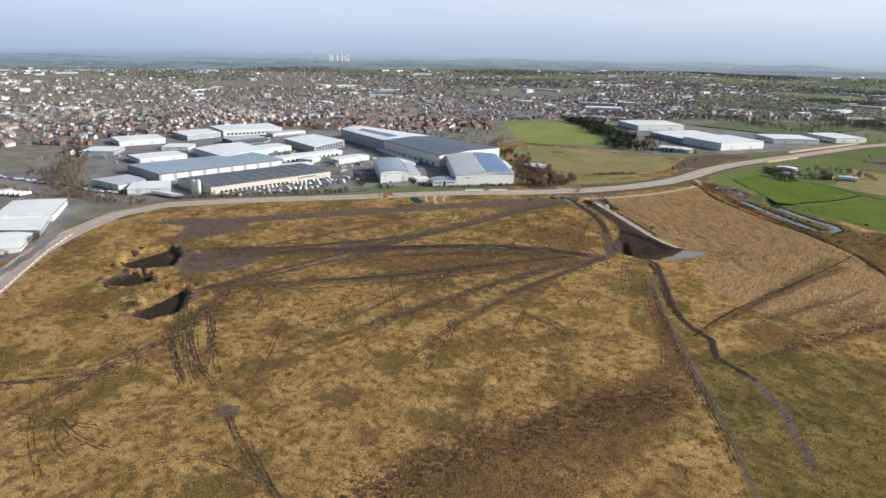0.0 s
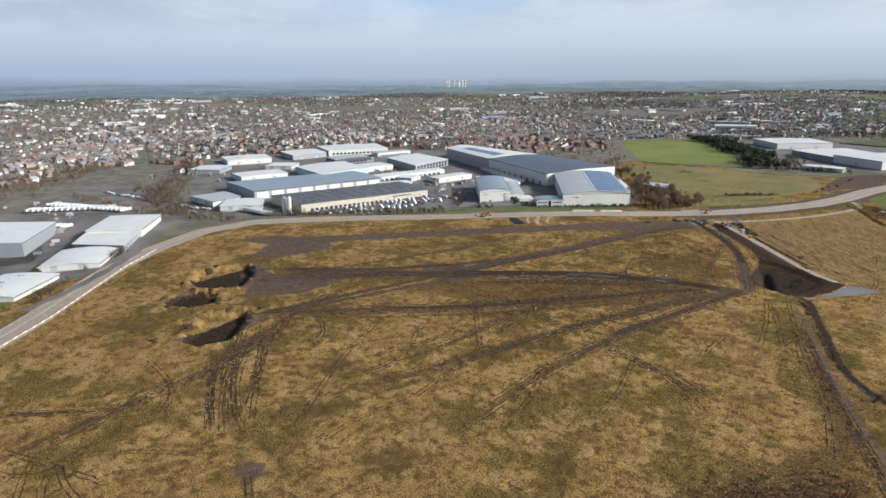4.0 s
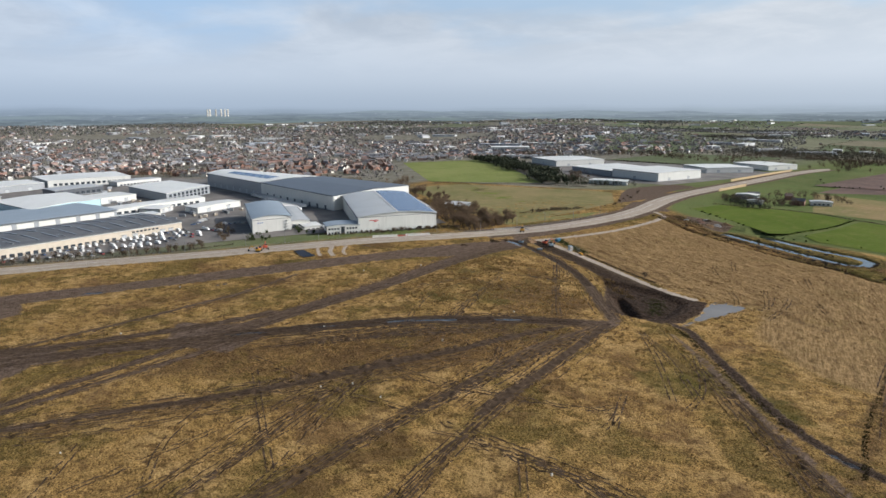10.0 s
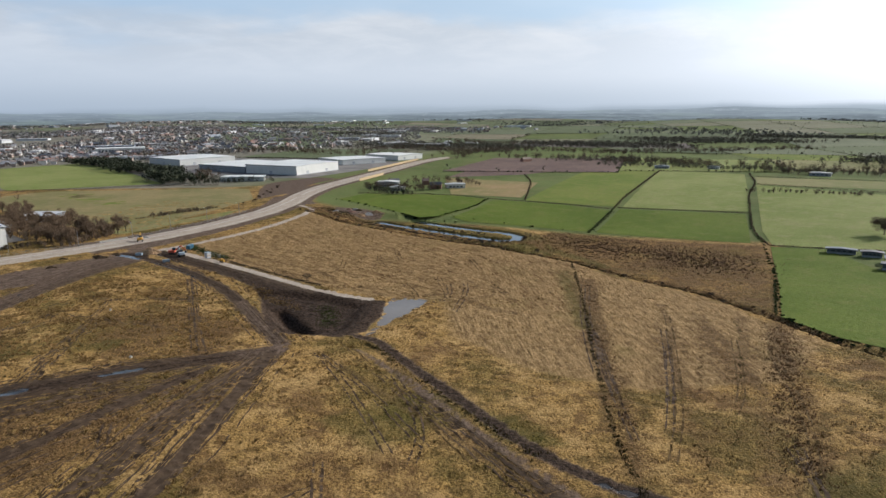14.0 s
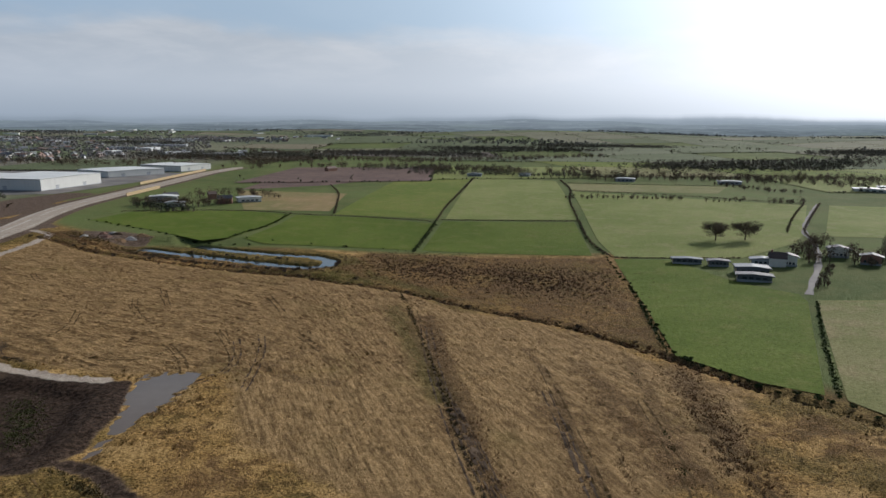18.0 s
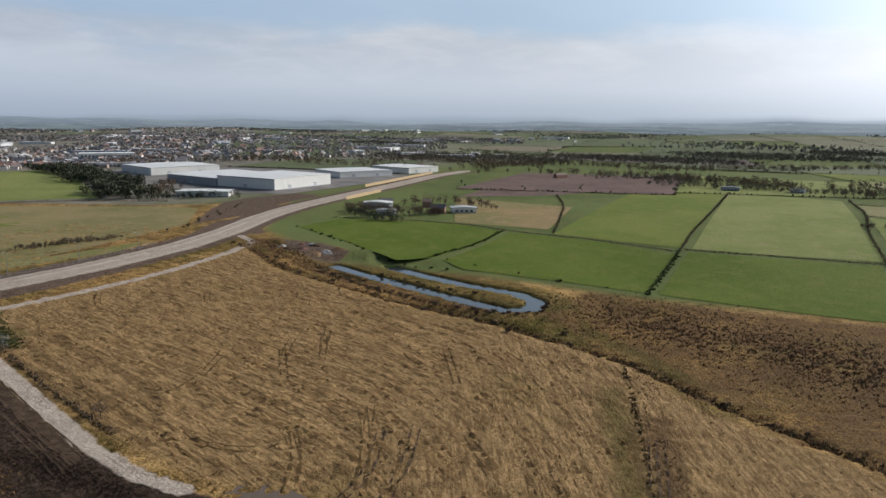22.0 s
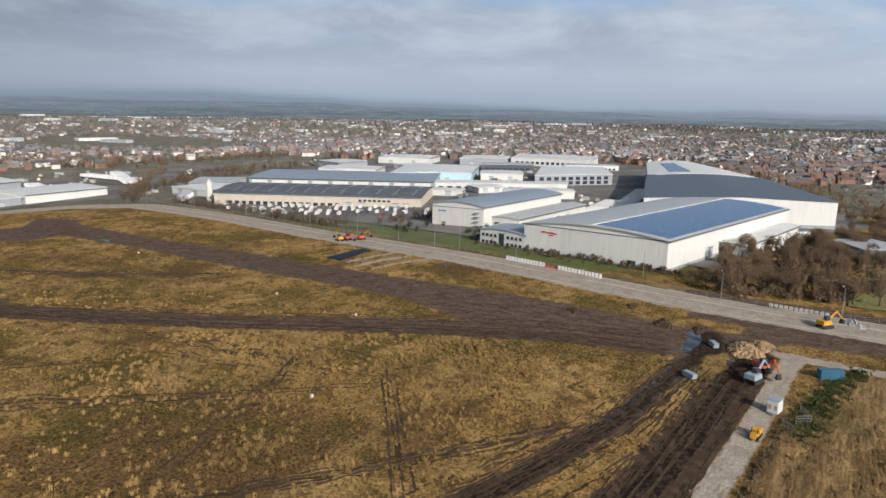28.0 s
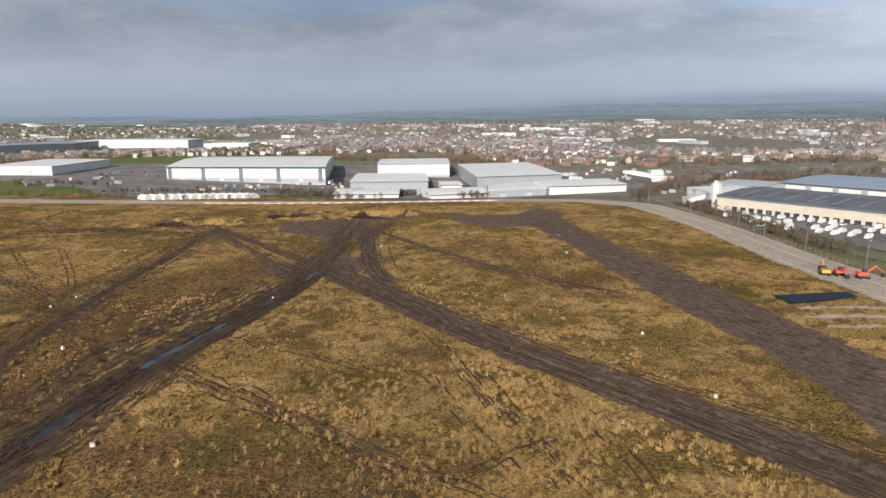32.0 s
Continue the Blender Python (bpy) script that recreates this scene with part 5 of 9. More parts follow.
# patchwork of farther fields with hedges between
far_rng = np.random.default_rng(11)
hedge_edges = []
far_fields = [[] for _ in range(6)]
for cx in np.arange(-4100, 3100, 215):
    for cy in np.arange(-3400, 4200, 205):
        r = math.hypot(cx + 130, cy - 60)
        yaw = math.degrees(math.atan2(-(cx + 130), cy - 60))
        if r > 4150 or not (-150 < yaw < 34 or (r > 2700 and (yaw < 75 or 100 < yaw < 160))):
            continue
        if -330 < cx < 400 and 180 < cy < 900 or (cx < 420 and cy < 300 and r < 520) or (-1900 < cx < -240 and cy < 1000) or (yaw > 34 and far_rng.random() < 0.45):
            continue
        q = []
        for ox, oy in ((-0.5, -0.5), (0.5, -0.5), (0.5, 0.5), (-0.5, 0.5)):
            kx, ky = round(cx / 215 + ox, 1), round(cy / 205 + oy, 1)
            q.append((cx + ox * 215 + 48 * math.sin(kx * 12.9 + ky * 7.1) + 60 * math.sin(cy / 700), cy + oy * 205 + 45 * math.sin(kx * 5.3 + ky * 17.7) + 70 * math.sin(cx / 600)))
        if far_rng.random() < 0.13:
            continue
        k = int(far_rng.choice([1, 2, 3, 3, 1, 0, 4, 5], p=[0.22, 0.18, 0.24, 0.13, 0.1, 0.08, 0.03, 0.02]))
        if r > 1150:
            far_fields[k].append(q)
            hedge_edges += [(q[0], q[1]), (q[1], q[2])]
            continue
        draped("field", q, FIELD_MATS[k], 0.5 + r / 2500, 60.0, ("deep green hedged pasture", "pale green hedged pasture", "olive green hedged pasture", "fresh green hedged pasture", "brown fallow hedged field", "straw coloured hedged pasture")[k], "field")
        hedge_edges += [(q[0], q[1]), (q[1], q[2])]

# greyer copies of the pasture tones: distance haze painted into the base colour
HAZED_TONES = ((0.105, 0.125, 0.066), (0.150, 0.168, 0.100), (0.185, 0.185, 0.120), (0.125, 0.148, 0.078), (0.160, 0.136, 0.118), (0.215, 0.190, 0.130))
for k, quads_ in enumerate(far_fields):
    vs_, fs_ = [], []
    for q in quads_:
        # a grid of 5 x 5 points over each field, laid on the land
        uu, vv = np.meshgrid(np.linspace(0.01, 0.99, 5), np.linspace(0.01, 0.99, 5))
        px = (1 - uu) * (1 - vv) * q[0][0] + uu * (1 - vv) * q[1][0] + uu * vv * q[2][0] + (1 - uu) * vv * q[3][0]
        py = (1 - uu) * (1 - vv) * q[0][1] + uu * (1 - vv) * q[1][1] + uu * vv * q[2][1] + (1 - uu) * vv * q[3][1]
        ii = np.arange(25).reshape(5, 5)
        vs_.append((np.stack([px, py, swell(px, py) + 1.6], -1).reshape(-1, 3), np.stack([ii[:-1, :-1], ii[:-1, 1:], ii[1:, 1:], ii[1:, :-1]], -1).reshape(-1, 4)))
    if vs_:
        c_ = HAZED_TONES[k]
        v, f = joined(vs_)
        tagged(new("far_fields", mesh_np("far_fields", v, f, pasture("hazed_winter_pasture", c_, tuple(x * 1.2 for x in c_), tuple(x * 0.75 for x in c_)), True)), "green winter fields on the far plain, greyed with painted haze", "fields", kind="stuff")

# ---- plants ----


def flakes(centres, radii, per, size, seed=0, slim=0.7):
    """Clouds of small three-cornered sprays: vertices and faces."""
    r = np.random.default_rng(seed)
    centres, radii = np.asarray(centres, float), np.asarray(radii, float)
    n = len(centres) * per
    d = r.normal(size=(n, 3))
    d /= np.linalg.norm(d, axis=1)[:, None]
    d *= (r.random(n) ** 0.45)[:, None]
    p = np.repeat(centres, per, 0) + d * np.repeat(radii, per, 0)
    s = size * r.uniform(0.55, 1.5, n)[:, None] if np.isscalar(size) else np.repeat(np.asarray(size), per)[:, None] * r.uniform(0.55, 1.5, n)[:, None]
    a = r.normal(size=(n, 3))
    a /= np.linalg.norm(a, axis=1)[:, None]
    b = np.cross(a, r.normal(size=(n, 3)))
    b /= np.linalg.norm(b, axis=1)[:, None]
    v = np.stack([p + a * s, p - a * s * 0.5 + b * s * slim, p - a * s * 0.5 - b * s * slim], 1).reshape(-1, 3)
    return v, np.arange(3 * n).reshape(-1, 3)


def tube(a, b, ra, rb, sides=6):
    a, b = np.array(a, float), np.array(b, float)
    d = b - a
    d /= np.linalg.norm(d)
    u = np.cross(d, (0.3, 0.9, 0.1))
    u /= np.linalg.norm(u)
    w_ = np.cross(d, u)
    t = np.arange(sides) * 2 * math.pi / sides
    ring = np.cos(t)[:, None] * u + np.sin(t)[:, None] * w_
    v = np.concatenate([a + ring * ra, b + ring * rb])
    k = np.arange(sides)
    k2 = (k + 1) % sides
    return v, np.stack([k, k2, k2 + sides, k + sides], -1)


def part(name, data, material, parent, label=""):
    """Links a mesh, bmesh or pair of arrays as one object under a thing or part."""
    if isinstance(data, bmesh.types.BMesh):
        me = bpy.data.meshes.new(name)
        data.to_mesh(me)
        data.free()
        me.materials.append(material)
    elif isinstance(data, tuple):
        me = mesh_np(name, data[0], data[1], material)
    else:
        me = data
    ob = new(name, me)
    ob.parent = parent
    if label:
        ob["label"] = label
    return ob


def bare_tree(name, tall, spread, seed, label, twig=TWIG, category="tree", density=1.0):
    """Tapered trunk, limbs that fork twice, and a crown of fine sprays at the limb ends."""
    r = np.random.default_rng(seed)
    root = tagged(new(name), label, category)
    trunk_top = tall * 0.26
    part("trunk", joined([tube((0, 0, -0.4), (0.1, 0, trunk_top * 0.6), tall * 0.034, tall * 0.026, 8), tube((0.1, 0, trunk_top * 0.6), (0, 0.15, trunk_top * 1.3), tall * 0.026, tall * 0.017, 8)]), BARK, root)
    limbs, tips = [], []
    for k in range(8):
        ang = k * 2.4 + r.uniform(-0.4, 0.4)
        z0 = trunk_top * r.uniform(0.7, 1.25)
        out = spread * r.uniform(0.45, 0.75)
        mid = (math.cos(ang) * out * 0.6, math.sin(ang) * out * 0.6, z0 + tall * r.uniform(0.15, 0.3))
        limbs.append(tube((0, 0, z0), mid, tall * 0.013, tall * 0.008, 5))
        for _ in range(3):
            a2 = ang + r.uniform(-0.8, 0.8)
            end = (mid[0] + math.cos(a2) * out * 0.55, mid[1] + math.sin(a2) * out * 0.55, mid[2] + tall * r.uniform(0.04, 0.3))
            limbs.append(tube(mid, end, tall * 0.007, tall * 0.003, 4))
            tips += [end, tuple((np.array(mid) + end) / 2 + r.normal(0, 0.4, 3))]
    for _ in range(46):
        d_ = r.normal(size=3)
        d_ *= r.random() ** 0.4 / np.linalg.norm(d_)
        tips.append((d_[0] * spread * 0.72, d_[1] * spread * 0.72, tall * 0.58 + d_[2] * tall * 0.36))
    part("branchwork", joined(limbs), BARK, root)
    part("crown", flakes(tips, np.tile([spread * 0.24, spread * 0.24, tall * 0.11], (len(tips), 1)), int(22 * density), tall * 0.034, seed, 0.16), twig, root)
    return root


def bush(name, wide, tall, seed, label, leaf=TWIG):
    r = np.random.default_rng(seed)
    root = tagged(new(name), label, "bush")
    c = np.c_[r.normal(0, wide * 0.25, (9, 2)), r.uniform(0.3, 0.75, 9) * tall]
    part("woody_base", joined([tube((0, 0, -0.2), tuple(p), 0.09, 0.03, 4) for p in c]), BARK, root)
    part("foliage", flakes(c, np.tile([wide * 0.26, wide * 0.26, tall * 0.28], (9, 1)), 34, 0.40 + 0.07 * tall, seed, 0.26), leaf, root)
    return root


def at(x, y, turn=0.0, s=1.0, dz=0.0):
    return Matrix.Translation((x, y, hgt(x, y) + dz)) @ Matrix.Rotation(turn, 4, "Z") @ Matrix.Scale(s, 4)


def strewn(protos, spots, seed, lo=0.8, hi=1.25, group=""):
    """Copies of some thing at places, turned and scaled by chance; the originals stand at the first places."""
    r = np.random.default_rng(seed)
    for k, (px, py) in enumerate(spots):
        base = protos[k % len(protos)]
        m = at(px, py, r.uniform(0, 6.28), r.uniform(lo, hi))
        if k < len(protos):
            base.matrix_world = m
            ob = base
        else:
            ob = copy_thing(base, m)
            ob.scale = m.to_scale()
        if group:
            ob["group"] = group


# two field oaks
oak = bare_tree("oak_tree", 14, 11.0, 5, "bare spreading oak in open pasture", density=4.2)
oak["group"] = "oaks in the pasture"
oak.matrix_world = at(177, 415, 0.4)
copy_thing(oak, at(196, 414, 2.1))

# lone shrub at the corner of the sward
shrub = bare_tree("shrub", 4.5, 3.0, 17, "straggling bare shrub beside the stone track", TWIG, "shrub", 1.2)
shrub.matrix_world = at(-140, 178, 0.3)
# copse beside the large warehouse
cop = [bare_tree("tree", 11, 4.6, 20 + k, "bare russet winter tree in a thicket", TWIG_RED, density=1.6) for k in range(3)]
cr = np.random.default_rng(3)
spots = []
for ax, ay, bx, by, n, wd in ((-318, 196, -322, 238, 26, 9), (-330, 230, -425, 262, 50, 13), (-345, 205, -425, 225, 14, 5), (-425, 262, -480, 300, 16, 10), (-480, 300, -560, 330, 14, 10)):
    for k in range(n):
        t_ = cr.random()
        spots.append((ax + (bx - ax) * t_ + cr.normal(0, wd), ay + (by - ay) * t_ + cr.normal(0, wd)))
spots = [s for s in spots if not (-500 < s[0] < -338 and s[1] < 190 + 0.0) and path_distance(np.array([s[0]]), np.array([s[1]]), HAUL)[0] > 15 and not bool(inside(np.array([s[0]]), np.array([s[1]]), [(-361, 112), (-330, 186), (-463, 260), (-500, 200)])[0])]
strewn(cop, spots, 7, 0.6, 1.15, "thicket beside the warehouse")

# bushes along hedges, banks and the haul road
bush_dark = [bush("bush", 4.0, 2.8, 40 + k, "dark leafless bush on a bank") for k in range(2)]
bush_green = [bush("bush", 3.6, 2.6, 50 + k, "evergreen bush on a bank", IVY) for k in range(2)]
br = np.random.default_rng(8)


def along(pts, gap, wobble, r):
    c = resample(smooth_line(pts, 1), gap)
    return [tuple(p + r.normal(0, wobble, 2)) for p in c]


dark_spots, green_spots = [], []
for pts, gap, wob in ((EAST_EDGE[:5], 8.0, 3.0), (EAST_EDGE[4:], 13.0, 1.6), ([(-350, 196), (-338, 160), (-352, 122), (-372, 92)], 4.5, 1.6), ([(-180, 352), (-150, 337), (-120, 324), (-80, 316), (-60, 324), (-57, 348)], 3.5, 1.0), ([(-150, 362), (-110, 345), (-88, 342)], 5.0, 0.8), ([(-370, 540), (-350, 480), (-318, 400)], 9, 3)):
    dark_spots += along(pts, gap, wob, br)
for pts, gap, wob in (([(96, 372), (88, 270), (78, 200)], 7, 0.6), ([(78, 198), (94, 166), (110, 150), (140, 100)], 5, 0.8), ([(-130, 404), (-60, 388), (-14, 388)], 22, 1.5), ([(-9, 480), (-20, 386)], 7, 0.6), ([(-258, 452), (-205, 418), (-154, 386), (-116, 384)], 9, 1.0), ([(101, 490), (94, 420), (97, 374)], 9, 0.7), ([(-128, 500), (-127, 452), (-142, 403)], 9, 0.7)):
    green_spots += along(pts, gap, wob, br)
strewn(bush_dark, dark_spots, 1, 0.25, 0.7, "bushes along the banks")
strewn(bush_green, green_spots, 2, 0.25, 0.65, "bushes along the field hedges")


def hedge(pts, tall, wide, leaf, label, seed, per=5):
    c = resample(smooth_line(pts, 1), 1.6)
    z = height(c[:, 0], c[:, 1])
    r = np.random.default_rng(seed)
    cen = np.c_[c + r.normal(0, wide * 0.2, c.shape), z + tall * 0.45 * r.uniform(0.7, 1.2, len(c))]
    rad = np.tile([wide * 0.6, wide * 0.6, tall * 0.5], (len(c), 1)) * r.uniform(0.5, 1.25, (len(c), 1))
    root = tagged(new("hedge"), label, "hedge")
    part("foliage", flakes(cen, rad, per * 4, 0.46, seed, 0.32), leaf, root)
    return root


ROWS_A = (
    ([(101, 490), (94, 420), (98, 372)], 2.6, TWIG, "straggling bare hawthorn hedge"),
    ([(-9, 490), (-21, 386)], 2.6, IVY, "thin green field hedge"),
    ([(-9, 490), (-2, 560), (12, 660), (32, 832)], 3.0, TWIG, "bare hedge between two pastures"),
    ([(101, 490), (112, 600), (131, 690), (137, 800)], 3.2, TWIG, "bare hedge between two pastures"),
    ([(-6, 495), (60, 495), (101, 492)], 1.6, TWIG, "low trimmed field hedge"),
    ([(-122, 506), (-60, 501), (-10, 488)], 1.4, TWIG, "low trimmed field hedge"),
    ([(-126, 504), (-128, 452), (-142, 402)], 1.8, IVY, "broken green field hedge"),
    ([(-258, 500), (-171, 519), (-122, 506)], 1.8, TWIG, "bare hawthorn field hedge"),
    ([(98, 372), (131, 366), (172, 362)], 1.5, TWIG, "low hedge behind the stables"),
    ([(86, 265), (76, 198)], 2.2, IVY, "dark green hedge below the scrub"),
    ([(-92, 512), (-98, 560), (-110, 650), (-133, 728)], 2.4, TWIG, "bare hedge between two pastures"),
    ([(129, 681), (230, 640), (318, 575)], 3.4, TWIG, "tall bare hedge across the pasture"),
)
ROWS_B = (
    ([(139, 766), (230, 752), (318, 738)], 2.6, TWIG, "bare hedge across the pasture"),
    ([(334, 580), (272, 480), (244, 434), (236, 403)], 3.2, TWIG, "tall bare hedge beside the lane"),
    ([(322, 584), (262, 486), (234, 436)], 2.4, TWIG, "bare hedge beside the lane"),
    ([(164, 266), (136, 210), (111, 156)], 0.9, IVY, "low hedge along a wire fence"),
    ([(-628, 418), (-563, 450), (-526, 486), (-440, 525)], 2.2, TWIG, "bare hedge across the meadow"),
    ([(-640, 300), (-596, 350), (-600, 420)], 3.0, TWIG_RED, "russet hedge beside a footpath"),
    ([(-470, -152), (-448, -110), (-420, -60), (-400, -10), (-392, 28)], 1.8, TWIG, "dark hedge along the works boundary"),
    ([(-380, 88), (-360, 118), (-342, 160), (-332, 188)], 2.0, TWIG, "dark hedge below the warehouse"),
    ([(-246, 226), (-234, 216), (-214, 206)], 1.6, IVY, "rough green bank by the cabin"),
    ([(-212, 203), (-185, 192), (-160, 182), (-128, 172)], 0.8, TWIG, "low scrubby bank beside the stone track"),
)
ROWS_C = (
    ([(-350, 300), (-340, 340), (-330, 370)], 3.0, TWIG, "dark thicket in the rough meadow"),
)
for k, (pts, tall, leaf, lab) in enumerate(ROWS_A + ROWS_B + ROWS_C):
    hedge(pts, tall * 0.72, 1.7, leaf, lab, 100 + k)

# ---- buildings ----


def quad_box(q, z0, z1):
    """A prism over four corners."""
    v = [(px, py, z0) for px, py in q] + [(px, py, z1) for px, py in q]
    return np.array(v, float), np.array([(3, 2, 1, 0), (4, 5, 6, 7), (0, 1, 5, 4), (1, 2, 6, 5), (2, 3, 7, 6), (3, 0, 4, 7)])


def lerp2(a, b, t):
    return (a[0] + (b[0] - a[0]) * t, a[1] + (b[1] - a[1]) * t)


def roof_line(z1, rise, t, barrel):
    return z1 + 0.6 * rise * (1 - (2 * t - 1) ** 2 if barrel else 1 - abs(2 * t - 1))


def roof_at(q, z1, rise, u, t, barrel):
    """A place on the roof: t from corner a to b, u from front to back."""
    p = lerp2(lerp2(q[0], q[1], t), lerp2(q[3], q[2], t), u)
    return (p[0], p[1], roof_line(z1, rise, t, barrel))


def oriented(q):
    area = sum(a[0] * b[1] - b[0] * a[1] for a, b in zip(q, q[1:] + q[:1]))
    return q if area > 0 else [q[1], q[0], q[3], q[2]]


def wall_piece(a, b, s0, s1, z0, z1, out, back=0.15):
    """A thin slab on the wall from a to b, between metres s0 and s1 along it, standing proud by out."""
    d = Vector((b[0] - a[0], b[1] - a[1]))
    d.normalize()
    n = Vector((d.y, -d.x))
    p = [Vector(a) + d * s for s in (s0, s1)]
    q = [p[0] + n * out, p[1] + n * out, p[1] - n * back, p[0] - n * back]
    return quad_box([(c.x, c.y) for c in q], z0, z1)


def hall(name, quad, z0, z1, rise, wall, roof, label, barrel=False, doors=(), windows=(), trim=TRIM, stripes=(), rooflights=0, category="warehouse", bays=0):
    """A clad hall over four corners (front edge a to b); ridge runs from front to back.
    doors: (edge, along 0..1, width, height, material); windows: (edge, from, to, count, sill, head)."""
    q = oriented(list(quad))
    base = hgt(sum(p[0] for p in q) / 4, sum(p[1] for p in q) / 4) if z0 is None else z0
    z1 = base + z1 if z0 is None else z1
    z0 = base
    root = tagged(new(name), label, category)
    n = 14 if barrel else 2
    # walls, the gable ends following the roof
    v, f = [], []
    ts = [k / n for k in range(n + 1)]
    low = z0 - 3.0
    for e, (a, b) in enumerate(((q[0], q[1]), (q[3], q[2]))):
        o = len(v)
        for t in ts:
            p = lerp2(a, b, t)
            v += [(p[0], p[1], low), (p[0], p[1], roof_line(z1, rise, t, barrel) - 0.06)]
        for k in range(n):
            i = o + 2 * k
            f.append((i, i + 2, i + 3, i + 1) if e == 0 else (i, i + 1, i + 3, i + 2))
    for a, b in ((q[1], q[2]), (q[3], q[0])):
        o = len(v)
        v += [(a[0], a[1], low), (b[0], b[1], low), (b[0], b[1], z1 - 0.06), (a[0], a[1], z1 - 0.06)]
        f.append((o, o + 1, o + 2, o + 3))
    wall_ob = part("wall", (np.array(v, float), np.array(f)), wall, root)
    # roof sheet with thickness and overhang
    cx, cy = sum(p[0] for p in q) / 4, sum(p[1] for p in q) / 4
    qo = []
    for p in q:
        d = math.hypot(p[0] - cx, p[1] - cy)
        qo.append((p[0] + (p[0] - cx) / d * 0.9, p[1] + (p[1] - cy) / d * 0.9))
    v, f = [], []
    for t in ts:
        for u in (0, 1):
            p = roof_at(qo, z1, rise, u, t, barrel)
            v += [(p[0], p[1], p[2] - 0.05), (p[0], p[1], p[2] + 0.30)]
    for k in range(n):
        i = 4 * k
        f += [(i + 1, i + 5, i + 7, i + 3), (i, i + 2, i + 6, i + 4), (i, i + 4, i + 5, i + 1), (i + 2, i + 3, i + 7, i + 6)]
    f += [(0, 1, 3, 2), (4 * n, 4 * n + 2, 4 * n + 3, 4 * n + 1)]
    roof_ob = part("roof", (np.array(v, float), np.array(f)), roof, root)
    edges = ((q[0], q[1]), (q[1], q[2]), (q[2], q[3]), (q[3], q[0]))
    for e in (1, 3):
        a, b = edges[e]
        ln = math.hypot(b[0] - a[0], b[1] - a[1])
        part("gutter", wall_piece(a, b, -0.5, ln + 0.5, z1 - 0.45, z1 + 0.12, 1.15, -0.55), trim, root)
    for e in range(4):
        a, b = edges[e]
        ln = math.hypot(b[0] - a[0], b[1] - a[1])
        part("plinth", wall_piece(a, b, -0.1, ln + 0.1, z0 - 2.5, z0 + 0.9, 0.12), GREY_WALL, root)
        if bays:
            for k in range(1, int(ln / bays)):
                part("downpipe", wall_piece(a, b, k * bays - 0.14, k * bays + 0.14, z0, z1 - 0.4, 0.2), trim, root)
    for e, t, w_, h_, m_ in doors:
        a, b = edges[e]
        ln = math.hypot(b[0] - a[0], b[1] - a[1])
        d = part("door", wall_piece(a, b, t * ln - w_ / 2, t * ln + w_ / 2, z0 - 0.5, z0 + h_, 0.17), m_, root)
        part("frame", wall_piece(a, b, t * ln - w_ / 2 - 0.25, t * ln + w_ / 2 + 0.25, z0 + h_, z0 + h_ + 0.35, 0.3), trim, d)
    for e, t0, t1, count, sill, head in windows:
        a, b = edges[e]
        ln = math.hypot(b[0] - a[0], b[1] - a[1])
        w_ = (t1 - t0) * ln / count
        for k in range(count):
            s = t0 * ln + (k + 0.5) * w_
            win = part("window", wall_piece(a, b, s - w_ * 0.31, s + w_ * 0.31, z0 + sill, z0 + head, 0.14), GLASS, root)
            part("sill", wall_piece(a, b, s - w_ * 0.36, s + w_ * 0.36, z0 + sill - 0.14, z0 + sill, 0.28), trim, win)
    for e, lo, hi, m_ in stripes:
        a, b = edges[e]
        ln = math.hypot(b[0] - a[0], b[1] - a[1])
        part("band", wall_piece(a, b, -0.15, ln + 0.15, z0 + lo, z0 + hi, 0.16), m_, root)
    for k in range(rooflights):
        for t in ((0.27, 0.73) if not barrel else (0.3, 0.7)):
            u = (k + 0.5) / rooflights
            v = [roof_at(q, z1 + 0.34, rise, uu, tt, barrel) for uu, tt in ((u - 0.008, t - 0.12), (u + 0.008, t - 0.12), (u + 0.008, t + 0.12), (u - 0.008, t + 0.12))]
            part("rooflight", (np.array(v + [(p[0], p[1], p[2] + 0.12) for p in v]), quad_box([(0, 0)] * 4, 0, 1)[1]), BARRIER, roof_ob)
    return root, q, z0, z1, roof_ob


def panels(root, q, z1, rise, barrel, t0, t1, u0, u1, nt, nu, gap=0.1):
    """Rows of solar panels on a roof."""
    for i in range(nt):
        for j in range(nu):
            ta, tb = t0 + (t1 - t0) * (i + gap * 0.5) / nt, t0 + (t1 - t0) * (i + 1 - gap * 0.5) / nt
            ua, ub = u0 + (u1 - u0) * (j + gap * 0.4) / nu, u0 + (u1 - u0) * (j + 1 - gap * 0.4) / nu
            v = [roof_at(q, z1 + 0.42, rise, u, t, barrel) for u, t in ((ua, ta), (ub, ta), (ub, tb), (ua, tb))]
            part("solar_panel", (np.array([(p[0], p[1], p[2]) for p in v] + [(p[0], p[1], p[2] + 0.12) for p in v]), quad_box([(0, 0)] * 4, 0, 1)[1]), PANEL, root)


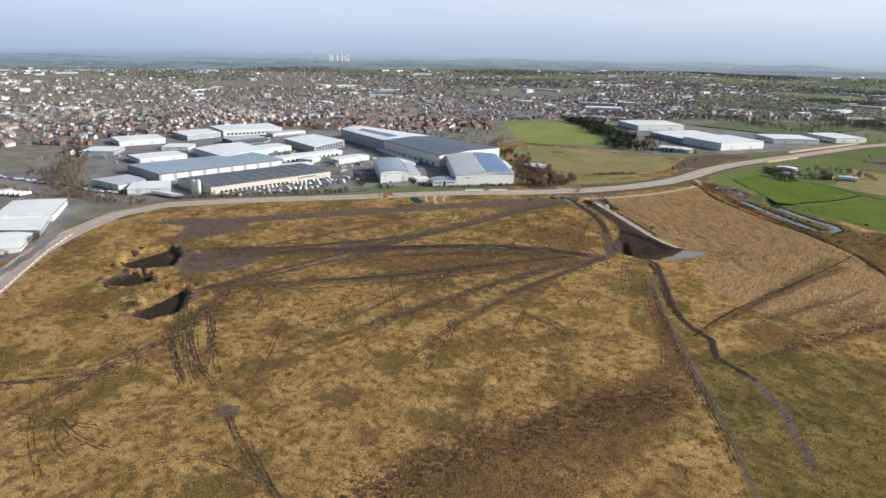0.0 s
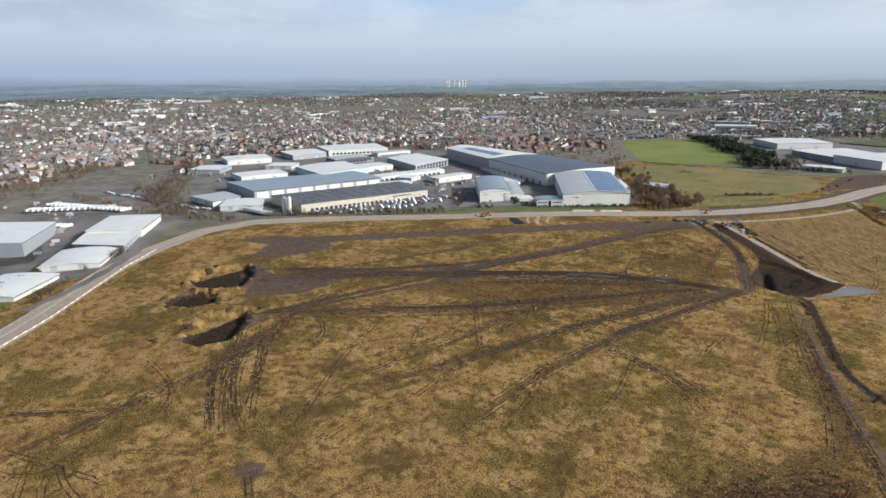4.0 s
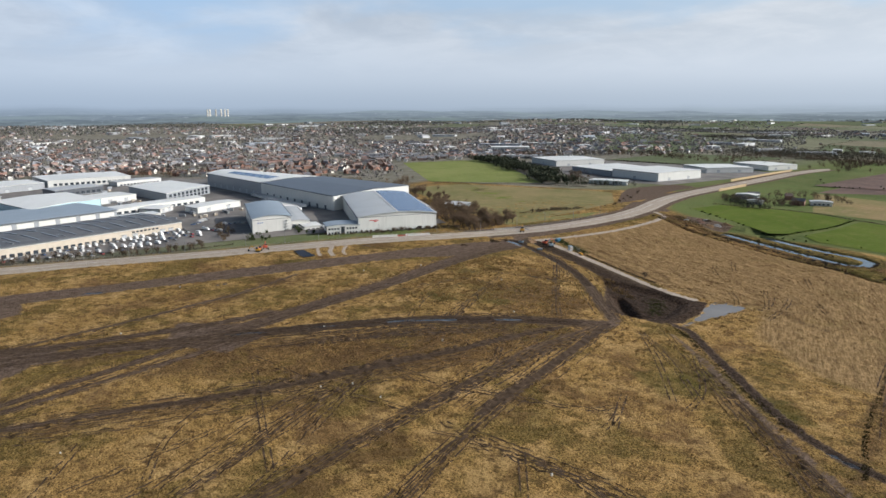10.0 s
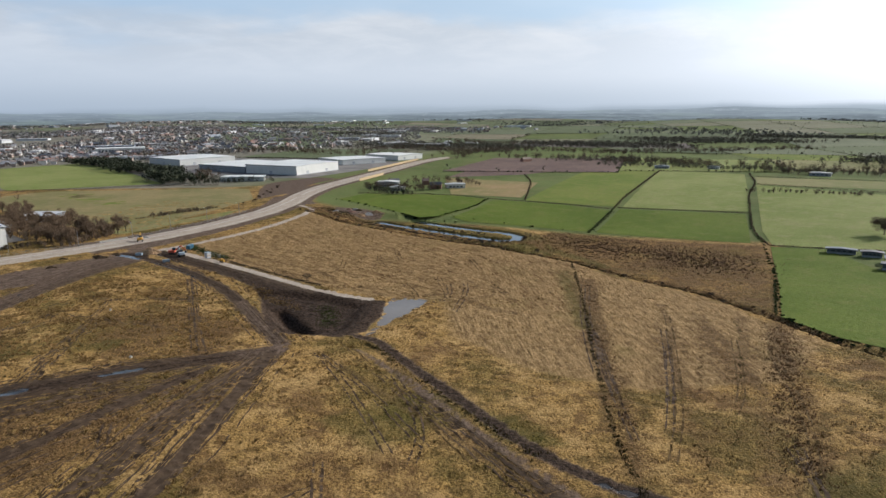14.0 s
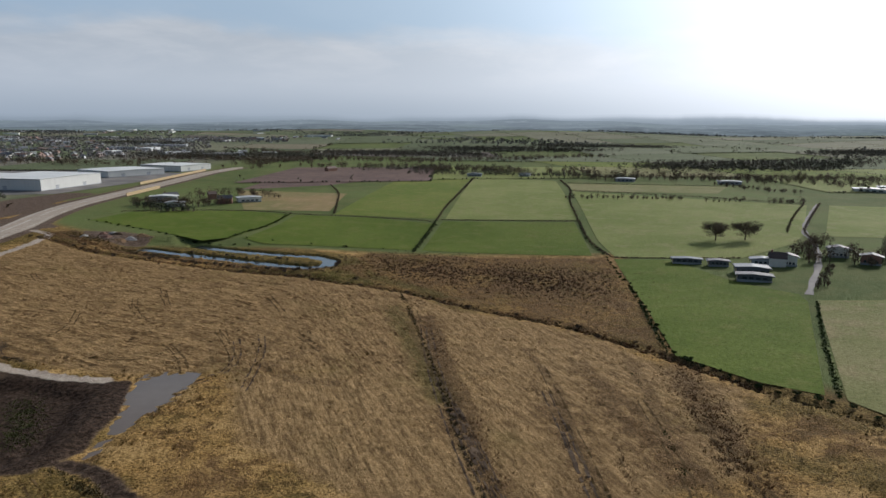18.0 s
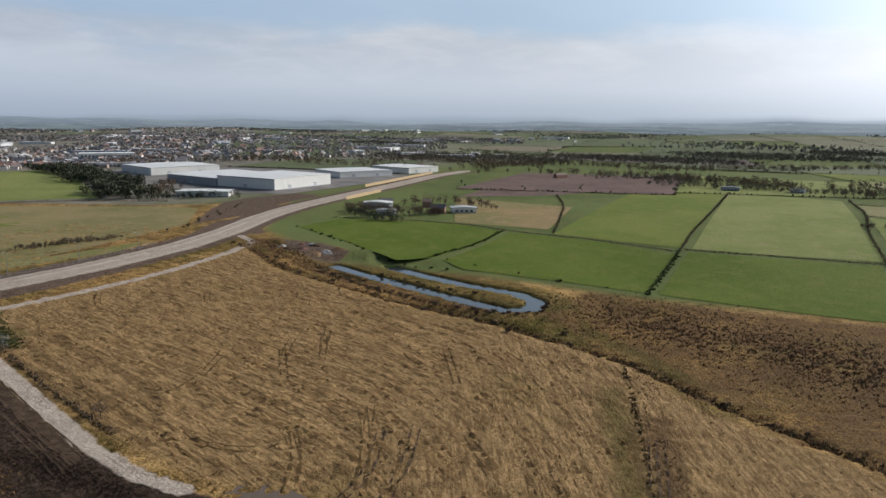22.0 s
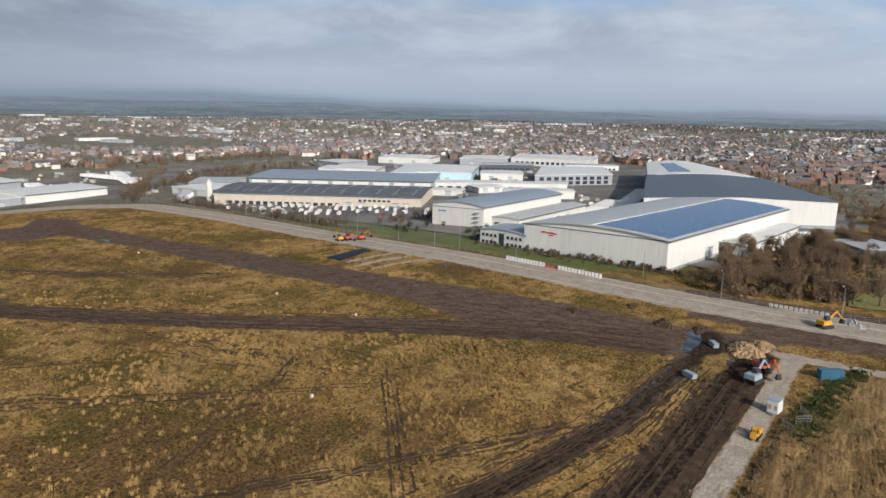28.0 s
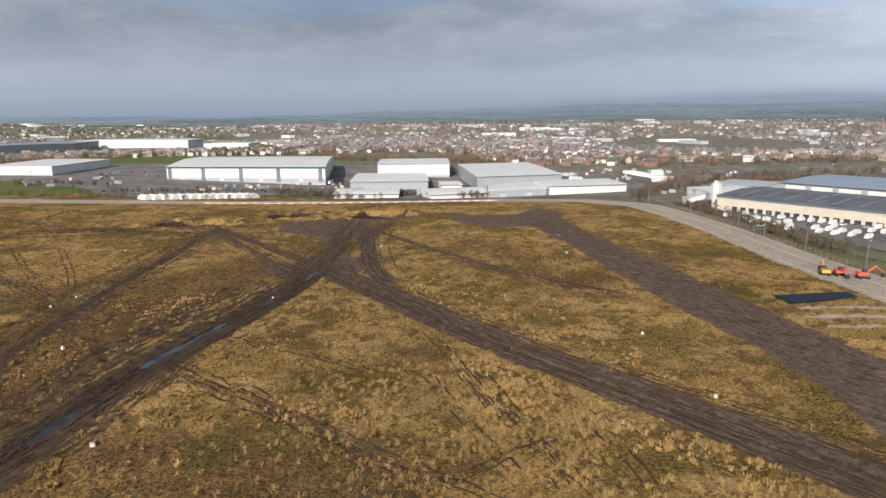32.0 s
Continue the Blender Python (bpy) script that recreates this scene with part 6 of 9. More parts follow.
# the large warehouse with the curved roof
wa, qa, za0, za1, ra = hall("warehouse", [(-361, 119), (-338, 181), (-463, 248), (-486, 186)], 3.5, 16.2, 4.2, WHITE_WALL, GREY_ROOF, "large white clad warehouse with a curved roof", True,
    doors=[(1, t, 4, 4.5, SHUTTER) for t in (0.3, 0.38, 0.46, 0.54, 0.62)] + [(0, 0.78, 3.2, 2.4, GLASS)], stripes=[(0, 12.4, 12.75, TRIM)], rooflights=0)
panels(ra, qa, za1, 4.2, True, 0.51, 0.985, 0.02, 0.985, 9, 20, 0.05)
part("ridge_walkway", (np.array([roof_at(qa, za1 + d_, 4.2, u_, t_, True) for d_ in (0.36, 0.62) for u_, t_ in ((0, 0.485), (1, 0.485), (1, 0.505), (0, 0.505))]), quad_box([(0, 0)] * 4, 0, 1)[1]), BARRIER, ra, "pale walkway along the ridge")
gl_ = math.hypot(qa[1][0] - qa[0][0], qa[1][1] - qa[0][1])
for s0, s1, a0, a1 in ((9, 11, 9.6, 10.3), (11.3, 12.8, 9.5, 10.1), (13, 15.2, 9.4, 10.2), (15.4, 16.6, 9.3, 9.9), (12.6, 15.0, 8.5, 9.0)):
    part("sign_bar", wall_piece(qa[0], qa[1], s0, s1, za0 + a0, za0 + a1, 0.2), RED_PAINT, wa, "red sign lettering as plain bars")
# loading annex along its flank
hall("loading_annex", [(-383, 206), (-377, 216), (-447, 251), (-453, 241)], 3.5, 9.5, 0.8, WHITE_WALL, WHITE_ROOF, "low white loading annex against the warehouse", doors=[(1, t, 4, 4, SHUTTER) for t in (0.12, 0.28, 0.44, 0.6, 0.76)])
# office block
do, qd, zd0, zd1, rd = hall("office_block", [(-371, 96), (-361, 119), (-379, 127), (-388, 104)], 3.2, 10.6, 1.6, WHITE_WALL, BLUEGREY_ROOF, "two-storey white office block with small windows", True,
    windows=[(0, 0.03, 0.40, 4, 1.2, 2.5), (0, 0.60, 0.97, 4, 1.2, 2.5), (0, 0.03, 0.40, 4, 4.5, 5.8), (0, 0.60, 0.97, 4, 4.5, 5.8), (3, 0.1, 0.9, 4, 1.2, 2.5), (3, 0.1, 0.9, 4, 4.5, 5.8)], doors=[(0, 0.5, 2.8, 6.4, GLASS)], category="office")
# long warehouse behind
wb1, qb1, zb0, zb1, rb1 = hall("warehouse", [(-480, 172), (-500, 282), (-650, 264), (-640, 176)], 2.0, 17.0, 3.0, WHITE_WALL, SLATE_ROOF, "tall white warehouse with a dark blue roof", doors=[(3, t, 3.6, 4, DARK_WALL) for t in (0.1, 0.2, 0.3, 0.4, 0.5, 0.6, 0.7, 0.8, 0.9)], bays=0)
wb2, qb2, zc0, zc1, rb2 = hall("warehouse", [(-640, 176), (-650, 264), (-812, 226), (-792, 176)], 2.0, 16.6, 4.5, GREY_WALL, WHITE_ROOF, "long grey warehouse with a white roof", True, doors=[(3, t, 3.6, 4, SHUTTER) for t in (0.15, 0.27, 0.39, 0.51, 0.63, 0.75, 0.87)])
panels(rb2, qb2, zc1, 4.5, True, 0.2, 0.42, 0.1, 0.75, 3, 8)
# white block with curved roof
wc, qc, zc0_, zc1_, rc = hall("warehouse", [(-419, 57), (-413, 88), (-494, 121), (-500, 90)], 2.0, 15.0, 3.2, CREAM_WALL, BLUEGREY_ROOF, "pale cream warehouse with a curved grey roof", True, stripes=[(0, 11.5, 11.8, TRIM)], doors=[(1, t, 3.5, 4, SHUTTER) for t in (0.2, 0.4, 0.6, 0.8)])
for k in range(3):
    part("sign_bar", wall_piece(qc[0], qc[1], 4.0 + k * 1.7, 5.3 + k * 1.7, zc0_ + 9.0, zc0_ + 9.7, 0.2), BLUE_PAINT, wc, "blue sign lettering as plain bars")
for k in range(4):
    part("stair_landing", wall_piece(qc[0], qc[1], 26.5, 29.5, zc0_ + 2.5 + k * 2.4, zc0_ + 2.7 + k * 2.4, 1.8), GALV, wc, "steel stair landing")
hall("loading_annex", [(-421, 90), (-416, 107), (-491, 137), (-496, 120)], 2.0, 9.0, 1.6, CREAM_WALL, GREY_ROOF, "lower cream annex with a grey roof", doors=[(0, 0.25, 3, 4, DARK_WALL)] + [(1, t, 3.2, 3.6, SHUTTER) for t in (0.1, 0.25, 0.4, 0.55, 0.7)])
hall("canopy_shed", [(-402, 94), (-399, 108), (-416, 113), (-419, 99)], 2.2, 6.5, 0.6, WHITE_WALL, WHITE_ROOF, "low white gatehouse beside the warehouse", windows=[(0, 0.1, 0.9, 3, 1.0, 2.4)], category="shed")
# buff factory with the dark roof
we, qe, ze0, ze1, re_ = hall("factory", [(-490, 27), (-556, 15), (-526, -137), (-463, -117)], -0.6, 8.2, 2.2, BUFF_WALL, FELT_ROOF, "long buff brick factory with a dark roof", windows=[(3, 0.06, 0.62, 16, 0.9, 3.4), (3, 0.70, 0.86, 7, 5.2, 6.4)], doors=[(3, t, 4.2, 4.2, SHUTTER) for t in (0.66, 0.72, 0.88, 0.93)], stripes=[(3, 7.3, 8.7, CREAM_WALL)], category="factory", bays=0)
for k in range(4):
    u = 0.14 + 0.24 * k
    v = [roof_at(qe, ze1 + 0.4, 2.2, uu, tt, False) for uu, tt in ((u, 0.06), (u + 0.006, 0.06), (u + 0.006, 0.94), (u, 0.94))]
    part("roof_duct", (np.array(v + [(p[0], p[1], p[2] + 0.5) for p in v]), quad_box([(0, 0)] * 4, 0, 1)[1]), GALV, re_)
for k, (tx, ty, rad, top) in enumerate(((-472, -127, 2.2, 16), (-478, -131, 2.4, 15))):
    silo = tagged(new("silo"), "pale cylindrical silo at the factory end", "silo", group="silos at the factory")
    zs = hgt(tx, ty)
    part("drum", tube((tx, ty, zs - 1), (tx, ty, top - 2), rad, rad, 16), CREAM_WALL, silo)
    part("cap", tube((tx, ty, top - 2), (tx, ty, top), rad * 1.04, rad * 0.3, 16), GREY_ROOF, silo)
for k in range(11):
    u = 0.04 + 0.087 * k
    for t0, t1 in ((0.08, 0.45), (0.55, 0.92)):
        v = [roof_at(qe, ze1 + 0.34, 2.2, uu, tt, False) for uu, tt in ((u, t0), (u + 0.011, t0), (u + 0.011, t1), (u, t1))]
        part("rooflight", (np.array(v + [(p[0], p[1], p[2] + 0.35) for p in v]), quad_box([(0, 0)] * 4, 0, 1)[1]), SKIP_GREY_ROOF, re_, "grey glazed rooflight strip")
# other halls of the estate: corners, eaves, rise, wall, roof, label, curved
ESTATE_A = (
    ([(-796, -106), (-778, -72), (-812, -54), (-830, -88)], 5.0, 1.2, CREAM_WALL, WHITE_ROOF, "low cream unit among larger sheds", False, []),
    ([(-800, -2), (-816, 54), (-850, 46), (-836, -8)], 8.0, 1.5, DARK_WALL, GREY_ROOF, "dark fronted shed with a grey roof", False, [(0, 0.05, 0.95, 8, 1.5, 4.5)]),
    ([(-560, 0), (-566, 36), (-584, 34), (-578, -4)], 4.5, 1.4, WHITE_WALL, WHITE_ROOF, "small white unit in the works yard", False, []),
    ([(-590, 44), (-606, 62), (-624, 50), (-608, 30)], 5.0, 1.4, CREAM_WALL, WHITE_ROOF, "small cream unit in the works yard", False, []),
    ([(-865, 84), (-880, 146), (-902, 140), (-888, 80)], 6.0, 1.2, WHITE_WALL, GREY_ROOF, "long low white unit at the estate edge", False, [(0, 0.05, 0.95, 12, 1.0, 3.0)]),
    ([(-700, -90), (-690, -150), (-730, -158), (-742, -96)], 7.0, 1.6, WHITE_WALL, WHITE_ROOF, "white shed behind the panelled shed", False, []),
    ([(-780, -170), (-800, -210), (-840, -190), (-822, -150)], 6.0, 1.4, GREY_WALL, WHITE_ROOF, "grey unit at the back of the estate", False, []),
)
ESTATE_B = (
    ([(-700, 20), (-712, 60), (-748, 52), (-738, 12)], 7.0, 1.4, WHITE_WALL, WHITE_ROOF, "white unit with a pale roof", False, []),
    ([(-430, 262), (-405, 271), (-412, 292), (-437, 283)], 5.0, 0.8, GREY_WALL, GREY_ROOF, "low grey roofed store among bare trees", False, []),
    ([(-305, -372), (-290, -334), (-336, -314), (-351, -350)], 4.2, 2.5, CREAM_WALL, WHITE_ROOF, "low sheeted pale shed behind bare trees", True, []),
    ([(-410, -400), (-400, -372), (-418, -366), (-428, -394)], 5.0, 1.5, WHITE_WALL, WHITE_ROOF, "small white store between larger sheds", False, []),
    ([(-592, 5), (-668, -12), (-640, -172), (-560, -150)], 9.0, 3.0, GREY_WALL, BLUEGREY_ROOF, "long grey shed with white front panels", False, []),
    ([(-645, -55), (-682, 15), (-768, 2), (-740, -72)], 9.0, 5.0, BLUE_WALL, WHITE_ROOF, "pale blue gabled shed with a white roof", False, []),
    ([(-863, -152), (-868, -86), (-925, -88), (-920, -156)], 8.0, 3.0, WHITE_WALL, WHITE_ROOF, "white industrial shed on the estate", False, []),
    ([(-885, -50), (-905, 8), (-965, 0), (-948, -60)], 8.0, 3.0, GREY_WALL, WHITE_ROOF, "grey industrial shed with a white roof", False, []),
)
ESTATE_C = (
    ([(-905, 12), (-900, 112), (-982, 116), (-988, 10)], 10.0, 3.0, WHITE_WALL, WHITE_ROOF, "long white shed at the back of the estate", False, [(0, 0.05, 0.95, 14, 3.0, 6.0)]),
    ([(-668, 78), (-713, 145), (-800, 130), (-770, 70)], 10.0, 2.5, GREY_WALL, WHITE_ROOF, "grey glazed works building with a white roof", False, [(0, 0.04, 0.96, 10, 1.5, 4.5), (0, 0.04, 0.96, 10, 5.5, 8.5)]),
    ([(-604, -19), (-642, 110), (-664, 108), (-630, -22)], 5.5, 1.5, WHITE_WALL, WHITE_ROOF, "row of low white units", False, [(0, 0.05, 0.95, 16, 0.8, 3.0)]),
    ([(-563, 70), (-580, 122), (-600, 118), (-584, 66)], 6.0, 2.0, WHITE_WALL, WHITE_ROOF, "low white unit with a rounded roof", True, []),
    ([(-500, -150), (-512, -190), (-550, -180), (-540, -142)], 5.5, 1.5, WHITE_WALL, WHITE_ROOF, "low white unit beside the factory", False, []),
    ([(-540, -195), (-585, -215), (-600, -178), (-560, -165)], 6.0, 1.6, WHITE_WALL, GREY_ROOF, "low white unit with a grey roof", False, []),
)
ESTATE_D = (
    ([(-394, -274), (-441, -265), (-459, -306), (-416, -313)], 6.5, 1.6, GREY_WALL, WHITE_ROOF, "grey-walled shed with a pale roof", False, []),
    ([(-456, -307), (-442, -262), (-504, -246), (-518, -291)], 7.5, 1.8, WHITE_WALL, WHITE_ROOF, "long low white shed beside the estate road", False, []),
    ([(-358, -330), (-353, -289), (-400, -278), (-407, -320)], 4.5, 3.5, CREAM_WALL, WHITE_ROOF, "low pale shed behind bare trees", True, []),
    ([(-360, -490), (-327, -410), (-392, -383), (-424, -462)], 8.0, 1.6, GREY_WALL, WHITE_ROOF, "grey shed with a white roof", False, []),
    ([(-420, -580), (-388, -507), (-458, -475), (-490, -548)], 13.5, 2.0, CREAM_WALL, WHITE_ROOF, "tall cream works building with a white roof", False, []),
    ([(-478, -495), (-425, -350), (-505, -336), (-558, -480)], 12.5, 2.0, GREY_WALL, WHITE_ROOF, "large grey shed with a broad white roof", False, []),
    ([(-10, -640), (-77, -602), (-128, -700), (-60, -740)], 9.0, 2.0, WHITE_WALL, WHITE_ROOF, "long white shed at the estate edge", False, []),
    ([(60, -1050), (-70, -1100), (-102, -1200), (30, -1185)], 14.0, 3.0, DARK_WALL, BLUEGREY_ROOF, "far dark warehouse with a blue-grey roof", False, []),
)
ESTATE_E = (
    ([(-60, -1235), (-250, -1150), (-285, -1225), (-95, -1305)], 14.0, 3.0, WHITE_WALL, WHITE_ROOF, "far long white warehouse", False, []),
    ([(-270, -1080), (-340, -1040), (-370, -1100), (-300, -1140)], 9.0, 2.0, WHITE_WALL, WHITE_ROOF, "far white industrial unit", False, []),
    ([(-650, 725), (-614, 812), (-690, 848), (-735, 760)], 10.0, 2.5, WHITE_WALL, WHITE_ROOF, "white warehouse beyond the meadow", False, []),
    ([(-408, 642), (-392, 728), (-470, 745), (-490, 655)], 12.0, 2.0, WHITE_WALL, WHITE_ROOF, "broad white warehouse beside the new road", False, []),
    ([(-492, 655), (-472, 747), (-560, 772), (-582, 680)], 8.5, 2.0, GREY_WALL, WHITE_ROOF, "grey warehouse with a white roof", False, []),
    ([(-420, 800), (-376, 860), (-430, 892), (-476, 832)], 8.0, 2.0, WHITE_WALL, WHITE_ROOF, "white unit beside the new road", False, []),
    ([(-372, 905), (-350, 960), (-420, 985), (-440, 930)], 8.0, 2.0, WHITE_WALL, WHITE_ROOF, "white unit beside the new road", False, []),
    ([(-462, 560), (-415, 577), (-424, 596), (-470, 580)], 5.0, 1.2, WHITE_WALL, WHITE_ROOF, "low white unit among trees", False, []),
)
ESTATE_F = (
    ([(-985, 910), (-926, 972), (-952, 998), (-1012, 936)], 11.0, 0.6, WHITE_WALL, WHITE_ROOF, "white school building with window bands", False, [(0, 0.03, 0.97, 14, 1.5, 4.0), (0, 0.03, 0.97, 14, 5.5, 8.0)]),
    ([(-860, 790), (-790, 838), (-806, 860), (-876, 812)], 6.0, 0.6, CREAM_WALL, GREY_ROOF, "low school wing with window bands", False, [(0, 0.03, 0.97, 14, 1.2, 3.6)]),
)
ESTATE = ESTATE_A + ESTATE_B + ESTATE_C + ESTATE_D + ESTATE_E + ESTATE_F
for corners, eave, rise, wl, rf, lab, curved, wins in ESTATE:
    if "front panels" in lab:
        hall("industrial_shed", corners, None, eave, rise * 0.45, wl, rf, lab, doors=[(3, 0.06 + 0.11 * k, 13.5, 7.6, WHITE_WALL) for k in range(9)])
        continue
    hall("industrial_shed", corners, None, eave, rise * (0.7 if curved else 0.45), wl, rf, lab, curved, windows=wins, rooflights=0, doors=[(0, 0.25, 4.5, 4.2, SHUTTER), (0, 0.7, 4.5, 4.2, SHUTTER), (3, 0.5, 4.5, 4.2, SHUTTER)] if not wins else [])
# distribution shed with panelled white front and green trim
hall("distribution_shed", [(-226, -680), (-180, -533), (-315, -450), (-367, -605)], -5.0, 9.0, 4.0, WHITE_WALL, WHITE_ROOF, "huge white distribution shed with green trim", trim=GREEN_TRIM, stripes=[(1, 12.2, 13.9, GREEN_TRIM), (1, 0.3, 3.2, GREY_WALL), (0, 12.2, 13.9, GREEN_TRIM)], doors=[(1, t, 4.0, 12.0, TRIM) for t in (0.02, 0.235, 0.475, 0.71, 0.97)] + [(1, t, 4, 4, SHUTTER) for t in (0.1, 0.35, 0.6, 0.85)], rooflights=0)
# pale covered stacks along its boundary
tr_ = np.random.default_rng(6)
tun = None
for k in range(13):
    px, py = lerp2((-156, -372), (-232, -364), k / 12)
    if tun is None:
        tun = tagged(new("polytunnel"), "pale rounded sheeted store on the yard", "polytunnel", group="sheeted stores")
        t = np.linspace(0, math.pi, 9)
        prof = np.c_[3.4 * np.cos(t), 3.6 * np.sin(t)]
        v = np.concatenate([np.c_[prof[:, 0], np.full(9, d), prof[:, 1]] for d in (-6, 6)])
        part("cover", (v, np.array([(i + 1, i, i + 9, i + 10) for i in range(8)])), WHITE_ROOF, tun)
        part("front", (v[:9], np.array([[8, 7, 6, 5, 4, 3, 2, 1, 0]])), CREAM_WALL, tun)
        part("back", (v[9:], np.array([[0, 1, 2, 3, 4, 5, 6, 7, 8]])), CREAM_WALL, tun)
        tun.matrix_world = at(px, py, 0.42)
    else:
        copy_thing(tun, at(px, py, 0.42 + tr_.normal(0, 0.02)))

# ---- town ----
BLOCKED = ([(-345, 205), (-372, 90), (-420, 0), (-480, -160), (-560, -225), (-960, -180), (-1020, 130), (-820, 300), (-560, 345)], [(-620, 300), (-680, 420), (-920, 580), (-860, 760), (-700, 880), (-480, 930), (-300, 1000), (-280, 500), (-330, 300)],
           [(-380, -240), (-560, -225), (-720, -330), (-640, -500), (-580, -500), (-580, -780), (-60, -900), (40, -640), (0, -400), (-290, -330)], [(-600, -345), (-900, -190), (-950, -330), (-760, -430)], [(90, -1030), (-400, -1000), (-400, -1330), (90, -1330)])


def free_of(x, y):
    bad = np.zeros(np.shape(x), bool)
    for poly in BLOCKED:
        bad |= inside(x, y, poly)
    return ~bad & (path_distance(x, y, HAUL) > 40)


def town_density(x, y):
    r = np.hypot(x + 130, y - 60)
    yaw = np.degrees(np.arctan2(-(x + 130), y - 60)) % 360
    near = np.interp(yaw, [0, 30, 45, 60, 100, 130, 150, 190, 210], [1400, 1150, 900, 640, 600, 640, 700, 900, 1600])
    d = sstep(near - 30, near + 120, r) * (0.25 + 0.75 * sstep(1900, 950, r)) * (0.35 + 0.65 * sstep(2900, 2100, r)) * sstep(4200, 3300, r) * sstep(np.where(r > 2000, 4, 12), 34, yaw) * sstep(222, 196, yaw)
    patch = np.sin(x / 190 + 1) * np.sin(y / 230 + 2) + 0.7 * np.sin((x - y) / 330)
    return d * sstep(-1.05, -0.35, patch) * free_of(x, y)


def house_mesh(wide, deep, eave, ridge):
    """Walls with gables, and a roof with thickness and overhang: two pairs of arrays."""
    a, b = wide / 2, deep / 2
    wv = [(-a, -b, -1), (a, -b, -1), (a, b, -1), (-a, b, -1), (-a, -b, eave), (a, -b, eave), (a, b, eave), (-a, b, eave), (-a, 0, ridge - 0.1), (a, 0, ridge - 0.1)]
    wf = [(0, 1, 5, 4), (2, 3, 7, 6), (1, 2, 6, 5), (3, 0, 4, 7), (5, 6, 9, 9), (7, 4, 8, 8)]
    o, t = 0.4, 0.2
    rv = []
    for x in (-a - o, a + o):
        for yy, z in ((-b - o, eave - 0.25), (0, ridge), (b + o, eave - 0.25)):
            rv += [(x, yy, z), (x, yy, z + t)]
    rf = [(1, 7, 9, 3), (3, 9, 11, 5), (0, 2, 8, 6), (2, 4, 10, 8), (0, 6, 7, 1), (4, 5, 11, 10), (0, 1, 3, 2), (2, 3, 5, 4), (6, 8, 9, 7), (8, 10, 11, 9)]
    return (np.array(wv, float), wf), (np.array(rv, float), np.array(rf))


def from_lists(name, vf, material):
    me = bpy.data.meshes.new(name)
    me.from_pydata([tuple(p) for p in vf[0]], [], [tuple(dict.fromkeys(f)) for f in vf[1]])
    me.materials.append(material)
    return me


HOUSE_KINDS = []
for wide, deep, eave, ridge, wl, rf, lab in ((7.0, 6.5, 4.8, 7.2, BRICK, TILE, "red brick house with a brown tiled roof"), (12, 6.5, 4.8, 7.2, BRICK, SLATE, "pair of brick houses with a slate roof"), (19, 6.5, 4.8, 7.0, BRICK, TILE, "brick terrace with a brown tiled roof"), (8.5, 7.0, 4.8, 7.6, RENDER, TILE, "pale rendered house with a tiled roof"), (12, 7.0, 4.8, 7.4, RENDER, SLATE, "pair of pale rendered houses")):
    (wv, wf), (rv, rf_) = house_mesh(wide, deep, eave, ridge)
    root = tagged(new("house"), lab, "house", group="houses of the town")
    part("wall", from_lists("wall", (wv, wf), wl), wl, root)
    part("roof", from_lists("roof", (rv, rf_), rf), rf, root)
    for k in range(max(1, int(wide / 8))):
        cx = -wide / 2 + 1.2 + k * 7.5
        part("chimney", quad_box([(cx - 0.4, -0.5), (cx + 0.4, -0.5), (cx + 0.4, 0.5), (cx - 0.4, 0.5)], ridge - 1, ridge + 1.3), BRICK, root)
    HOUSE_KINDS.append((root, wide))

# streets of houses on a turned grid, district by district
tr = np.random.default_rng(21)
plots = []
for dx in np.arange(-4420, 1400, 260):
    for dy in np.arange(-4160, 4160, 260):
        if town_density(np.array([dx + 130.0]), np.array([dy + 130.0]))[0] < 0.02 and town_density(np.array([float(dx)]), np.array([float(dy)]))[0] < 0.02:
            continue
        turn = tr.uniform(0, math.pi)
        c, s = math.cos(turn), math.sin(turn)
        bend = tr.uniform(-0.0012, 0.0012)
        for row in np.arange(-130, 131, 26):
            u = -150.0
            while u < 150:
                u += tr.choice([13, 16, 20, 30])
                vv = row + bend * u * u + tr.normal(0, 1.2) + (7 if tr.random() < 0.5 else -7) * 0.5
                if abs(u) > 130 or abs(vv) > 132 or tr.random() < 0.10:
                    continue
                plots.append((dx + 130 + c * u - s * vv, dy + 130 + s * u + c * vv, turn + tr.choice([0, 0, 0, math.pi / 2]) + 2 * bend * u))
plots = np.array(plots)
keep = (np.hypot(plots[:, 0] + 130, plots[:, 1] - 60) < 4200) & (tr.random(len(plots)) < town_density(plots[:, 0], plots[:, 1]) * 0.92)
plots = plots[keep]
order = np.argsort(np.hypot(plots[:, 0] + 300, plots[:, 1] - 150))
plots = plots[order]
near_n = 170
for k in range(min(near_n, len(plots))):
    px, py, tn = plots[k]
    root, wide = HOUSE_KINDS[int(tr.choice(5, p=[0.3, 0.26, 0.16, 0.16, 0.12]))]
    copy_thing(root, at(px, py, tn))
for k, (root, wide) in enumerate(HOUSE_KINDS):
    px, py = ((-218, 590), (-196, 560), (-168, 930), (182, 341), (-250, 575))[k]
    root.matrix_world = at(px, py, (0.5, 0.2, 1.0, -0.35, 0.7)[k])
far_walls, far_roofs, far_pale, hazed_slate = [], [], [], []
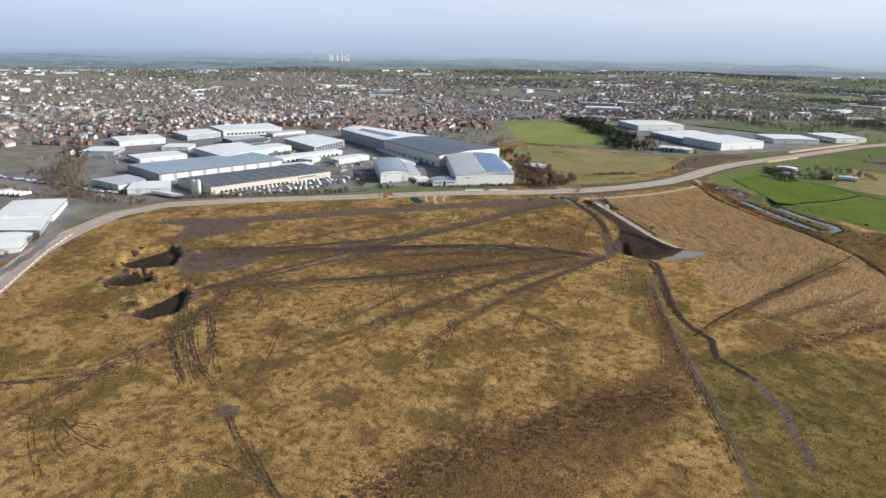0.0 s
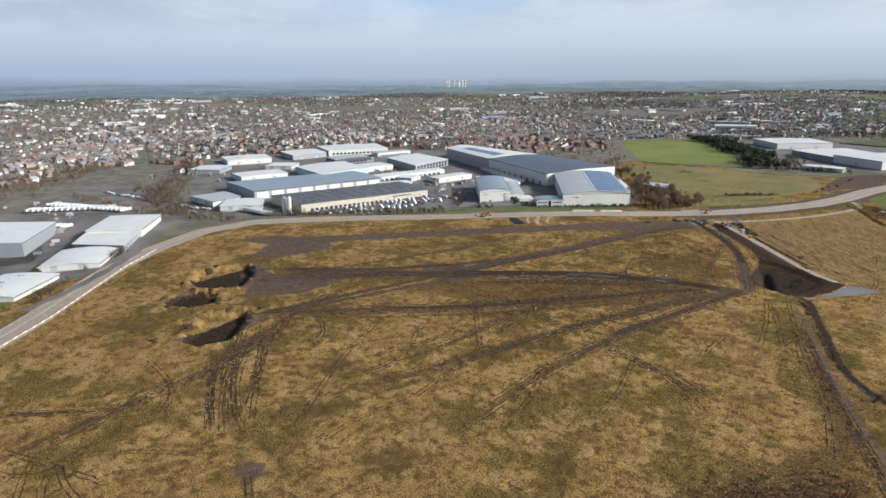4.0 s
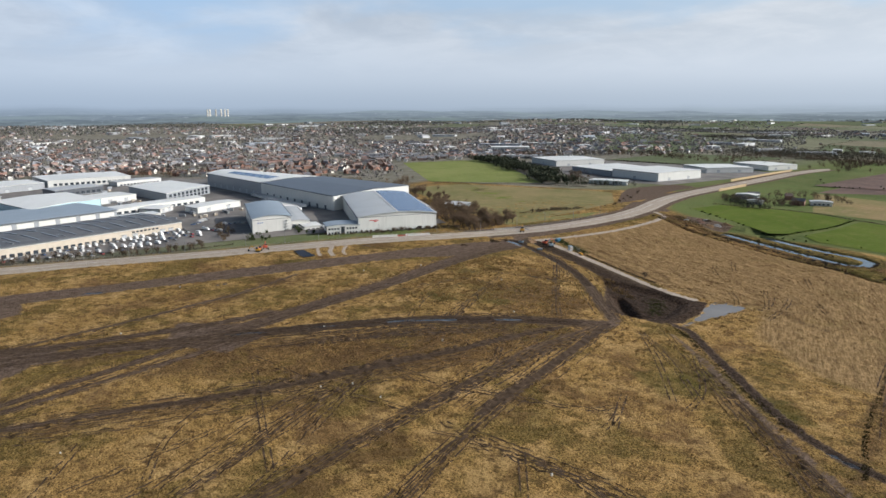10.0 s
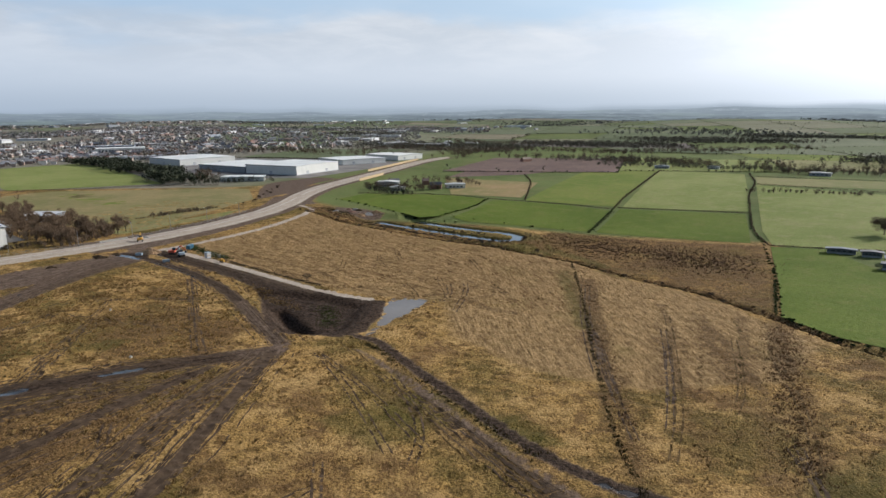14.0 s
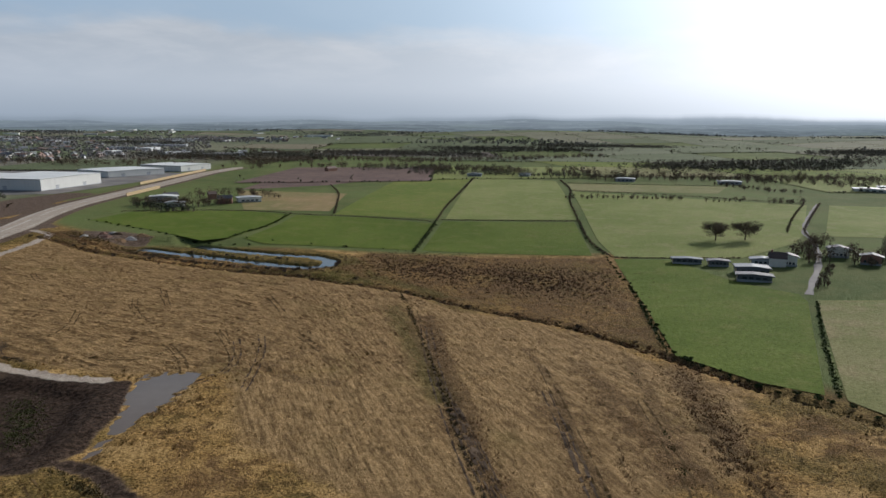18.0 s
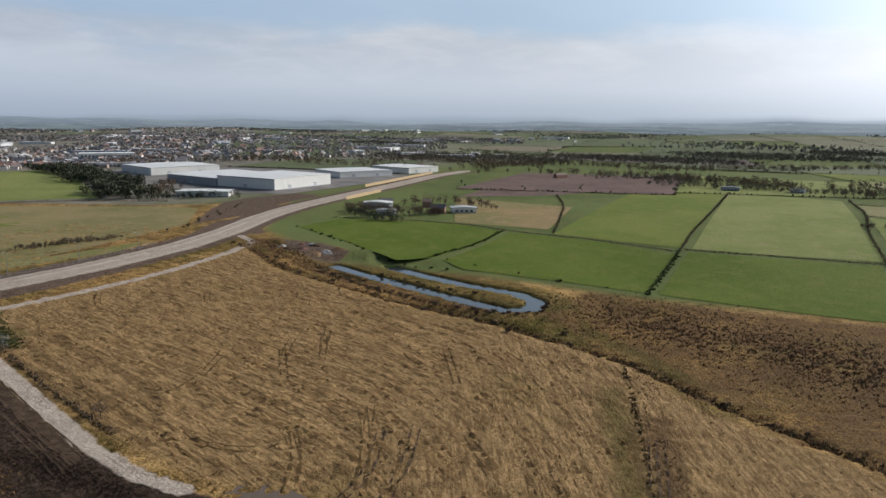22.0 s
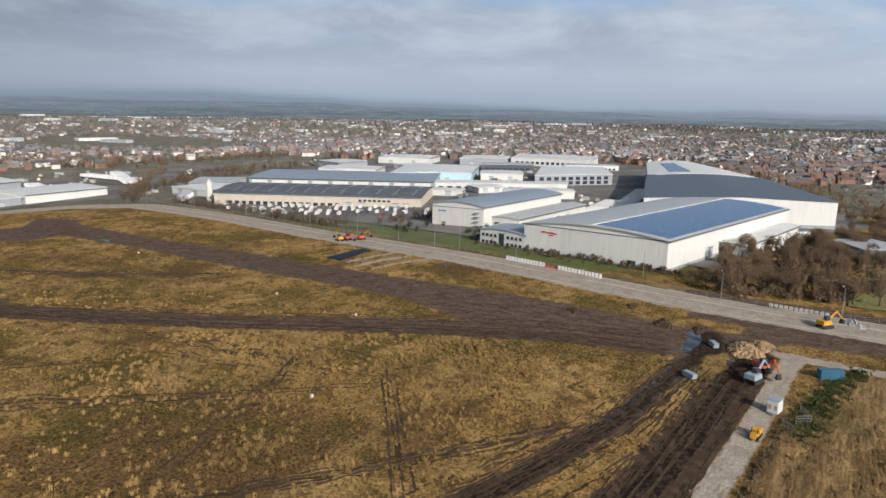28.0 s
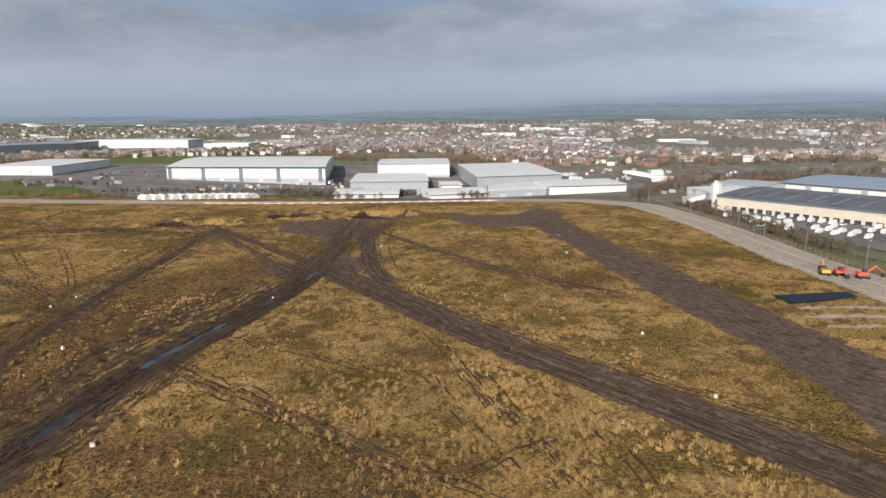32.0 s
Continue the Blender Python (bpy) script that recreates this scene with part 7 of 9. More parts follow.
for px, py, tn in plots[near_n:]:
    wide = float(tr.choice([7, 7, 8, 11, 12, 18]))
    (wv, wf), (rv, rf_) = house_mesh(wide, tr.uniform(6, 7.5), tr.uniform(4.4, 5.2), tr.uniform(6.8, 7.8))
    c, s = math.cos(tn), math.sin(tn)
    rot = np.array([[c, -s, 0], [s, c, 0], [0, 0, 1]])
    off = np.array([px, py, 0.0])
    pale = tr.random() < 0.45
    (far_pale if pale else far_walls).append((wv[:8] @ rot.T + off, np.array([(0, 1, 5, 4), (2, 3, 7, 6), (1, 2, 6, 5), (3, 0, 4, 7)])))
    (hazed_slate if tr.random() < (0.45 if math.hypot(px + 300, py - 150) < 900 else 0.65) else far_roofs).append((rv @ rot.T + off, rf_))
# brick, tile and slate greyed and lifted: haze and roof glint painted in
for nm, lst, m_, lab in (("town_walls", far_walls, island("hazed_brick", [(0.31, 0.215, 0.18), (0.38, 0.30, 0.26), (0.30, 0.21, 0.175), (0.48, 0.42, 0.37)]), "brick walls of distant streets"), ("town_walls", far_pale, island("far_render", [(0.64, 0.6, 0.54), (0.8, 0.78, 0.74), (0.72, 0.69, 0.63)]), "pale rendered walls of distant streets"), ("town_roofs", far_roofs, island("hazed_tile", [(0.33, 0.21, 0.17), (0.36, 0.215, 0.17), (0.28, 0.225, 0.205), (0.42, 0.36, 0.33)]), "tiled roofs of distant streets"), ("town_roofs", hazed_slate, island("hazed_slate", [(0.21, 0.215, 0.235), (0.31, 0.315, 0.335), (0.18, 0.185, 0.20), (0.46, 0.46, 0.47)]), "slate roofs of distant streets")):
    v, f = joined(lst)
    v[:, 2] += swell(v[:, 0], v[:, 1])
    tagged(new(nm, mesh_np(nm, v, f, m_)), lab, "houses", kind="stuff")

# larger pale buildings scattered in the town and on the far plain
sheds_v = []
for _ in range(330):
    yaw, r = math.radians(tr.uniform(8, 200)), 1300 + 2850 * tr.random() ** 1.3
    px, py = -130 - math.sin(yaw) * r, 60 + math.cos(yaw) * r
    if not free_of(np.array([px]), np.array([py]))[0]:
        continue
    ln, dp, tn = tr.uniform(18, 60) * (1 + r / 4000), tr.uniform(12, 28), tr.uniform(0, 3.14)
    c, s = math.cos(tn), math.sin(tn)
    v, f = quad_box([(px + c * a * ln - s * b * dp, py + s * a * ln + c * b * dp) for a, b in ((-0.5, -0.5), (0.5, -0.5), (0.5, 0.5), (-0.5, 0.5))], -4, tr.uniform(5, 8))
    v[:, 2] += swell(np.full(8, px), np.full(8, py))
    sheds_v.append((v, f))
v, f = joined(sheds_v)
tagged(new("distant_sheds", mesh_np("distant_sheds", v, f, island("pale_far_cladding", [(0.75, 0.75, 0.73), (0.55, 0.57, 0.6), (0.8, 0.8, 0.78), (0.3, 0.34, 0.4)]))), "pale industrial sheds across the far town", "sheds", kind="stuff")

# tower blocks on the skyline
for yaw_t in (69.296, 69.105, 68.626, 68.192, 67.892, 67.644):
    yaw, r = radians(yaw_t), 4256
    px, py = -130 - math.sin(yaw) * r, 60 + math.cos(yaw) * r
    tw = tagged(new("tower_block"), "pale tower block on the skyline", "tower block", group="tower blocks on the skyline")
    zt = 46.0
    part("body", quad_box([(px - 3.6, py - 3.6), (px + 3.6, py - 3.6), (px + 3.6, py + 3.6), (px - 3.6, py + 3.6)], hgt(px, py) - 5, zt + 37), RENDER, tw)
    part("plant_room", quad_box([(px - 3, py - 3), (px + 3, py - 3), (px + 3, py + 3), (px - 3, py + 3)], zt + 37, zt + 39), RENDER, tw)
    for lv in range(7):
        part("window_band", quad_box([(px + 3.62, py - 3), (px + 3.72, py - 3), (px + 3.72, py + 3), (px + 3.62, py + 3)], zt + 3 + lv * 4.8, zt + 4.4 + lv * 4.8), GLASS, tw)
# church with spire
ch = tagged(new("church"), "dark stone church with a tall spire", "church")
px, py = -2060, -130
zt = hgt(px, py)
part("nave", from_lists("nave", (lambda m_: (m_[0] + np.array([px, py, zt]), m_[1]))(house_mesh(34, 14, 10, 17)[0]), SLATE), SLATE, ch)
part("nave_roof", from_lists("nave_roof", (lambda m_: (m_[0] + np.array([px, py, zt]), m_[1]))(house_mesh(34, 14, 10, 17)[1]), SLATE), SLATE, ch)
part("tower", quad_box([(px + 17, py - 4), (px + 25, py - 4), (px + 25, py + 4), (px + 17, py + 4)], zt - 2, zt + 26), SLATE, ch)
part("spire", tube((px + 21, py, zt + 26), (px + 21, py, zt + 52), 4.4, 0.2, 8), SLATE, ch)

# town trees, woods and far hedges
tt = np.random.default_rng(31)


def trees_stuff(name, xs, ys, tall, per, size, material, label, seed, slim=0.7):
    z = swell(xs, ys)
    cen = np.c_[xs, ys, z + tall * 0.58]
    rad = np.c_[tall * 0.42, tall * 0.42, tall * 0.42]
    v, f = flakes(cen, rad, per, size, seed, slim)
    trunks = [tube((x, y, zz - 1), (x, y, zz + h_ * 0.5), 0.3, 0.2, 3) for x, y, zz, h_ in list(zip(xs, ys, z, tall))[:900]]
    ob = tagged(new(name, mesh_np(name, v, f, material)), label, "trees", kind="stuff")
    tv, tf = joined(trunks)
    part("trunks", (tv, tf), BARK, ob)
    return ob


n = 100000
xs, ys = np.r_[tt.uniform(-2330, 900, n // 2), tt.uniform(-4330, 1300, n - n // 2)], np.r_[tt.uniform(-2130, 2250, n // 2), tt.uniform(-4000, 4300, n - n // 2)]
r = np.hypot(xs + 130, ys - 60)
dens = town_density(xs, ys)
keep = (tt.random(n) < np.where(dens > 0.03, 0.80, 0.0)) & (r < 4200)
# twigs paler and greyer than the near ones: haze put into their colour
trees_stuff("town_trees", xs[keep], ys[keep], tt.uniform(4, 11, keep.sum()), 8, tt.uniform(1.1, 1.9, keep.sum()) * (0.9 + r[keep] / 5000), island("hazed_town_twigs", [(0.19, 0.175, 0.168), (0.27, 0.250, 0.238), (0.215, 0.212, 0.192)]), "bare winter trees among the houses", 32)
# woods: patches on the plain
n = 110000
xs, ys = tt.uniform(-4330, 4100, n), tt.uniform(-4000, 4300, n)
r = np.hypot(xs + 130, ys - 60)
patch = np.sin(xs / 260 + 0.5) * np.sin(ys / 340 + 1.1) + 0.6 * np.sin((xs + 1.7 * ys) / 420) + tt.normal(0, 0.18, n)
yaw = np.degrees(np.arctan2(-(xs + 130), ys - 60)) % 360
keep = (r > np.where((yaw > 30) & (yaw < 215), 1500, 950)) & (r < 4200) & (patch > np.where((yaw > 30) & (yaw < 215), 0.62, 0.60)) & (town_density(xs, ys) < 0.9) & free_of(xs, ys)
keep = keep & (r >= 1900)
# greyed twig colour carries the haze over the far woods
trees_stuff("far_woods", xs[keep], ys[keep], tt.uniform(8, 14, keep.sum()), 9, tt.uniform(1.8, 2.9, keep.sum()), island("hazed_wood_twigs", [(0.105, 0.105, 0.10), (0.155, 0.148, 0.135), (0.125, 0.135, 0.12)]), "bare winter woodland on the plain", 33)
# fuller copses and shelter belts among the nearer fields
n = 60000
xs, ys = tt.uniform(-900, 1500, n), tt.uniform(560, 2050, n)
r = np.hypot(xs + 130, ys - 60)
copse = np.sin(xs / 150 + 2.1 * np.sin(ys / 260)) * np.sin(ys / 84 + 1.4 * np.sin(xs / 310)) + 0.5 * np.sin((xs - 1.3 * ys) / 190) + tt.normal(0, 0.16, n)
keep = (r > 880) & (r < 1950) & (copse > 0.62) & (town_density(xs, ys) < 0.6) & free_of(xs, ys)
trees_stuff("near_woods", xs[keep], ys[keep], tt.uniform(6, 12, keep.sum()), 13, tt.uniform(1.2, 2.0, keep.sum()), island("copse_twigs", [(0.075, 0.070, 0.052), (0.125, 0.112, 0.082), (0.095, 0.094, 0.064)]), "bare winter copses among the fields", 34, 0.35)
# belts of trees: round the works, behind the estate, dark conifers by the far works
BELTS_A = (
    ([(-320, 196), (-318, 215), (-322, 240)], 7, 60, 4, TWIG_RED),
    ([(-330, 232), (-380, 246), (-430, 262)], 13, 110, 4.5, TWIG_RED),
    ([(-345, 250), (-400, 275), (-470, 300)], 12, 80, 5, TWIG_RED),
    ([(-350, 318), (-338, 345), (-330, 365)], 6, 40, 3, TWIG),
    ([(-350, 205), (-420, 228), (-450, 262)], 4, 30, 5, TWIG),
    ([(-560, 345), (-820, 300), (-1020, 140)], 26, 150, 9, TWIG_RED),
    ([(-620, -255), (-800, -215), (-960, -195)], 14, 70, 9, TWIG),
    ([(-640, -500), (-760, -440), (-930, -345)], 26, 110, 9, TWIG_RED),
    ([(-20, -420), (-150, -365), (-280, -332)], 5, 26, 5, TWIG),
)
BELTS_B = (
    ([(-274, -325), (-302, -314), (-330, -298), (-356, -290), (-391, -275)], 3, 60, 6, TWIG),
    ([(-570, -520), (-600, -780), (-400, -860)], 26, 120, 9, TWIG_RED),
    ([(20, -640), (60, -850), (-60, -920)], 20, 60, 9, TWIG_RED),
    ([(-60, -940), (-420, -900), (-620, -780)], 45, 190, 9, TWIG_RED),
    ([(-120, -432), (-200, -420), (-300, -402)], 12, 60, 3.5, TWIG),
    ([(-20, -455), (-80, -410), (-150, -388)], 10, 50, 4, TWIG_RED),
    ([(20, -700), (-60, -800), (-160, -850)], 50, 170, 7, TWIG_RED),
    ([(-40, -520), (-100, -500), (-130, -470)], 10, 30, 4, TWIG),
    ([(-525, -235), (-580, -285), (-690, -345)], 9, 70, 6, TWIG_RED),
)
BELTS_C = (
    ([(-560, -210), (-640, -235), (-720, -262)], 14, 60, 6, TWIG),
)
BELTS_C_TWO = (
    ([(-350, -360), (-330, -375), (-250, -385)], 6, 24, 5, TWIG),
    ([(-700, -420), (-800, -380), (-960, -300)], 30, 130, 8, TWIG_RED),
    ([(-462, -150), (-446, -104), (-425, -62), (-402, -14), (-396, 14)], 6, 70, 5.5, TWIG),
    ([(-300, -352), (-318, -344), (-345, -330), (-372, -322)], 5, 40, 6, TWIG),
    ([(-460, -600), (-540, -650), (-640, -570), (-720, -470)], 34, 300, 9, TWIG_RED),
    ([(-300, -720), (-400, -690), (-480, -620)], 26, 150, 9, TWIG_RED),
    ([(-250, -372), (-290, -358), (-320, -342)], 4, 30, 6, TWIG),
    ([(-410, 60), (-396, 40), (-385, 60)], 4, 12, 4, IVY), ([(-418, 28), (-440, 42), (-480, 50)], 5, 26, 5, TWIG), ([(-408, 92), (-392, 88), (-384, 96)], 3, 10, 3, IVY),
    ([(-372, 98), (-352, 140), (-338, 178), (-326, 200)], 2.0, 80, 2.6, TWIG),
    ([(-452, -178), (-498, -215), (-560, -240), (-640, -262)], 9, 60, 7, TWIG),
    ([(-600, -240), (-700, -225), (-760, -215)], 8, 40, 7, TWIG_RED),
    ([(-590, 300), (-610, 350), (-680, 420)], 8, 40, 7, TWIG_RED),
)
BELTS_D = (
    ([(-470, 528), (-450, 545), (-430, 575)], 6, 36, 6, CONIFER),
    ([(-480, 545), (-520, 600), (-560, 660)], 10, 50, 8, TWIG),
    ([(-270, 545), (-240, 540), (-215, 540), (-190, 550)], 9, 50, 8, TWIG),
    ([(-240, 600), (-200, 620), (-160, 590)], 10, 30, 8, TWIG),
    ([(236, 400), (212, 372), (205, 352), (203, 340)], 7, 34, 7, TWIG),
    ([(208, 345), (228, 334), (262, 350), (268, 388)], 12, 60, 8, TWIG),
    ([(200, 330), (186, 306), (174, 282)], 4, 14, 4, TWIG),
    ([(-230, 980), (-60, 975), (130, 900), (330, 830), (520, 760)], 40, 260, 9, TWIG),
    ([(-300, 1000), (-330, 1100), (-260, 1250)], 30, 120, 9, TWIG),
    ([(-40, 872), (60, 862), (160, 842), (240, 810)], 16, 150, 8, HEDGE_TWIG),
)
BELTS_E = (
    ([(-40, 950), (30, 950), (62, 945), (100, 900)], 18, 90, 10, TWIG),
    ([(150, 866), (190, 832), (282, 834), (336, 816), (398, 820), (489, 845), (560, 790)], 20, 190, 9, TWIG),
    ([(113, 619), (150, 618), (186, 614), (228, 607)], 4, 34, 5, TWIG), ([(239, 592), (277, 596)], 3, 8, 5, TWIG), ([(289, 584), (328, 585)], 3, 12, 6, TWIG), ([(310, 756), (328, 698), (356, 664)], 6, 34, 5, TWIG),
    ([(-60, 1150), (67, 1250), (196, 1320), (330, 1390)], 40, 190, 10, TWIG),
    ([(-514, 1077), (-475, 1180), (-342, 1147), (-233, 1115)], 34, 190, 9, TWIG),
    ([(-243, 1223), (-143, 1245), (-10, 1167)], 30, 110, 9, TWIG),
    ([(-463, 1600), (-276, 1463), (-104, 1560)], 50, 160, 10, TWIG),
    ([(-258, 532), (-230, 512), (-205, 510)], 8, 36, 6, CONIFER),
    ([(-600, 612), (-520, 588), (-452, 570), (-392, 582)], 6, 60, 6, CONIFER),
    ([(-816, 823), (-870, 980), (-656, 1050), (-411, 993)], 40, 220, 11, TWIG),
    ([(340, 800), (480, 740), (600, 640)], 30, 120, 8, TWIG),
)
belts = BELTS_A + BELTS_B + BELTS_C + BELTS_C_TWO + BELTS_D + BELTS_E
for k, (pts, wob, cnt, tall, leaf) in enumerate(belts):
    c = resample(pts, max(1.0, sum(math.hypot(b[0] - a[0], b[1] - a[1]) for a, b in zip(pts, pts[1:])) / cnt)) + tt.normal(0, wob * 0.5, (1, 2))
    c = c + tt.normal(0, wob * 0.55, c.shape)
    ok = path_distance(c[:, 0], c[:, 1], HAUL) > 16
    c = c[ok]
    trees_stuff("tree_belt", c[:, 0], c[:, 1], tt.uniform(0.6, 1.25, len(c)) * tall, 84, tt.uniform(1.0, 1.5, len(c)) * (0.26 + 0.035 * tall), leaf, "belt of bare winter trees", 200 + k, 0.32)
pts = [(-832, 722), (-760, 712), (-666, 640), (-590, 625), (-534, 552), (-485, 528)]
c = resample(pts, 1.5)
c = c + tt.normal(0, 11, c.shape)
trees_stuff("conifer_belt", c[:, 0], c[:, 1], tt.uniform(8, 14, len(c)), 90, tt.uniform(1.0, 1.5, len(c)), CONIFER, "belt of dark conifers beside the meadow", 240)
# hedges between the farther fields
hc = []
for a, b in hedge_edges:
    hc.append(resample([a, b], 5.0) + tt.normal(0, 0.9, (len(resample([a, b], 5.0)), 2)))
hc = np.concatenate(hc)
hc = hc[tt.random(len(hc)) < 0.8]
big = tt.random(len(hc)) < 0.22 * (np.sin(hc[:, 0] / 130) * np.sin(hc[:, 1] / 170 + 1) > 0.1)
tallh = np.where(big, tt.uniform(6, 11, len(hc)), tt.uniform(1.3, 2.3, len(hc)))
trees_stuff("field_hedges", hc[:, 0], hc[:, 1], tallh, 4, np.where(big, 2.0, 1.2), HEDGE_TWIG, "bare hedgerows between distant fields", 250)

# ---- vehicles and plant ----


def shaped_box(lx, ly, z0, z1, taper=0.0, bevel=0.08, y_off=0.0):
    bm = bmesh.new()
    vs = [bm.verts.new((sx * (lx / 2 - (taper if z == z1 else 0)), sy * ly / 2 * (0.93 if z == z1 else 1), z)) for z in (z0, z1) for sx, sy in ((-1, -1), (1, -1), (1, 1), (-1, 1))]
    for f in ((3, 2, 1, 0), (4, 5, 6, 7), (0, 1, 5, 4), (1, 2, 6, 5), (2, 3, 7, 6), (3, 0, 4, 7)):
        bm.faces.new([vs[k] for k in f])
    if y_off:
        bmesh.ops.translate(bm, verts=bm.verts, vec=(y_off, 0, 0))
    bmesh.ops.bevel(bm, geom=bm.edges[:], offset=bevel, segments=1, affect="EDGES")
    return bm


def wheels(root, xs, half, rad=0.35, wide=0.24):
    for x in xs:
        for s in (-1, 1):
            wv, wf = tube((x, s * (half - wide), rad), (x, s * half, rad), rad, rad, 10)
            wv = np.concatenate([wv, [[x, s * half, rad]]])
            wh = part("wheel", (wv, np.concatenate([wf, [(10 + k, 10 + (k + 1) % 10, 20, 20) for k in range(10)]])[:10]), RUBBER, root)
            part("hub", tube((x, s * half - 0.02, rad), (x, s * (half + 0.03), rad), rad * 0.55, rad * 0.4, 8), GALV, wh)


def van(name="van", label="white panel van parked in the yard"):
    root = tagged(new(name), label, "van", group="vans in the factory yard")
    part("body", shaped_box(3.6, 1.95, 0.4, 2.35, 0.05, 0.1, -0.8), VAN_PAINT, root)
    part("cab", shaped_box(1.9, 1.9, 0.4, 1.9, 0.45, 0.12, 1.75), VAN_PAINT, root)
    part("windscreen", shaped_box(0.9, 1.6, 1.25, 1.86, 0.22, 0.05, 2.0), GLASS, root)
    wheels(root, (-1.8, 1.7), 0.98)
    return root


def car():
    root = tagged(new("car"), "parked car on the works tarmac", "car", group="cars parked at the works")
    part("body", shaped_box(4.3, 1.78, 0.3, 0.95, 0.12, 0.14), CAR_PAINT, root)
    part("cabin", shaped_box(2.3, 1.55, 0.9, 1.45, 0.45, 0.1, -0.2), GLASS, root)
    wheels(root, (-1.35, 1.35), 0.9, 0.32)
    return root


def trailer():
    root = tagged(new("lorry_trailer"), "white box lorry trailer at the docks", "trailer", group="trailers at the docks")
    part("box", shaped_box(12.5, 2.55, 1.15, 4.0, 0.0, 0.05), VAN_PAINT, root)
    part("chassis", shaped_box(12.0, 1.2, 0.8, 1.15, 0.0, 0.03), RUBBER, root)
    part("leg", shaped_box(0.3, 1.6, 0.0, 0.9, 0.0, 0.03, 3.5), GALV, root)
    wheels(root, (-4.9, -3.7, -2.5), 1.25, 0.5, 0.35)
    return root


def fill(proto, spots):
    for k, (px, py, tn) in enumerate(spots):
        lift = 0.35
        if k == 0:
            proto.matrix_world = at(px, py, tn, 1.0, lift)
        else:
            copy_thing(proto, at(px, py, tn, 1.0, lift))


vr = np.random.default_rng(12)
vans, cars = [], []
for off, lo, hi, gap in ((9, 0.05, 0.98, 5.2), (22, 0.10, 0.95, 5.6), (33, 0.2, 0.98, 6.2), (43, 0.35, 0.95, 7.0)):
    ln = 146
    for s in np.arange(lo * ln, hi * ln, gap):
        if vr.random() < 0.08:
            continue
        bx, by = -463 + (-27) * s / ln, -117 + 144 * s / ln
        px, py = bx + 0.983 * off, by + 0.184 * off
        if path_distance(np.array([px]), np.array([py]), HAUL)[0] < 22:
            continue
        (vans if vr.random() < 0.72 else cars).append((px, py, 0.18 + vr.normal(0, 0.05) + (math.pi if vr.random() < 0.5 else 0)))
for ax, ay, bx, by, n, tn in ((-500, 40, -520, 62, 8, 1.2), (-470, 38, -440, 46, 6, 0.2), (-398, 108, -408, 116, 4, 0.5), (-520, -190, -560, -230, 9, 0.8), (-620, -260, -680, -300, 16, 0.9), (-640, -270, -700, -312, 14, 0.9), (-480, 60, -470, 80, 5, 0.4), (-700, 40, -650, 55, 10, 1.2)):
    for k in range(n):
        t_ = k / n
        (cars if vr.random() < 0.6 else vans).append((ax + (bx - ax) * t_ + vr.normal(0, 0.4), ay + (by - ay) * t_ + vr.normal(0, 0.4), tn + vr.normal(0, 0.05)))
for _ in range(44):
    a_ = ((-300, -470, -150, -420), (-180, -620, -120, -560), (-240, -440, -320, -420), (-120, -480, -40, -560))[vr.integers(4)]
    cars.append((vr.uniform(min(a_[0], a_[2]), max(a_[0], a_[2])), vr.uniform(min(a_[1], a_[3]), max(a_[1], a_[3])), 1.1 + vr.normal(0, 0.1)))
fill(van(), vans)
fill(car(), cars)
trailers = []
for k in range(16):
    trailers.append((-520 - k * 8.5, 158 + k * 1.0, 1.62))
for k in range(9):
    trailers.append((-500 - k * 7, 142 + k * 1.2, 1.75))
for k in range(5):
    trailers.append((-400 - k * 13, 226 + k * 6.6, 2.05))
for k in range(9):
    trailers.append((-250 + k * -9, -500 + k * 5.2, 1.05))
for k in range(10):
    trailers.append((-470 - k * 3.2, -150 - k * 1.5, 0.9))
for (ax, ay), (bx, by), cnt in (((-616, -374), (-591, -290), 15), ((-637, -356), (-566, -276), 18), ((-520, -330), (-545, -370), 8), ((-560, -400), (-530, -440), 7)):
    for k in range(cnt):
        px, py = lerp2((ax, ay), (bx, by), k / cnt)
        trailers.append((px, py, math.atan2(by - ay, bx - ax) + 1.2))
fill(trailer(), trailers)


def excavator(label, paint):
    root = tagged(new("excavator"), label, "excavator")
    for s in (-1, 1):
        tr_k = part("track", shaped_box(3.6, 0.6, 0.0, 0.85, 0.25, 0.2), RUBBER, root)
        tr_k.location = (0, s * 1.1, 0)
    part("house", shaped_box(2.9, 2.5, 0.95, 2.0, 0.1, 0.12, -0.4), paint, root)
    part("cab", shaped_box(1.4, 1.1, 1.9, 2.95, 0.12, 0.08, 0.4), GLASS, root)
    part("boom", tube((0.9, 0.1, 1.7), (3.6, 0.1, 3.9), 0.28, 0.22, 6), paint, root)
    part("stick", tube((3.6, 0.1, 3.9), (5.6, 0.1, 1.9), 0.2, 0.15, 6), paint, root)
    bk = part("bucket", shaped_box(1.0, 1.1, 0.6, 1.7, 0.3, 0.1, 5.6), RUBBER, root)
    return root


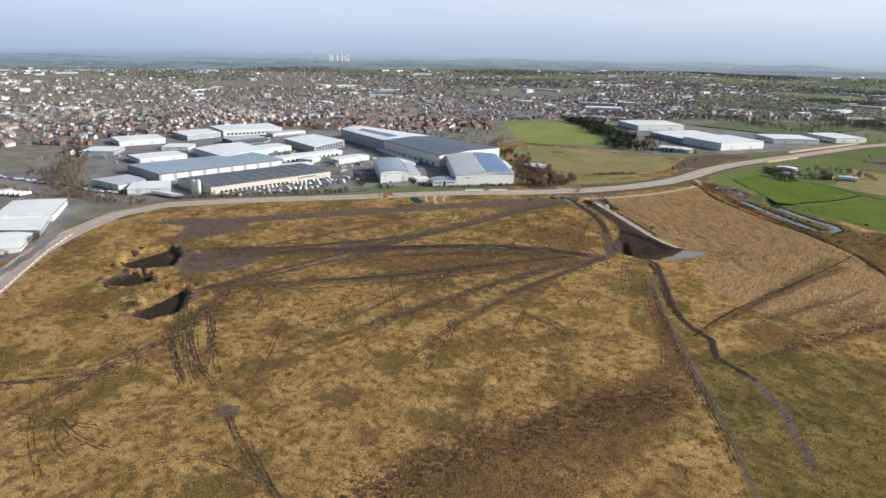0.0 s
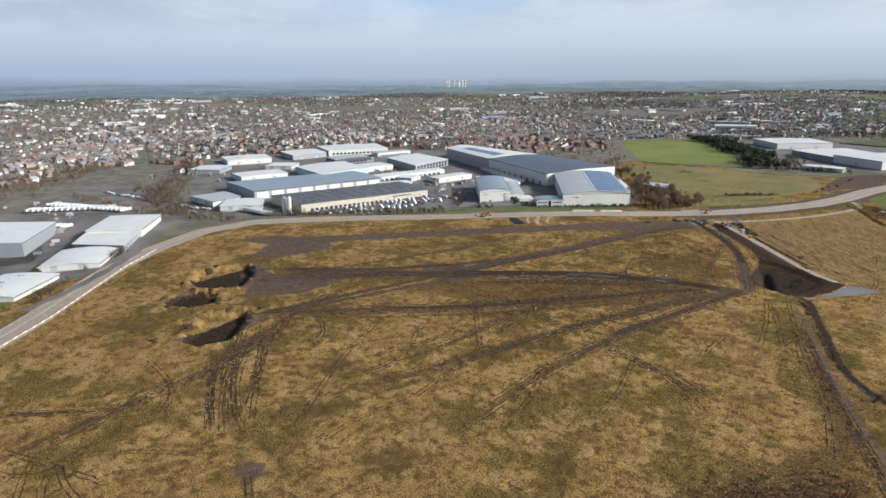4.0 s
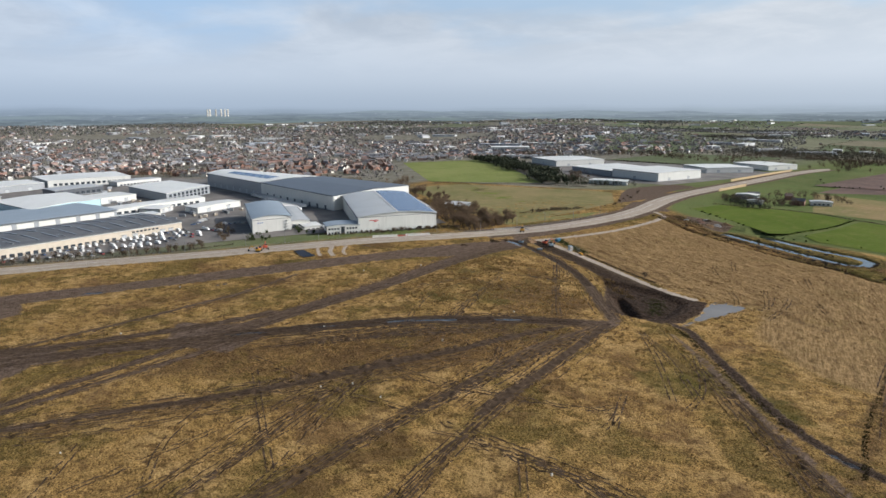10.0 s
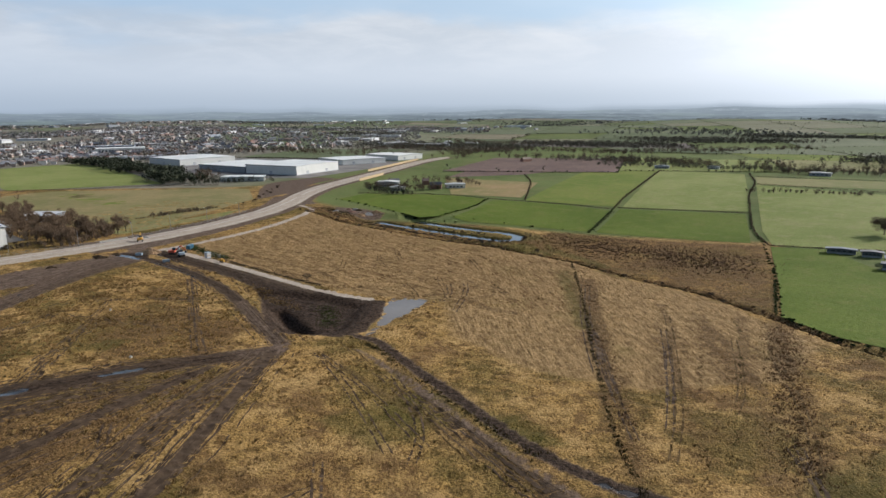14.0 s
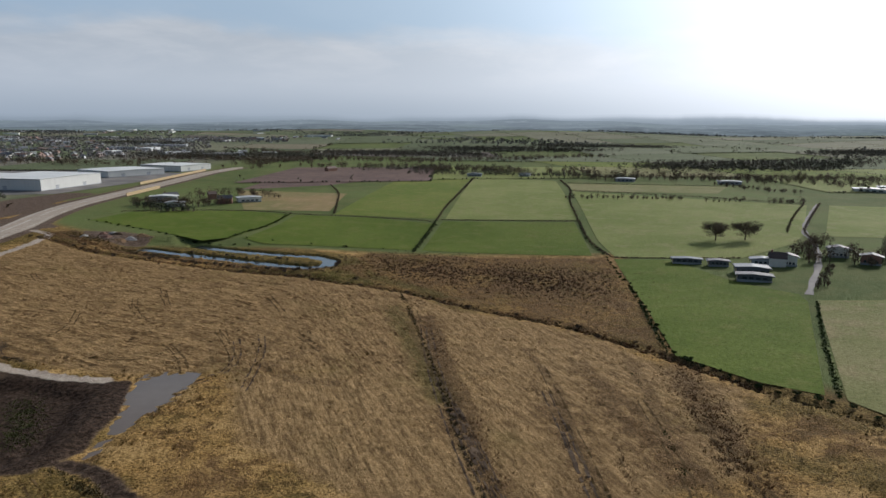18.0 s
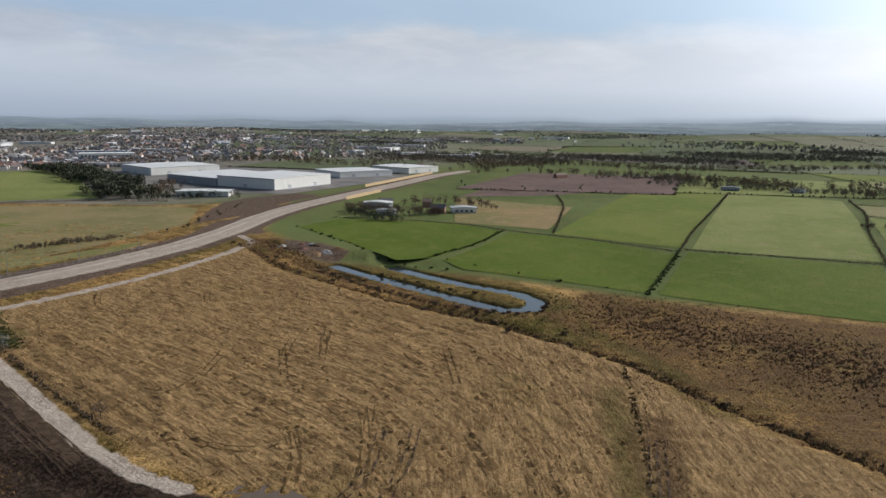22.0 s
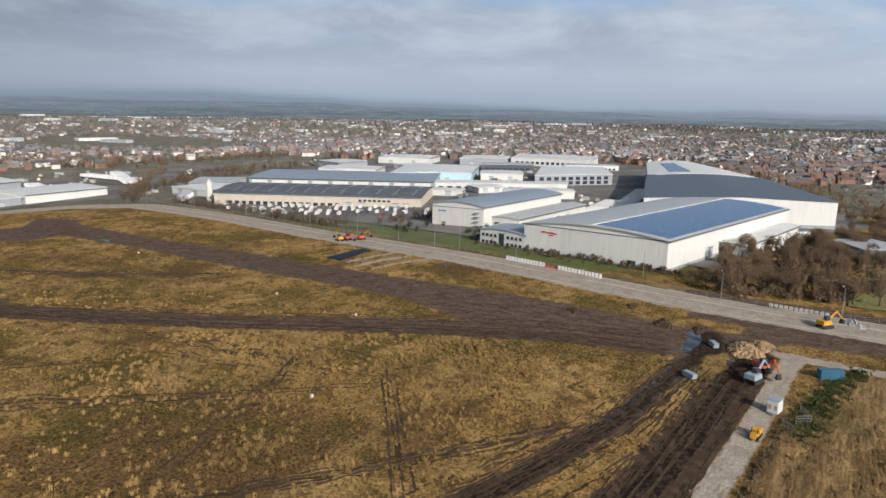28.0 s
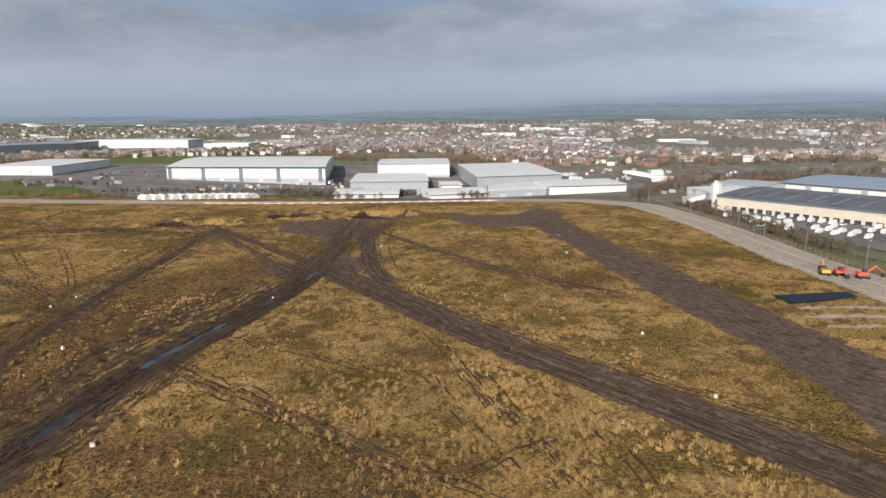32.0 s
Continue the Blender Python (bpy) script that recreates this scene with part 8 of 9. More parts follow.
for px, py, tn, lab, pt in ((-283, 226, 2.2, "yellow tracked excavator on the haul road", PLANT_YELLOW), (-358, 32, 1.0, "orange-red excavator beside the settling pond", PLANT_RED), (-355, 29, 4.0, "yellow excavator beside the settling pond", PLANT_YELLOW), (-361, 38, 2.6, "orange-red excavator near the pond", PLANT_RED), (-238, 201, 0.4, "rust-orange excavator by the stone track", PLANT_RED), (-230, 198, 2.5, "weathered blue-grey excavator on the mud", SKIP_GREY)):
    excavator(lab, pt).matrix_world = at(px, py, tn, 1.25 if px > -300 else 1.1)
dp = tagged(new("dumper"), "small yellow site dumper on the stone track", "dumper")
part("skip", shaped_box(1.7, 1.7, 0.8, 1.9, -0.25, 0.08, 1.1), PLANT_YELLOW, dp)
part("chassis", shaped_box(3.4, 1.3, 0.5, 0.95, 0.0, 0.06), PLANT_YELLOW, dp)
part("seat_box", shaped_box(1.4, 1.4, 0.9, 1.6, 0.15, 0.08, -0.9), PLANT_YELLOW, dp)
part("roll_bar", tube((-0.9, -0.6, 1.5), (-0.9, -0.6, 2.7), 0.08, 0.08, 5), RUBBER, dp)
part("roll_bar", tube((-0.9, 0.6, 1.5), (-0.9, 0.6, 2.7), 0.08, 0.08, 5), RUBBER, dp)
wheels(dp, (-1.1, 1.1), 0.95, 0.55, 0.4)
dp.matrix_world = at(-200, 194, 2.7, 1.0)
cb = tagged(new("site_container"), "blue steel site container by the access track", "container")
part("shell", shaped_box(6.4, 2.5, 0.15, 2.75, 0.0, 0.04), STEEL_BLUE, cb)
for k in range(14):
    for s in (-1, 1):
        part("rib", quad_box([(-3.0 + k * 0.45, s * 1.26), (-2.8 + k * 0.45, s * 1.26), (-2.8 + k * 0.45, s * 1.31), (-3.0 + k * 0.45, s * 1.31)], 0.3, 2.6), STEEL_BLUE, cb)
part("door", quad_box([(3.2, -1.1), (3.28, -1.1), (3.28, 1.1), (3.2, 1.1)], 0.3, 2.6), STEEL_BLUE, cb)
cb.matrix_world = at(-239, 217, 1.85, 0.9)
wv_ = tagged(new("welfare_cabin"), "small white welfare cabin with arched windows", "cabin")
part("shell", shaped_box(3.0, 2.4, 0.3, 3.2, 0.0, 0.06), VAN_PAINT, wv_)
part("roof", shaped_box(3.2, 2.6, 3.2, 3.4, 0.1, 0.04), SKIP_GREY, wv_)
for k in (-1, 1):
    part("window", quad_box([(1.5, k * 0.6 - 0.3), (1.56, k * 0.6 - 0.3), (1.56, k * 0.6 + 0.3), (1.5, k * 0.6 + 0.3)], 1.2, 2.2), TIMBER, wv_)
part("step", shaped_box(0.8, 1.2, 0.0, 0.3, 0.0, 0.03, 1.9), GALV, wv_)
wv_.matrix_world = at(-214, 200, -0.5)
for px, py, tn in ((-228, 183, 0.7), (-253, 191, 0.3)):
    sk = tagged(new("skip"), "pale blue-grey steel tank on the mud", "skip", group="tanks by the crossing")
    part("tub", shaped_box(4.2, 2.0, 0.1, 1.5, -0.25, 0.05), SKIP_GREY, sk)
    part("rim", shaped_box(4.6, 2.1, 1.5, 1.62, 0.0, 0.03), GALV, sk)
    part("lid", shaped_box(4.2, 1.8, 1.62, 1.72, 0.1, 0.03), SKIP_GREY, sk)
    sk.matrix_world = at(px, py, tn, 0.8)


for px, py, tn in ((-206, 201, 0.4), (-210, 205, 1.9), (-214, 206, 0.3)):
    pf = tagged(new("mesh_panel"), "temporary steel mesh fence panel in grass", "fence panel", group="temporary fence panels")
    for xx in (-1.7, 1.7):
        part("upright", tube((xx, 0, -0.2), (xx, 0, 2.0), 0.04, 0.04, 5), GALV, pf)
    for zz in (0.15, 0.75, 1.35, 1.95):
        part("crossbar", tube((-1.7, 0, zz), (1.7, 0, zz), 0.03, 0.03, 4), GALV, pf)
    for k in range(9):
        part("wire", tube((-1.4 + 0.35 * k, 0, 0.15), (-1.4 + 0.35 * k, 0, 1.95), 0.012, 0.012, 3), GALV, pf)
    pf.matrix_world = at(px, py, tn)


def heap(name, label, px, py, rx, ry, tall, material, seed, category="mound"):
    r = np.random.default_rng(seed)
    n_ = 26
    uu, vv = np.meshgrid(np.linspace(-1.25, 1.25, n_), np.linspace(-1.25, 1.25, n_))
    d = np.hypot(uu, vv) + 0.16 * np.sin(3 * np.arctan2(vv, uu) + seed)
    z = tall * np.clip(1 - d, 0, 1) ** 0.8 + r.normal(0, 0.13 * tall, uu.shape) * (d < 0.95) - 0.35 * (d >= 1.0)
    xx, yy = px + uu * rx, py + vv * ry
    idx_ = np.arange(n_ * n_).reshape(n_, n_)
    v = np.stack([xx, yy, z + height(xx, yy)], -1).reshape(-1, 3)
    f = np.stack([idx_[:-1, :-1], idx_[:-1, 1:], idx_[1:, 1:], idx_[1:, :-1]], -1).reshape(-1, 4)
    return tagged(new(name, mesh_np(name, v, f, material)), label, category)


for px, py, rx_, ry_, tall_, cnt_, seed_ in ((-252, 199, 6.2, 4.6, 2.2, 420, 1), (-257, 204, 4.2, 3.6, 1.8, 240, 5)):
    mound = heap("spoil_mound", "mound of sandy rubble and loose stone beside the crossing", px, py, rx_, ry_, tall_, SPOIL, seed_)
    rs = np.random.default_rng(seed_ + 60)
    lumps = []
    for _ in range(cnt_):
        a_, d_ = rs.uniform(0, 6.28), rs.random() ** 0.6
        ox, oy, sz = math.cos(a_) * d_ * rx_, math.sin(a_) * d_ * ry_, rs.uniform(0.15, 0.42)
        oz = hgt(px + ox, py + oy) + tall_ * max(0.0, 1 - d_) ** 0.8
        oct_ = np.array([(1, 0, 0), (0, 1, 0), (-1, 0, 0), (0, -1, 0), (0, 0, 0.8), (0, 0, -0.6)]) * rs.uniform(0.6, 1.3, (6, 1)) * sz
        lumps.append((oct_ + (px + ox, py + oy, oz + 0.1), np.array([(0, 1, 4), (1, 2, 4), (2, 3, 4), (3, 0, 4), (1, 0, 5), (2, 1, 5), (3, 2, 5), (0, 3, 5)])))
    part("loose_stone", joined(lumps), RUBBLE, mound, "pale sandy stones strewn over it")["kind"] = "stuff"
heap("soil_mound", "low dark soil heap beside the road", -268, 178, 5, 3, 1.4, RUT, 2)
heap("stone_mound", "low grey stone heap beside the road", -290, 236, 5, 3, 1.3, CONCRETE, 3)
for k, (px, py, s_) in enumerate(((-272, 150, 3.0), (-283, 168, 2.6), (-266, 188, 3.0), (-225, -230, 4), (-248, -205, 4), (-180, -232, 4), (-170, -250, 3.5), (-280, -195, 4.5), (-300, -215, 4), (-196, -192, 3))):
    heap("soil_mound", "low heap of dug soil", px, py, s_, s_ * 0.7, 0.9, RUT, 10 + k)
pr = np.random.default_rng(91)
for dug in DUG:
    ring_ = resample(list(dug) + [dug[0]], 9.0)
    mx_, my_ = np.mean([p[0] for p in dug]), np.mean([p[1] for p in dug])
    for px, py in ring_:
        if pr.random() < 0.4:
            continue
        out_ = pr.uniform(1.05, 1.3)
        heap("soil_mound", "low heap of dug topsoil beside a pit", mx_ + (px - mx_) * out_, my_ + (py - my_) * out_, pr.uniform(1.8, 4.0), pr.uniform(1.2, 2.6), pr.uniform(0.4, 1.0), TURF if pr.random() < 0.55 else RUT, int(pr.integers(1000)))
rub = np.random.default_rng(14)
for k in range(9):
    heap("rubble_mound", "low heap of dumped rubble and scrap", rub.uniform(-235, -192), rub.uniform(384, 402), rub.uniform(2, 4), rub.uniform(2, 3), rub.uniform(0.6, 1.6), (CONCRETE, RUT, SPOIL, BRICK)[k % 4], 30 + k)

# marker blocks on the site
mk = None
for px, py in ((-137, 56), (-182, -24), (-257, 51), (-303, -45), (-242, -95), (-129, 2), (-187, 100), (-122, -49), (-87, -62), (-128, -59), (-106, -48), (-34, -41), (-244, 86), (-142, -142)):
    if mk is None:
        mk = tagged(new("marker_block"), "small pale concrete marker block in grass", "marker", group="marker blocks")
        part("block", shaped_box(0.9, 0.8, 0.0, 0.95, 0.06, 0.06), STONE, mk)
        part("cap", shaped_box(0.5, 0.5, 0.95, 1.05, 0.05, 0.03), GALV, mk)
        mk.matrix_world = at(px, py, px * 0.7)
    else:
        copy_thing(mk, at(px, py, px * 0.7, rub.uniform(0.55, 0.85)))

# barriers, stacked blocks, lamp posts and fence along the haul road
ba = None
for k in range(30):
    px, py = lerp2((-337, 116), (-318, 156), k / 29)
    if k in (13, 14, 15, 16):
        continue
    if ba is None:
        ba = tagged(new("road_barrier"), "white plastic road barrier on the haul road", "barrier", group="white barriers")
        part("panel", shaped_box(1.1, 0.45, 0.0, 1.7, 0.05, 0.05), BARRIER, ba)
        part("foot", shaped_box(1.2, 0.8, 0.0, 0.25, 0.05, 0.04), BARRIER, ba)
        ba.matrix_world = at(px, py, 1.2)
    else:
        copy_thing(ba, at(px, py, 1.2 + rub.normal(0, 0.06)))
for k in range(4):
    px, py = lerp2((-328, 134), (-326, 141), k / 3)
    rbk = tagged(new("road_barrier"), "red plastic road barrier on the haul road", "barrier", group="red barriers")
    part("panel", shaped_box(1.6, 0.45, 0.0, 1.1, 0.05, 0.05), RED_PAINT, rbk)
    rbk.matrix_world = at(px, py, 1.2)
for k in range(12):
    px, py = lerp2((-302, 214), (-297, 230), k / 11)
    bk = tagged(new("concrete_block"), "pale concrete block at the road edge", "block", group="concrete blocks")
    part("body", shaped_box(1.1, 1.0, 0.0, 1.0, 0.02, 0.05), STONE, bk)
    part("eye", tube((0, 0, 1.0), (0, 0, 1.15), 0.12, 0.08, 6), GALV, bk)
    bk.matrix_world = at(px, py, 1.2)


line_ = resample([(-195, -326), (-240, -307), (-300, -287), (-345, -271), (-392, -248)], 4.2)
wb_ob = tagged(new("water_barrier"), "white plastic barrier lining the estate road", "barrier", group="barrier line of the estate road")
part("body", shaped_box(3.7, 0.3, 0.0, 0.6, 0.1, 0.06), BARRIER, wb_ob)
part("foot", shaped_box(3.4, 0.5, 0.0, 0.15, 0.0, 0.04), BARRIER, wb_ob)
rb_ob = tagged(new("water_barrier"), "red plastic barrier lining the estate road", "barrier", group="barrier line of the estate road")
part("body", shaped_box(3.9, 0.4, 0.0, 0.75, 0.1, 0.08), FADED_RED, rb_ob)
part("foot", shaped_box(3.6, 0.8, 0.0, 0.2, 0.0, 0.04), FADED_RED, rb_ob)
for k in range(len(line_) - 1):
    (px, py), (qx, qy) = line_[k], line_[k + 1]
    m = at(px, py, math.atan2(qy - py, qx - px))
    src = (wb_ob, rb_ob)[k % 2]
    if k < 2:
        src.matrix_world = m
    else:
        copy_thing(src, m)


def lamp_post():
    root = tagged(new("street_lamp"), "tall grey street lamp beside the road", "street lamp", group="street lamps")
    part("column", tube((0, 0, -0.3), (0, 0, 10), 0.14, 0.08, 8), GALV, root)
    part("bracket", tube((0, 0, 9.9), (1.4, 0, 10.3), 0.06, 0.05, 6), GALV, root)
    part("lantern", shaped_box(0.8, 0.35, 10.2, 10.4, 0.05, 0.04, 1.7), BARRIER, root)
    return root


lp = lamp_post()
for k, (px, py) in enumerate(((-365, 56), (-354, 78), (-327, 172), (-303, 198), (-296, 234), (-347, 92), (-394, -7), (-423, -66), (-375, 30), (-445, -120), (-296, 270), (-292, 305), (-288, 340), (-335, 120), (-410, -40), (-458, -170))):
    m = at(px, py, 3.3)
    if k == 0:
        lp.matrix_world = m
    else:
        copy_thing(lp, m)
fence = tagged(new("fence"), "grey mesh fence along the works boundary", "fence")
fl = resample([(-470, -175), (-447, -128), (-421, -66), (-386, 4), (-362, 58), (-345, 104), (-326, 143), (-311, 181), (-299, 211), (-294, 240), (-290, 300), (-294, 360)], 4.0)
pz = height(fl[:, 0], fl[:, 1])
post_me = mesh_np("post", *tube((0, 0, -0.2), (0, 0, 1.9), 0.07, 0.07, 5), GALV)
for p_, z_ in zip(fl, pz):
    po = part("post", post_me, GALV, fence)
    po.location = (p_[0], p_[1], z_)
for zz in (0.5, 1.1, 1.75):
    part("rail", joined([tube((a[0], a[1], za + zz), (b[0], b[1], zb_ + zz), 0.045, 0.045, 4) for a, b, za, zb_ in zip(fl, fl[1:], pz, pz[1:])]), GALV, fence)
# estate road behind the barriers
er_v, er_f = ribbon(smooth_line([(-263, -325), (-300, -301), (-367, -272), (-425, -254), (-490, -240), (-522, -231)], 2), 3.6, 0.3, swell, 3.0)
tagged(new("road", mesh_np("road", er_v, er_f, TARMAC)), "dark tarmac estate road beside the sheds", "road", kind="structure")
# kerb lines of the new road
for off, wd in ((8.5, 0.35), (-8.5, 0.35), (1.5, 0.5)):
    c = resample(smooth_line(HAUL, 1), 4.0)
    t = np.gradient(c, axis=0)
    t /= np.hypot(*t.T)[:, None]
    v, f = ribbon([tuple(p) for p in c + np.stack([-t[:, 1], t[:, 0]], -1) * off], wd, 0.22, height, 4.0, 0.1)
    tagged(new("kerb", mesh_np("kerb", v, f, KERB)), "pale concrete kerb line of the new road", "kerb", kind="structure")
# timber screens along the new road
for pts in ([(-305, 606), (-306, 685)], [(-344, 720), (-346, 930)]):
    scn = tagged(new("timber_screen"), "tan timber noise screen beside the road", "fence")
    c = resample(pts, 4.0)
    z = height(c[:, 0], c[:, 1])
    for a, b, za in zip(c, c[1:], z):
        part("panel", quad_box([(a[0] - 0.1, a[1]), (a[0] + 0.1, a[1]), (b[0] + 0.1, b[1] - 0.1), (b[0] - 0.1, b[1] - 0.1)], za - 0.5, za + 3.0), TIMBER, scn)

# farm by the lane
ROWS_D = (
    ([(129, 353), (144, 350), (145, 355), (130, 358)], 2.8, 0.9, DARK_WALL, SLATE_ROOF, "long dark stable range with a slate roof"),
    ([(146, 344), (156, 342), (157, 347), (147, 349)], 3.0, 0.9, DARK_WALL, SLATE, "dark timber stable with a slate roof"),
    ([(147, 309), (162, 304), (164, 310), (149, 315)], 3.2, 0.9, DARK_WALL, SLATE, "dark open-fronted farm shed beside stables"),
    ([(153, 324), (168, 320), (170, 328), (155, 332)], 3.6, 1.0, DARK_WALL, SLATE_ROOF, "dark farm barn with a dark roof"),
    ([(169, 343), (180, 340), (182, 346), (171, 349)], 3.4, 1.3, GREY_WALL, SLATE_ROOF, "small grey farm outbuilding"),
    ([(183, 340), (191, 337), (193, 343), (185, 346)], 5.2, 2.2, RENDER, SLATE, "white farmhouse with a slate roof"),
    ([(220, 358), (229, 354), (231, 360), (222, 364)], 5.0, 2.4, RENDER, SLATE, "pale cottage with a slate roof"),
    ([(226, 338), (234, 333), (237, 338), (229, 343)], 4.6, 2.2, BRICK, SLATE, "brick cottage beside the lane"),
    ([(-262, 556), (-240, 562), (-243, 574), (-265, 568)], 5.0, 2.0, GREY_WALL, WHITE_ROOF, "grey barn with a white roof among trees"),
)
ROWS_E = (
    ([(-186, 566), (-168, 574), (-173, 584), (-191, 576)], 4.0, 1.2, WHITE_WALL, GREY_ROOF, "low white farm shed by trees"),
    ([(-236, 530), (-222, 534), (-225, 543), (-239, 539)], 3.5, 1.2, CREAM_WALL, GREY_ROOF, "small cream coloured farm shed"),
    ([(24, 852), (42, 849), (43, 858), (25, 861)], 4.0, 1.6, GREY_WALL, SLATE_ROOF, "grey farm range among trees"),
    ([(92, 858), (106, 855), (108, 863), (94, 866)], 4.0, 1.6, CREAM_WALL, SLATE_ROOF, "cream farmhouse range among trees"),
    ([(204, 800), (226, 794), (229, 804), (207, 810)], 3.5, 1.2, GREY_WALL, GREY_ROOF, "grey farm range behind a hedge"),
    ([(318, 770), (342, 762), (345, 772), (321, 780)], 3.5, 1.2, GREY_WALL, GREY_ROOF, "long grey farm range"),
    ([(430, 690), (458, 678), (463, 690), (435, 702)], 3.5, 1.2, CREAM_WALL, GREY_ROOF, "long cream glasshouse among hedges"),
    ([(470, 712), (494, 702), (498, 712), (474, 722)], 3.5, 1.2, GREY_WALL, GREY_ROOF, "long grey glasshouse among hedges"),
)
for corners, eave, rise, wl, rf, lab in ROWS_D + ROWS_E:
    hall("farm_building", corners, None, eave, rise, wl, rf, lab, category="farm building", windows=[(0, 0.1, 0.9, 4, 1.2, 2.4)], doors=[(3, 0.5, 2.6, 2.6, TIMBER)])
lane_v, lane_f = ribbon(smooth_line([(332, 579), (272, 483), (243, 432), (236, 403), (205, 340), (180, 300), (166, 277)], 2), 1.7, 0.3, swell, 4.0)
tagged(new("road", mesh_np("road", lane_v, lane_f, TARMAC)), "narrow tarmac farm lane between hedges", "road", kind="structure")

# ---- loose grass ----
gr = np.random.default_rng(77)
SITE = [(-286, -330), (-380, -252), (-425, -165), (-395, -61), (-355, 9), (-325, 107), (-290, 190), (-262, 260), (-262, 380), (-200, 338), (-78, 304), (0, 262), (60, 210), (104, 145), (200, 60), (200, -300)]
DITCH_TUFT = island("dark_ditch_growth", [(0.060, 0.050, 0.022), (0.105, 0.078, 0.034), (0.072, 0.070, 0.024), (0.150, 0.100, 0.046)], scale=0.1)
BRACKEN = island("dead_bracken", [(0.220, 0.128, 0.066), (0.310, 0.190, 0.098), (0.165, 0.098, 0.052), (0.380, 0.245, 0.125)], scale=0.08)
DITCH_GREEN = island("rank_green_grass", [(0.055, 0.070, 0.020), (0.095, 0.105, 0.034), (0.078, 0.078, 0.030)])


def tussocks(name, n, box, share, lo, hi, material, label, sides=5, full=False):
    """Loose clumps of long dead grass, thick in drifts and thin between."""
    xs, ys = gr.uniform(box[0], box[2], n), gr.uniform(box[1], box[3], n)
    drift = np.sin(xs / 5.1 + 2 * np.sin(ys / 8.3)) * np.sin(ys / 6.2 + 1.5 * np.sin(xs / 9.7)) + 0.6 * np.sin(xs / 23 + 2 * np.sin(ys / 31)) * np.sin(ys / 19 + 1)
    dens = 0.10 + 0.90 * sstep(-0.1, 0.9, drift)
    dens = dens * (0.05 + 0.95 * sstep(-30.0, 40.0, -union_areas(xs, ys, STRAW_AREAS)))
    clear_ = (np.maximum(union_lines(xs, ys, MUD_LINES), union_areas(xs, ys, MUD_AREAS)) < -0.6) & (union_lines(xs, ys, GRAVEL_LINES) < -0.5) & (union_lines(xs, ys, WORN_LINES) < 0.3) & (area_distance(xs, ys, POND) < -1) & inside(xs, ys, SITE)
    keep = clear_ & (gr.random(n) < dens * share)
    xs, ys = xs[keep], ys[keep]
    m_ = len(xs)
    size = (lo + (hi - lo) * gr.random(m_) ** 2.2)[:, None]
    zz = height(xs, ys)[:, None]
    ang = gr.uniform(0, 6.28, (m_, sides))
    inr, out, wd = size * gr.uniform(0.0, 0.5, (m_, sides)), size * gr.uniform(0.3, 1.2, (m_, sides)), size * gr.uniform(0.10, 0.24, (m_, sides))
    if full:
        inr = size * gr.uniform(0.0, 0.85, (m_, sides))
        out, wd = inr + size * gr.uniform(0.05, 0.35, (m_, sides)), size * gr.uniform(0.06, 0.13, (m_, sides))
    ca, sa = np.cos(ang), np.sin(ang)
    cx, cy = xs[:, None], ys[:, None]
    low = zz - 0.12 + 0 * ang
    va = np.stack([cx + ca * inr - sa * wd, cy + sa * inr + ca * wd, low], -1)
    vb = np.stack([cx + ca * inr + sa * wd, cy + sa * inr - ca * wd, low], -1)
    vc = np.stack([cx + ca * out + sa * wd * 0.5, cy + sa * out - ca * wd * 0.5, zz + size * (0.85 * np.sqrt(np.clip(1.0 - (0.85 * out / size) ** 2, 0.04, 1.0)) if full else np.clip(0.95 - 0.6 * out / size, 0.15, 1.0)) * gr.uniform(0.6, 1.0, (m_, sides))], -1)
    vv = np.stack([va, vb, vc], 2).reshape(-1, 3)
    faces = np.arange(len(vv)).reshape(-1, 3)
    tagged(new(name, mesh_np(name, vv, faces, material)), label, "grass", kind="stuff")


tussocks("grass_tufts", 230000, (-330, -270, 150, 330), 0.7, 0.35, 0.95, TUFT, "dry straw-coloured grass tufts", 6)
tussocks("grass_tussocks", 14000, (-250, -40, -60, 180), 0.9, 0.45, 1.05, PALE_TUFT, "pale tussocks of long dead grass", 26, True)
tussocks("grass_tussocks", 7500, (-235, 45, -118, 145), 1.0, 0.75, 1.3, PALE_TUFT, "full pale tussocks of long dead grass", 40, True)
tussocks("grass_tussocks", 9000, (-240, 20, -110, 150), 0.9, 0.4, 0.8, DITCH_TUFT, "dark dead growth between pale tussocks", 9)
tussocks("grass_tussocks", 16000, (-330, -270, 60, 60), 0.6, 0.30, 0.75, TUFT, "low brown tussocks of dead grass", 14, True)


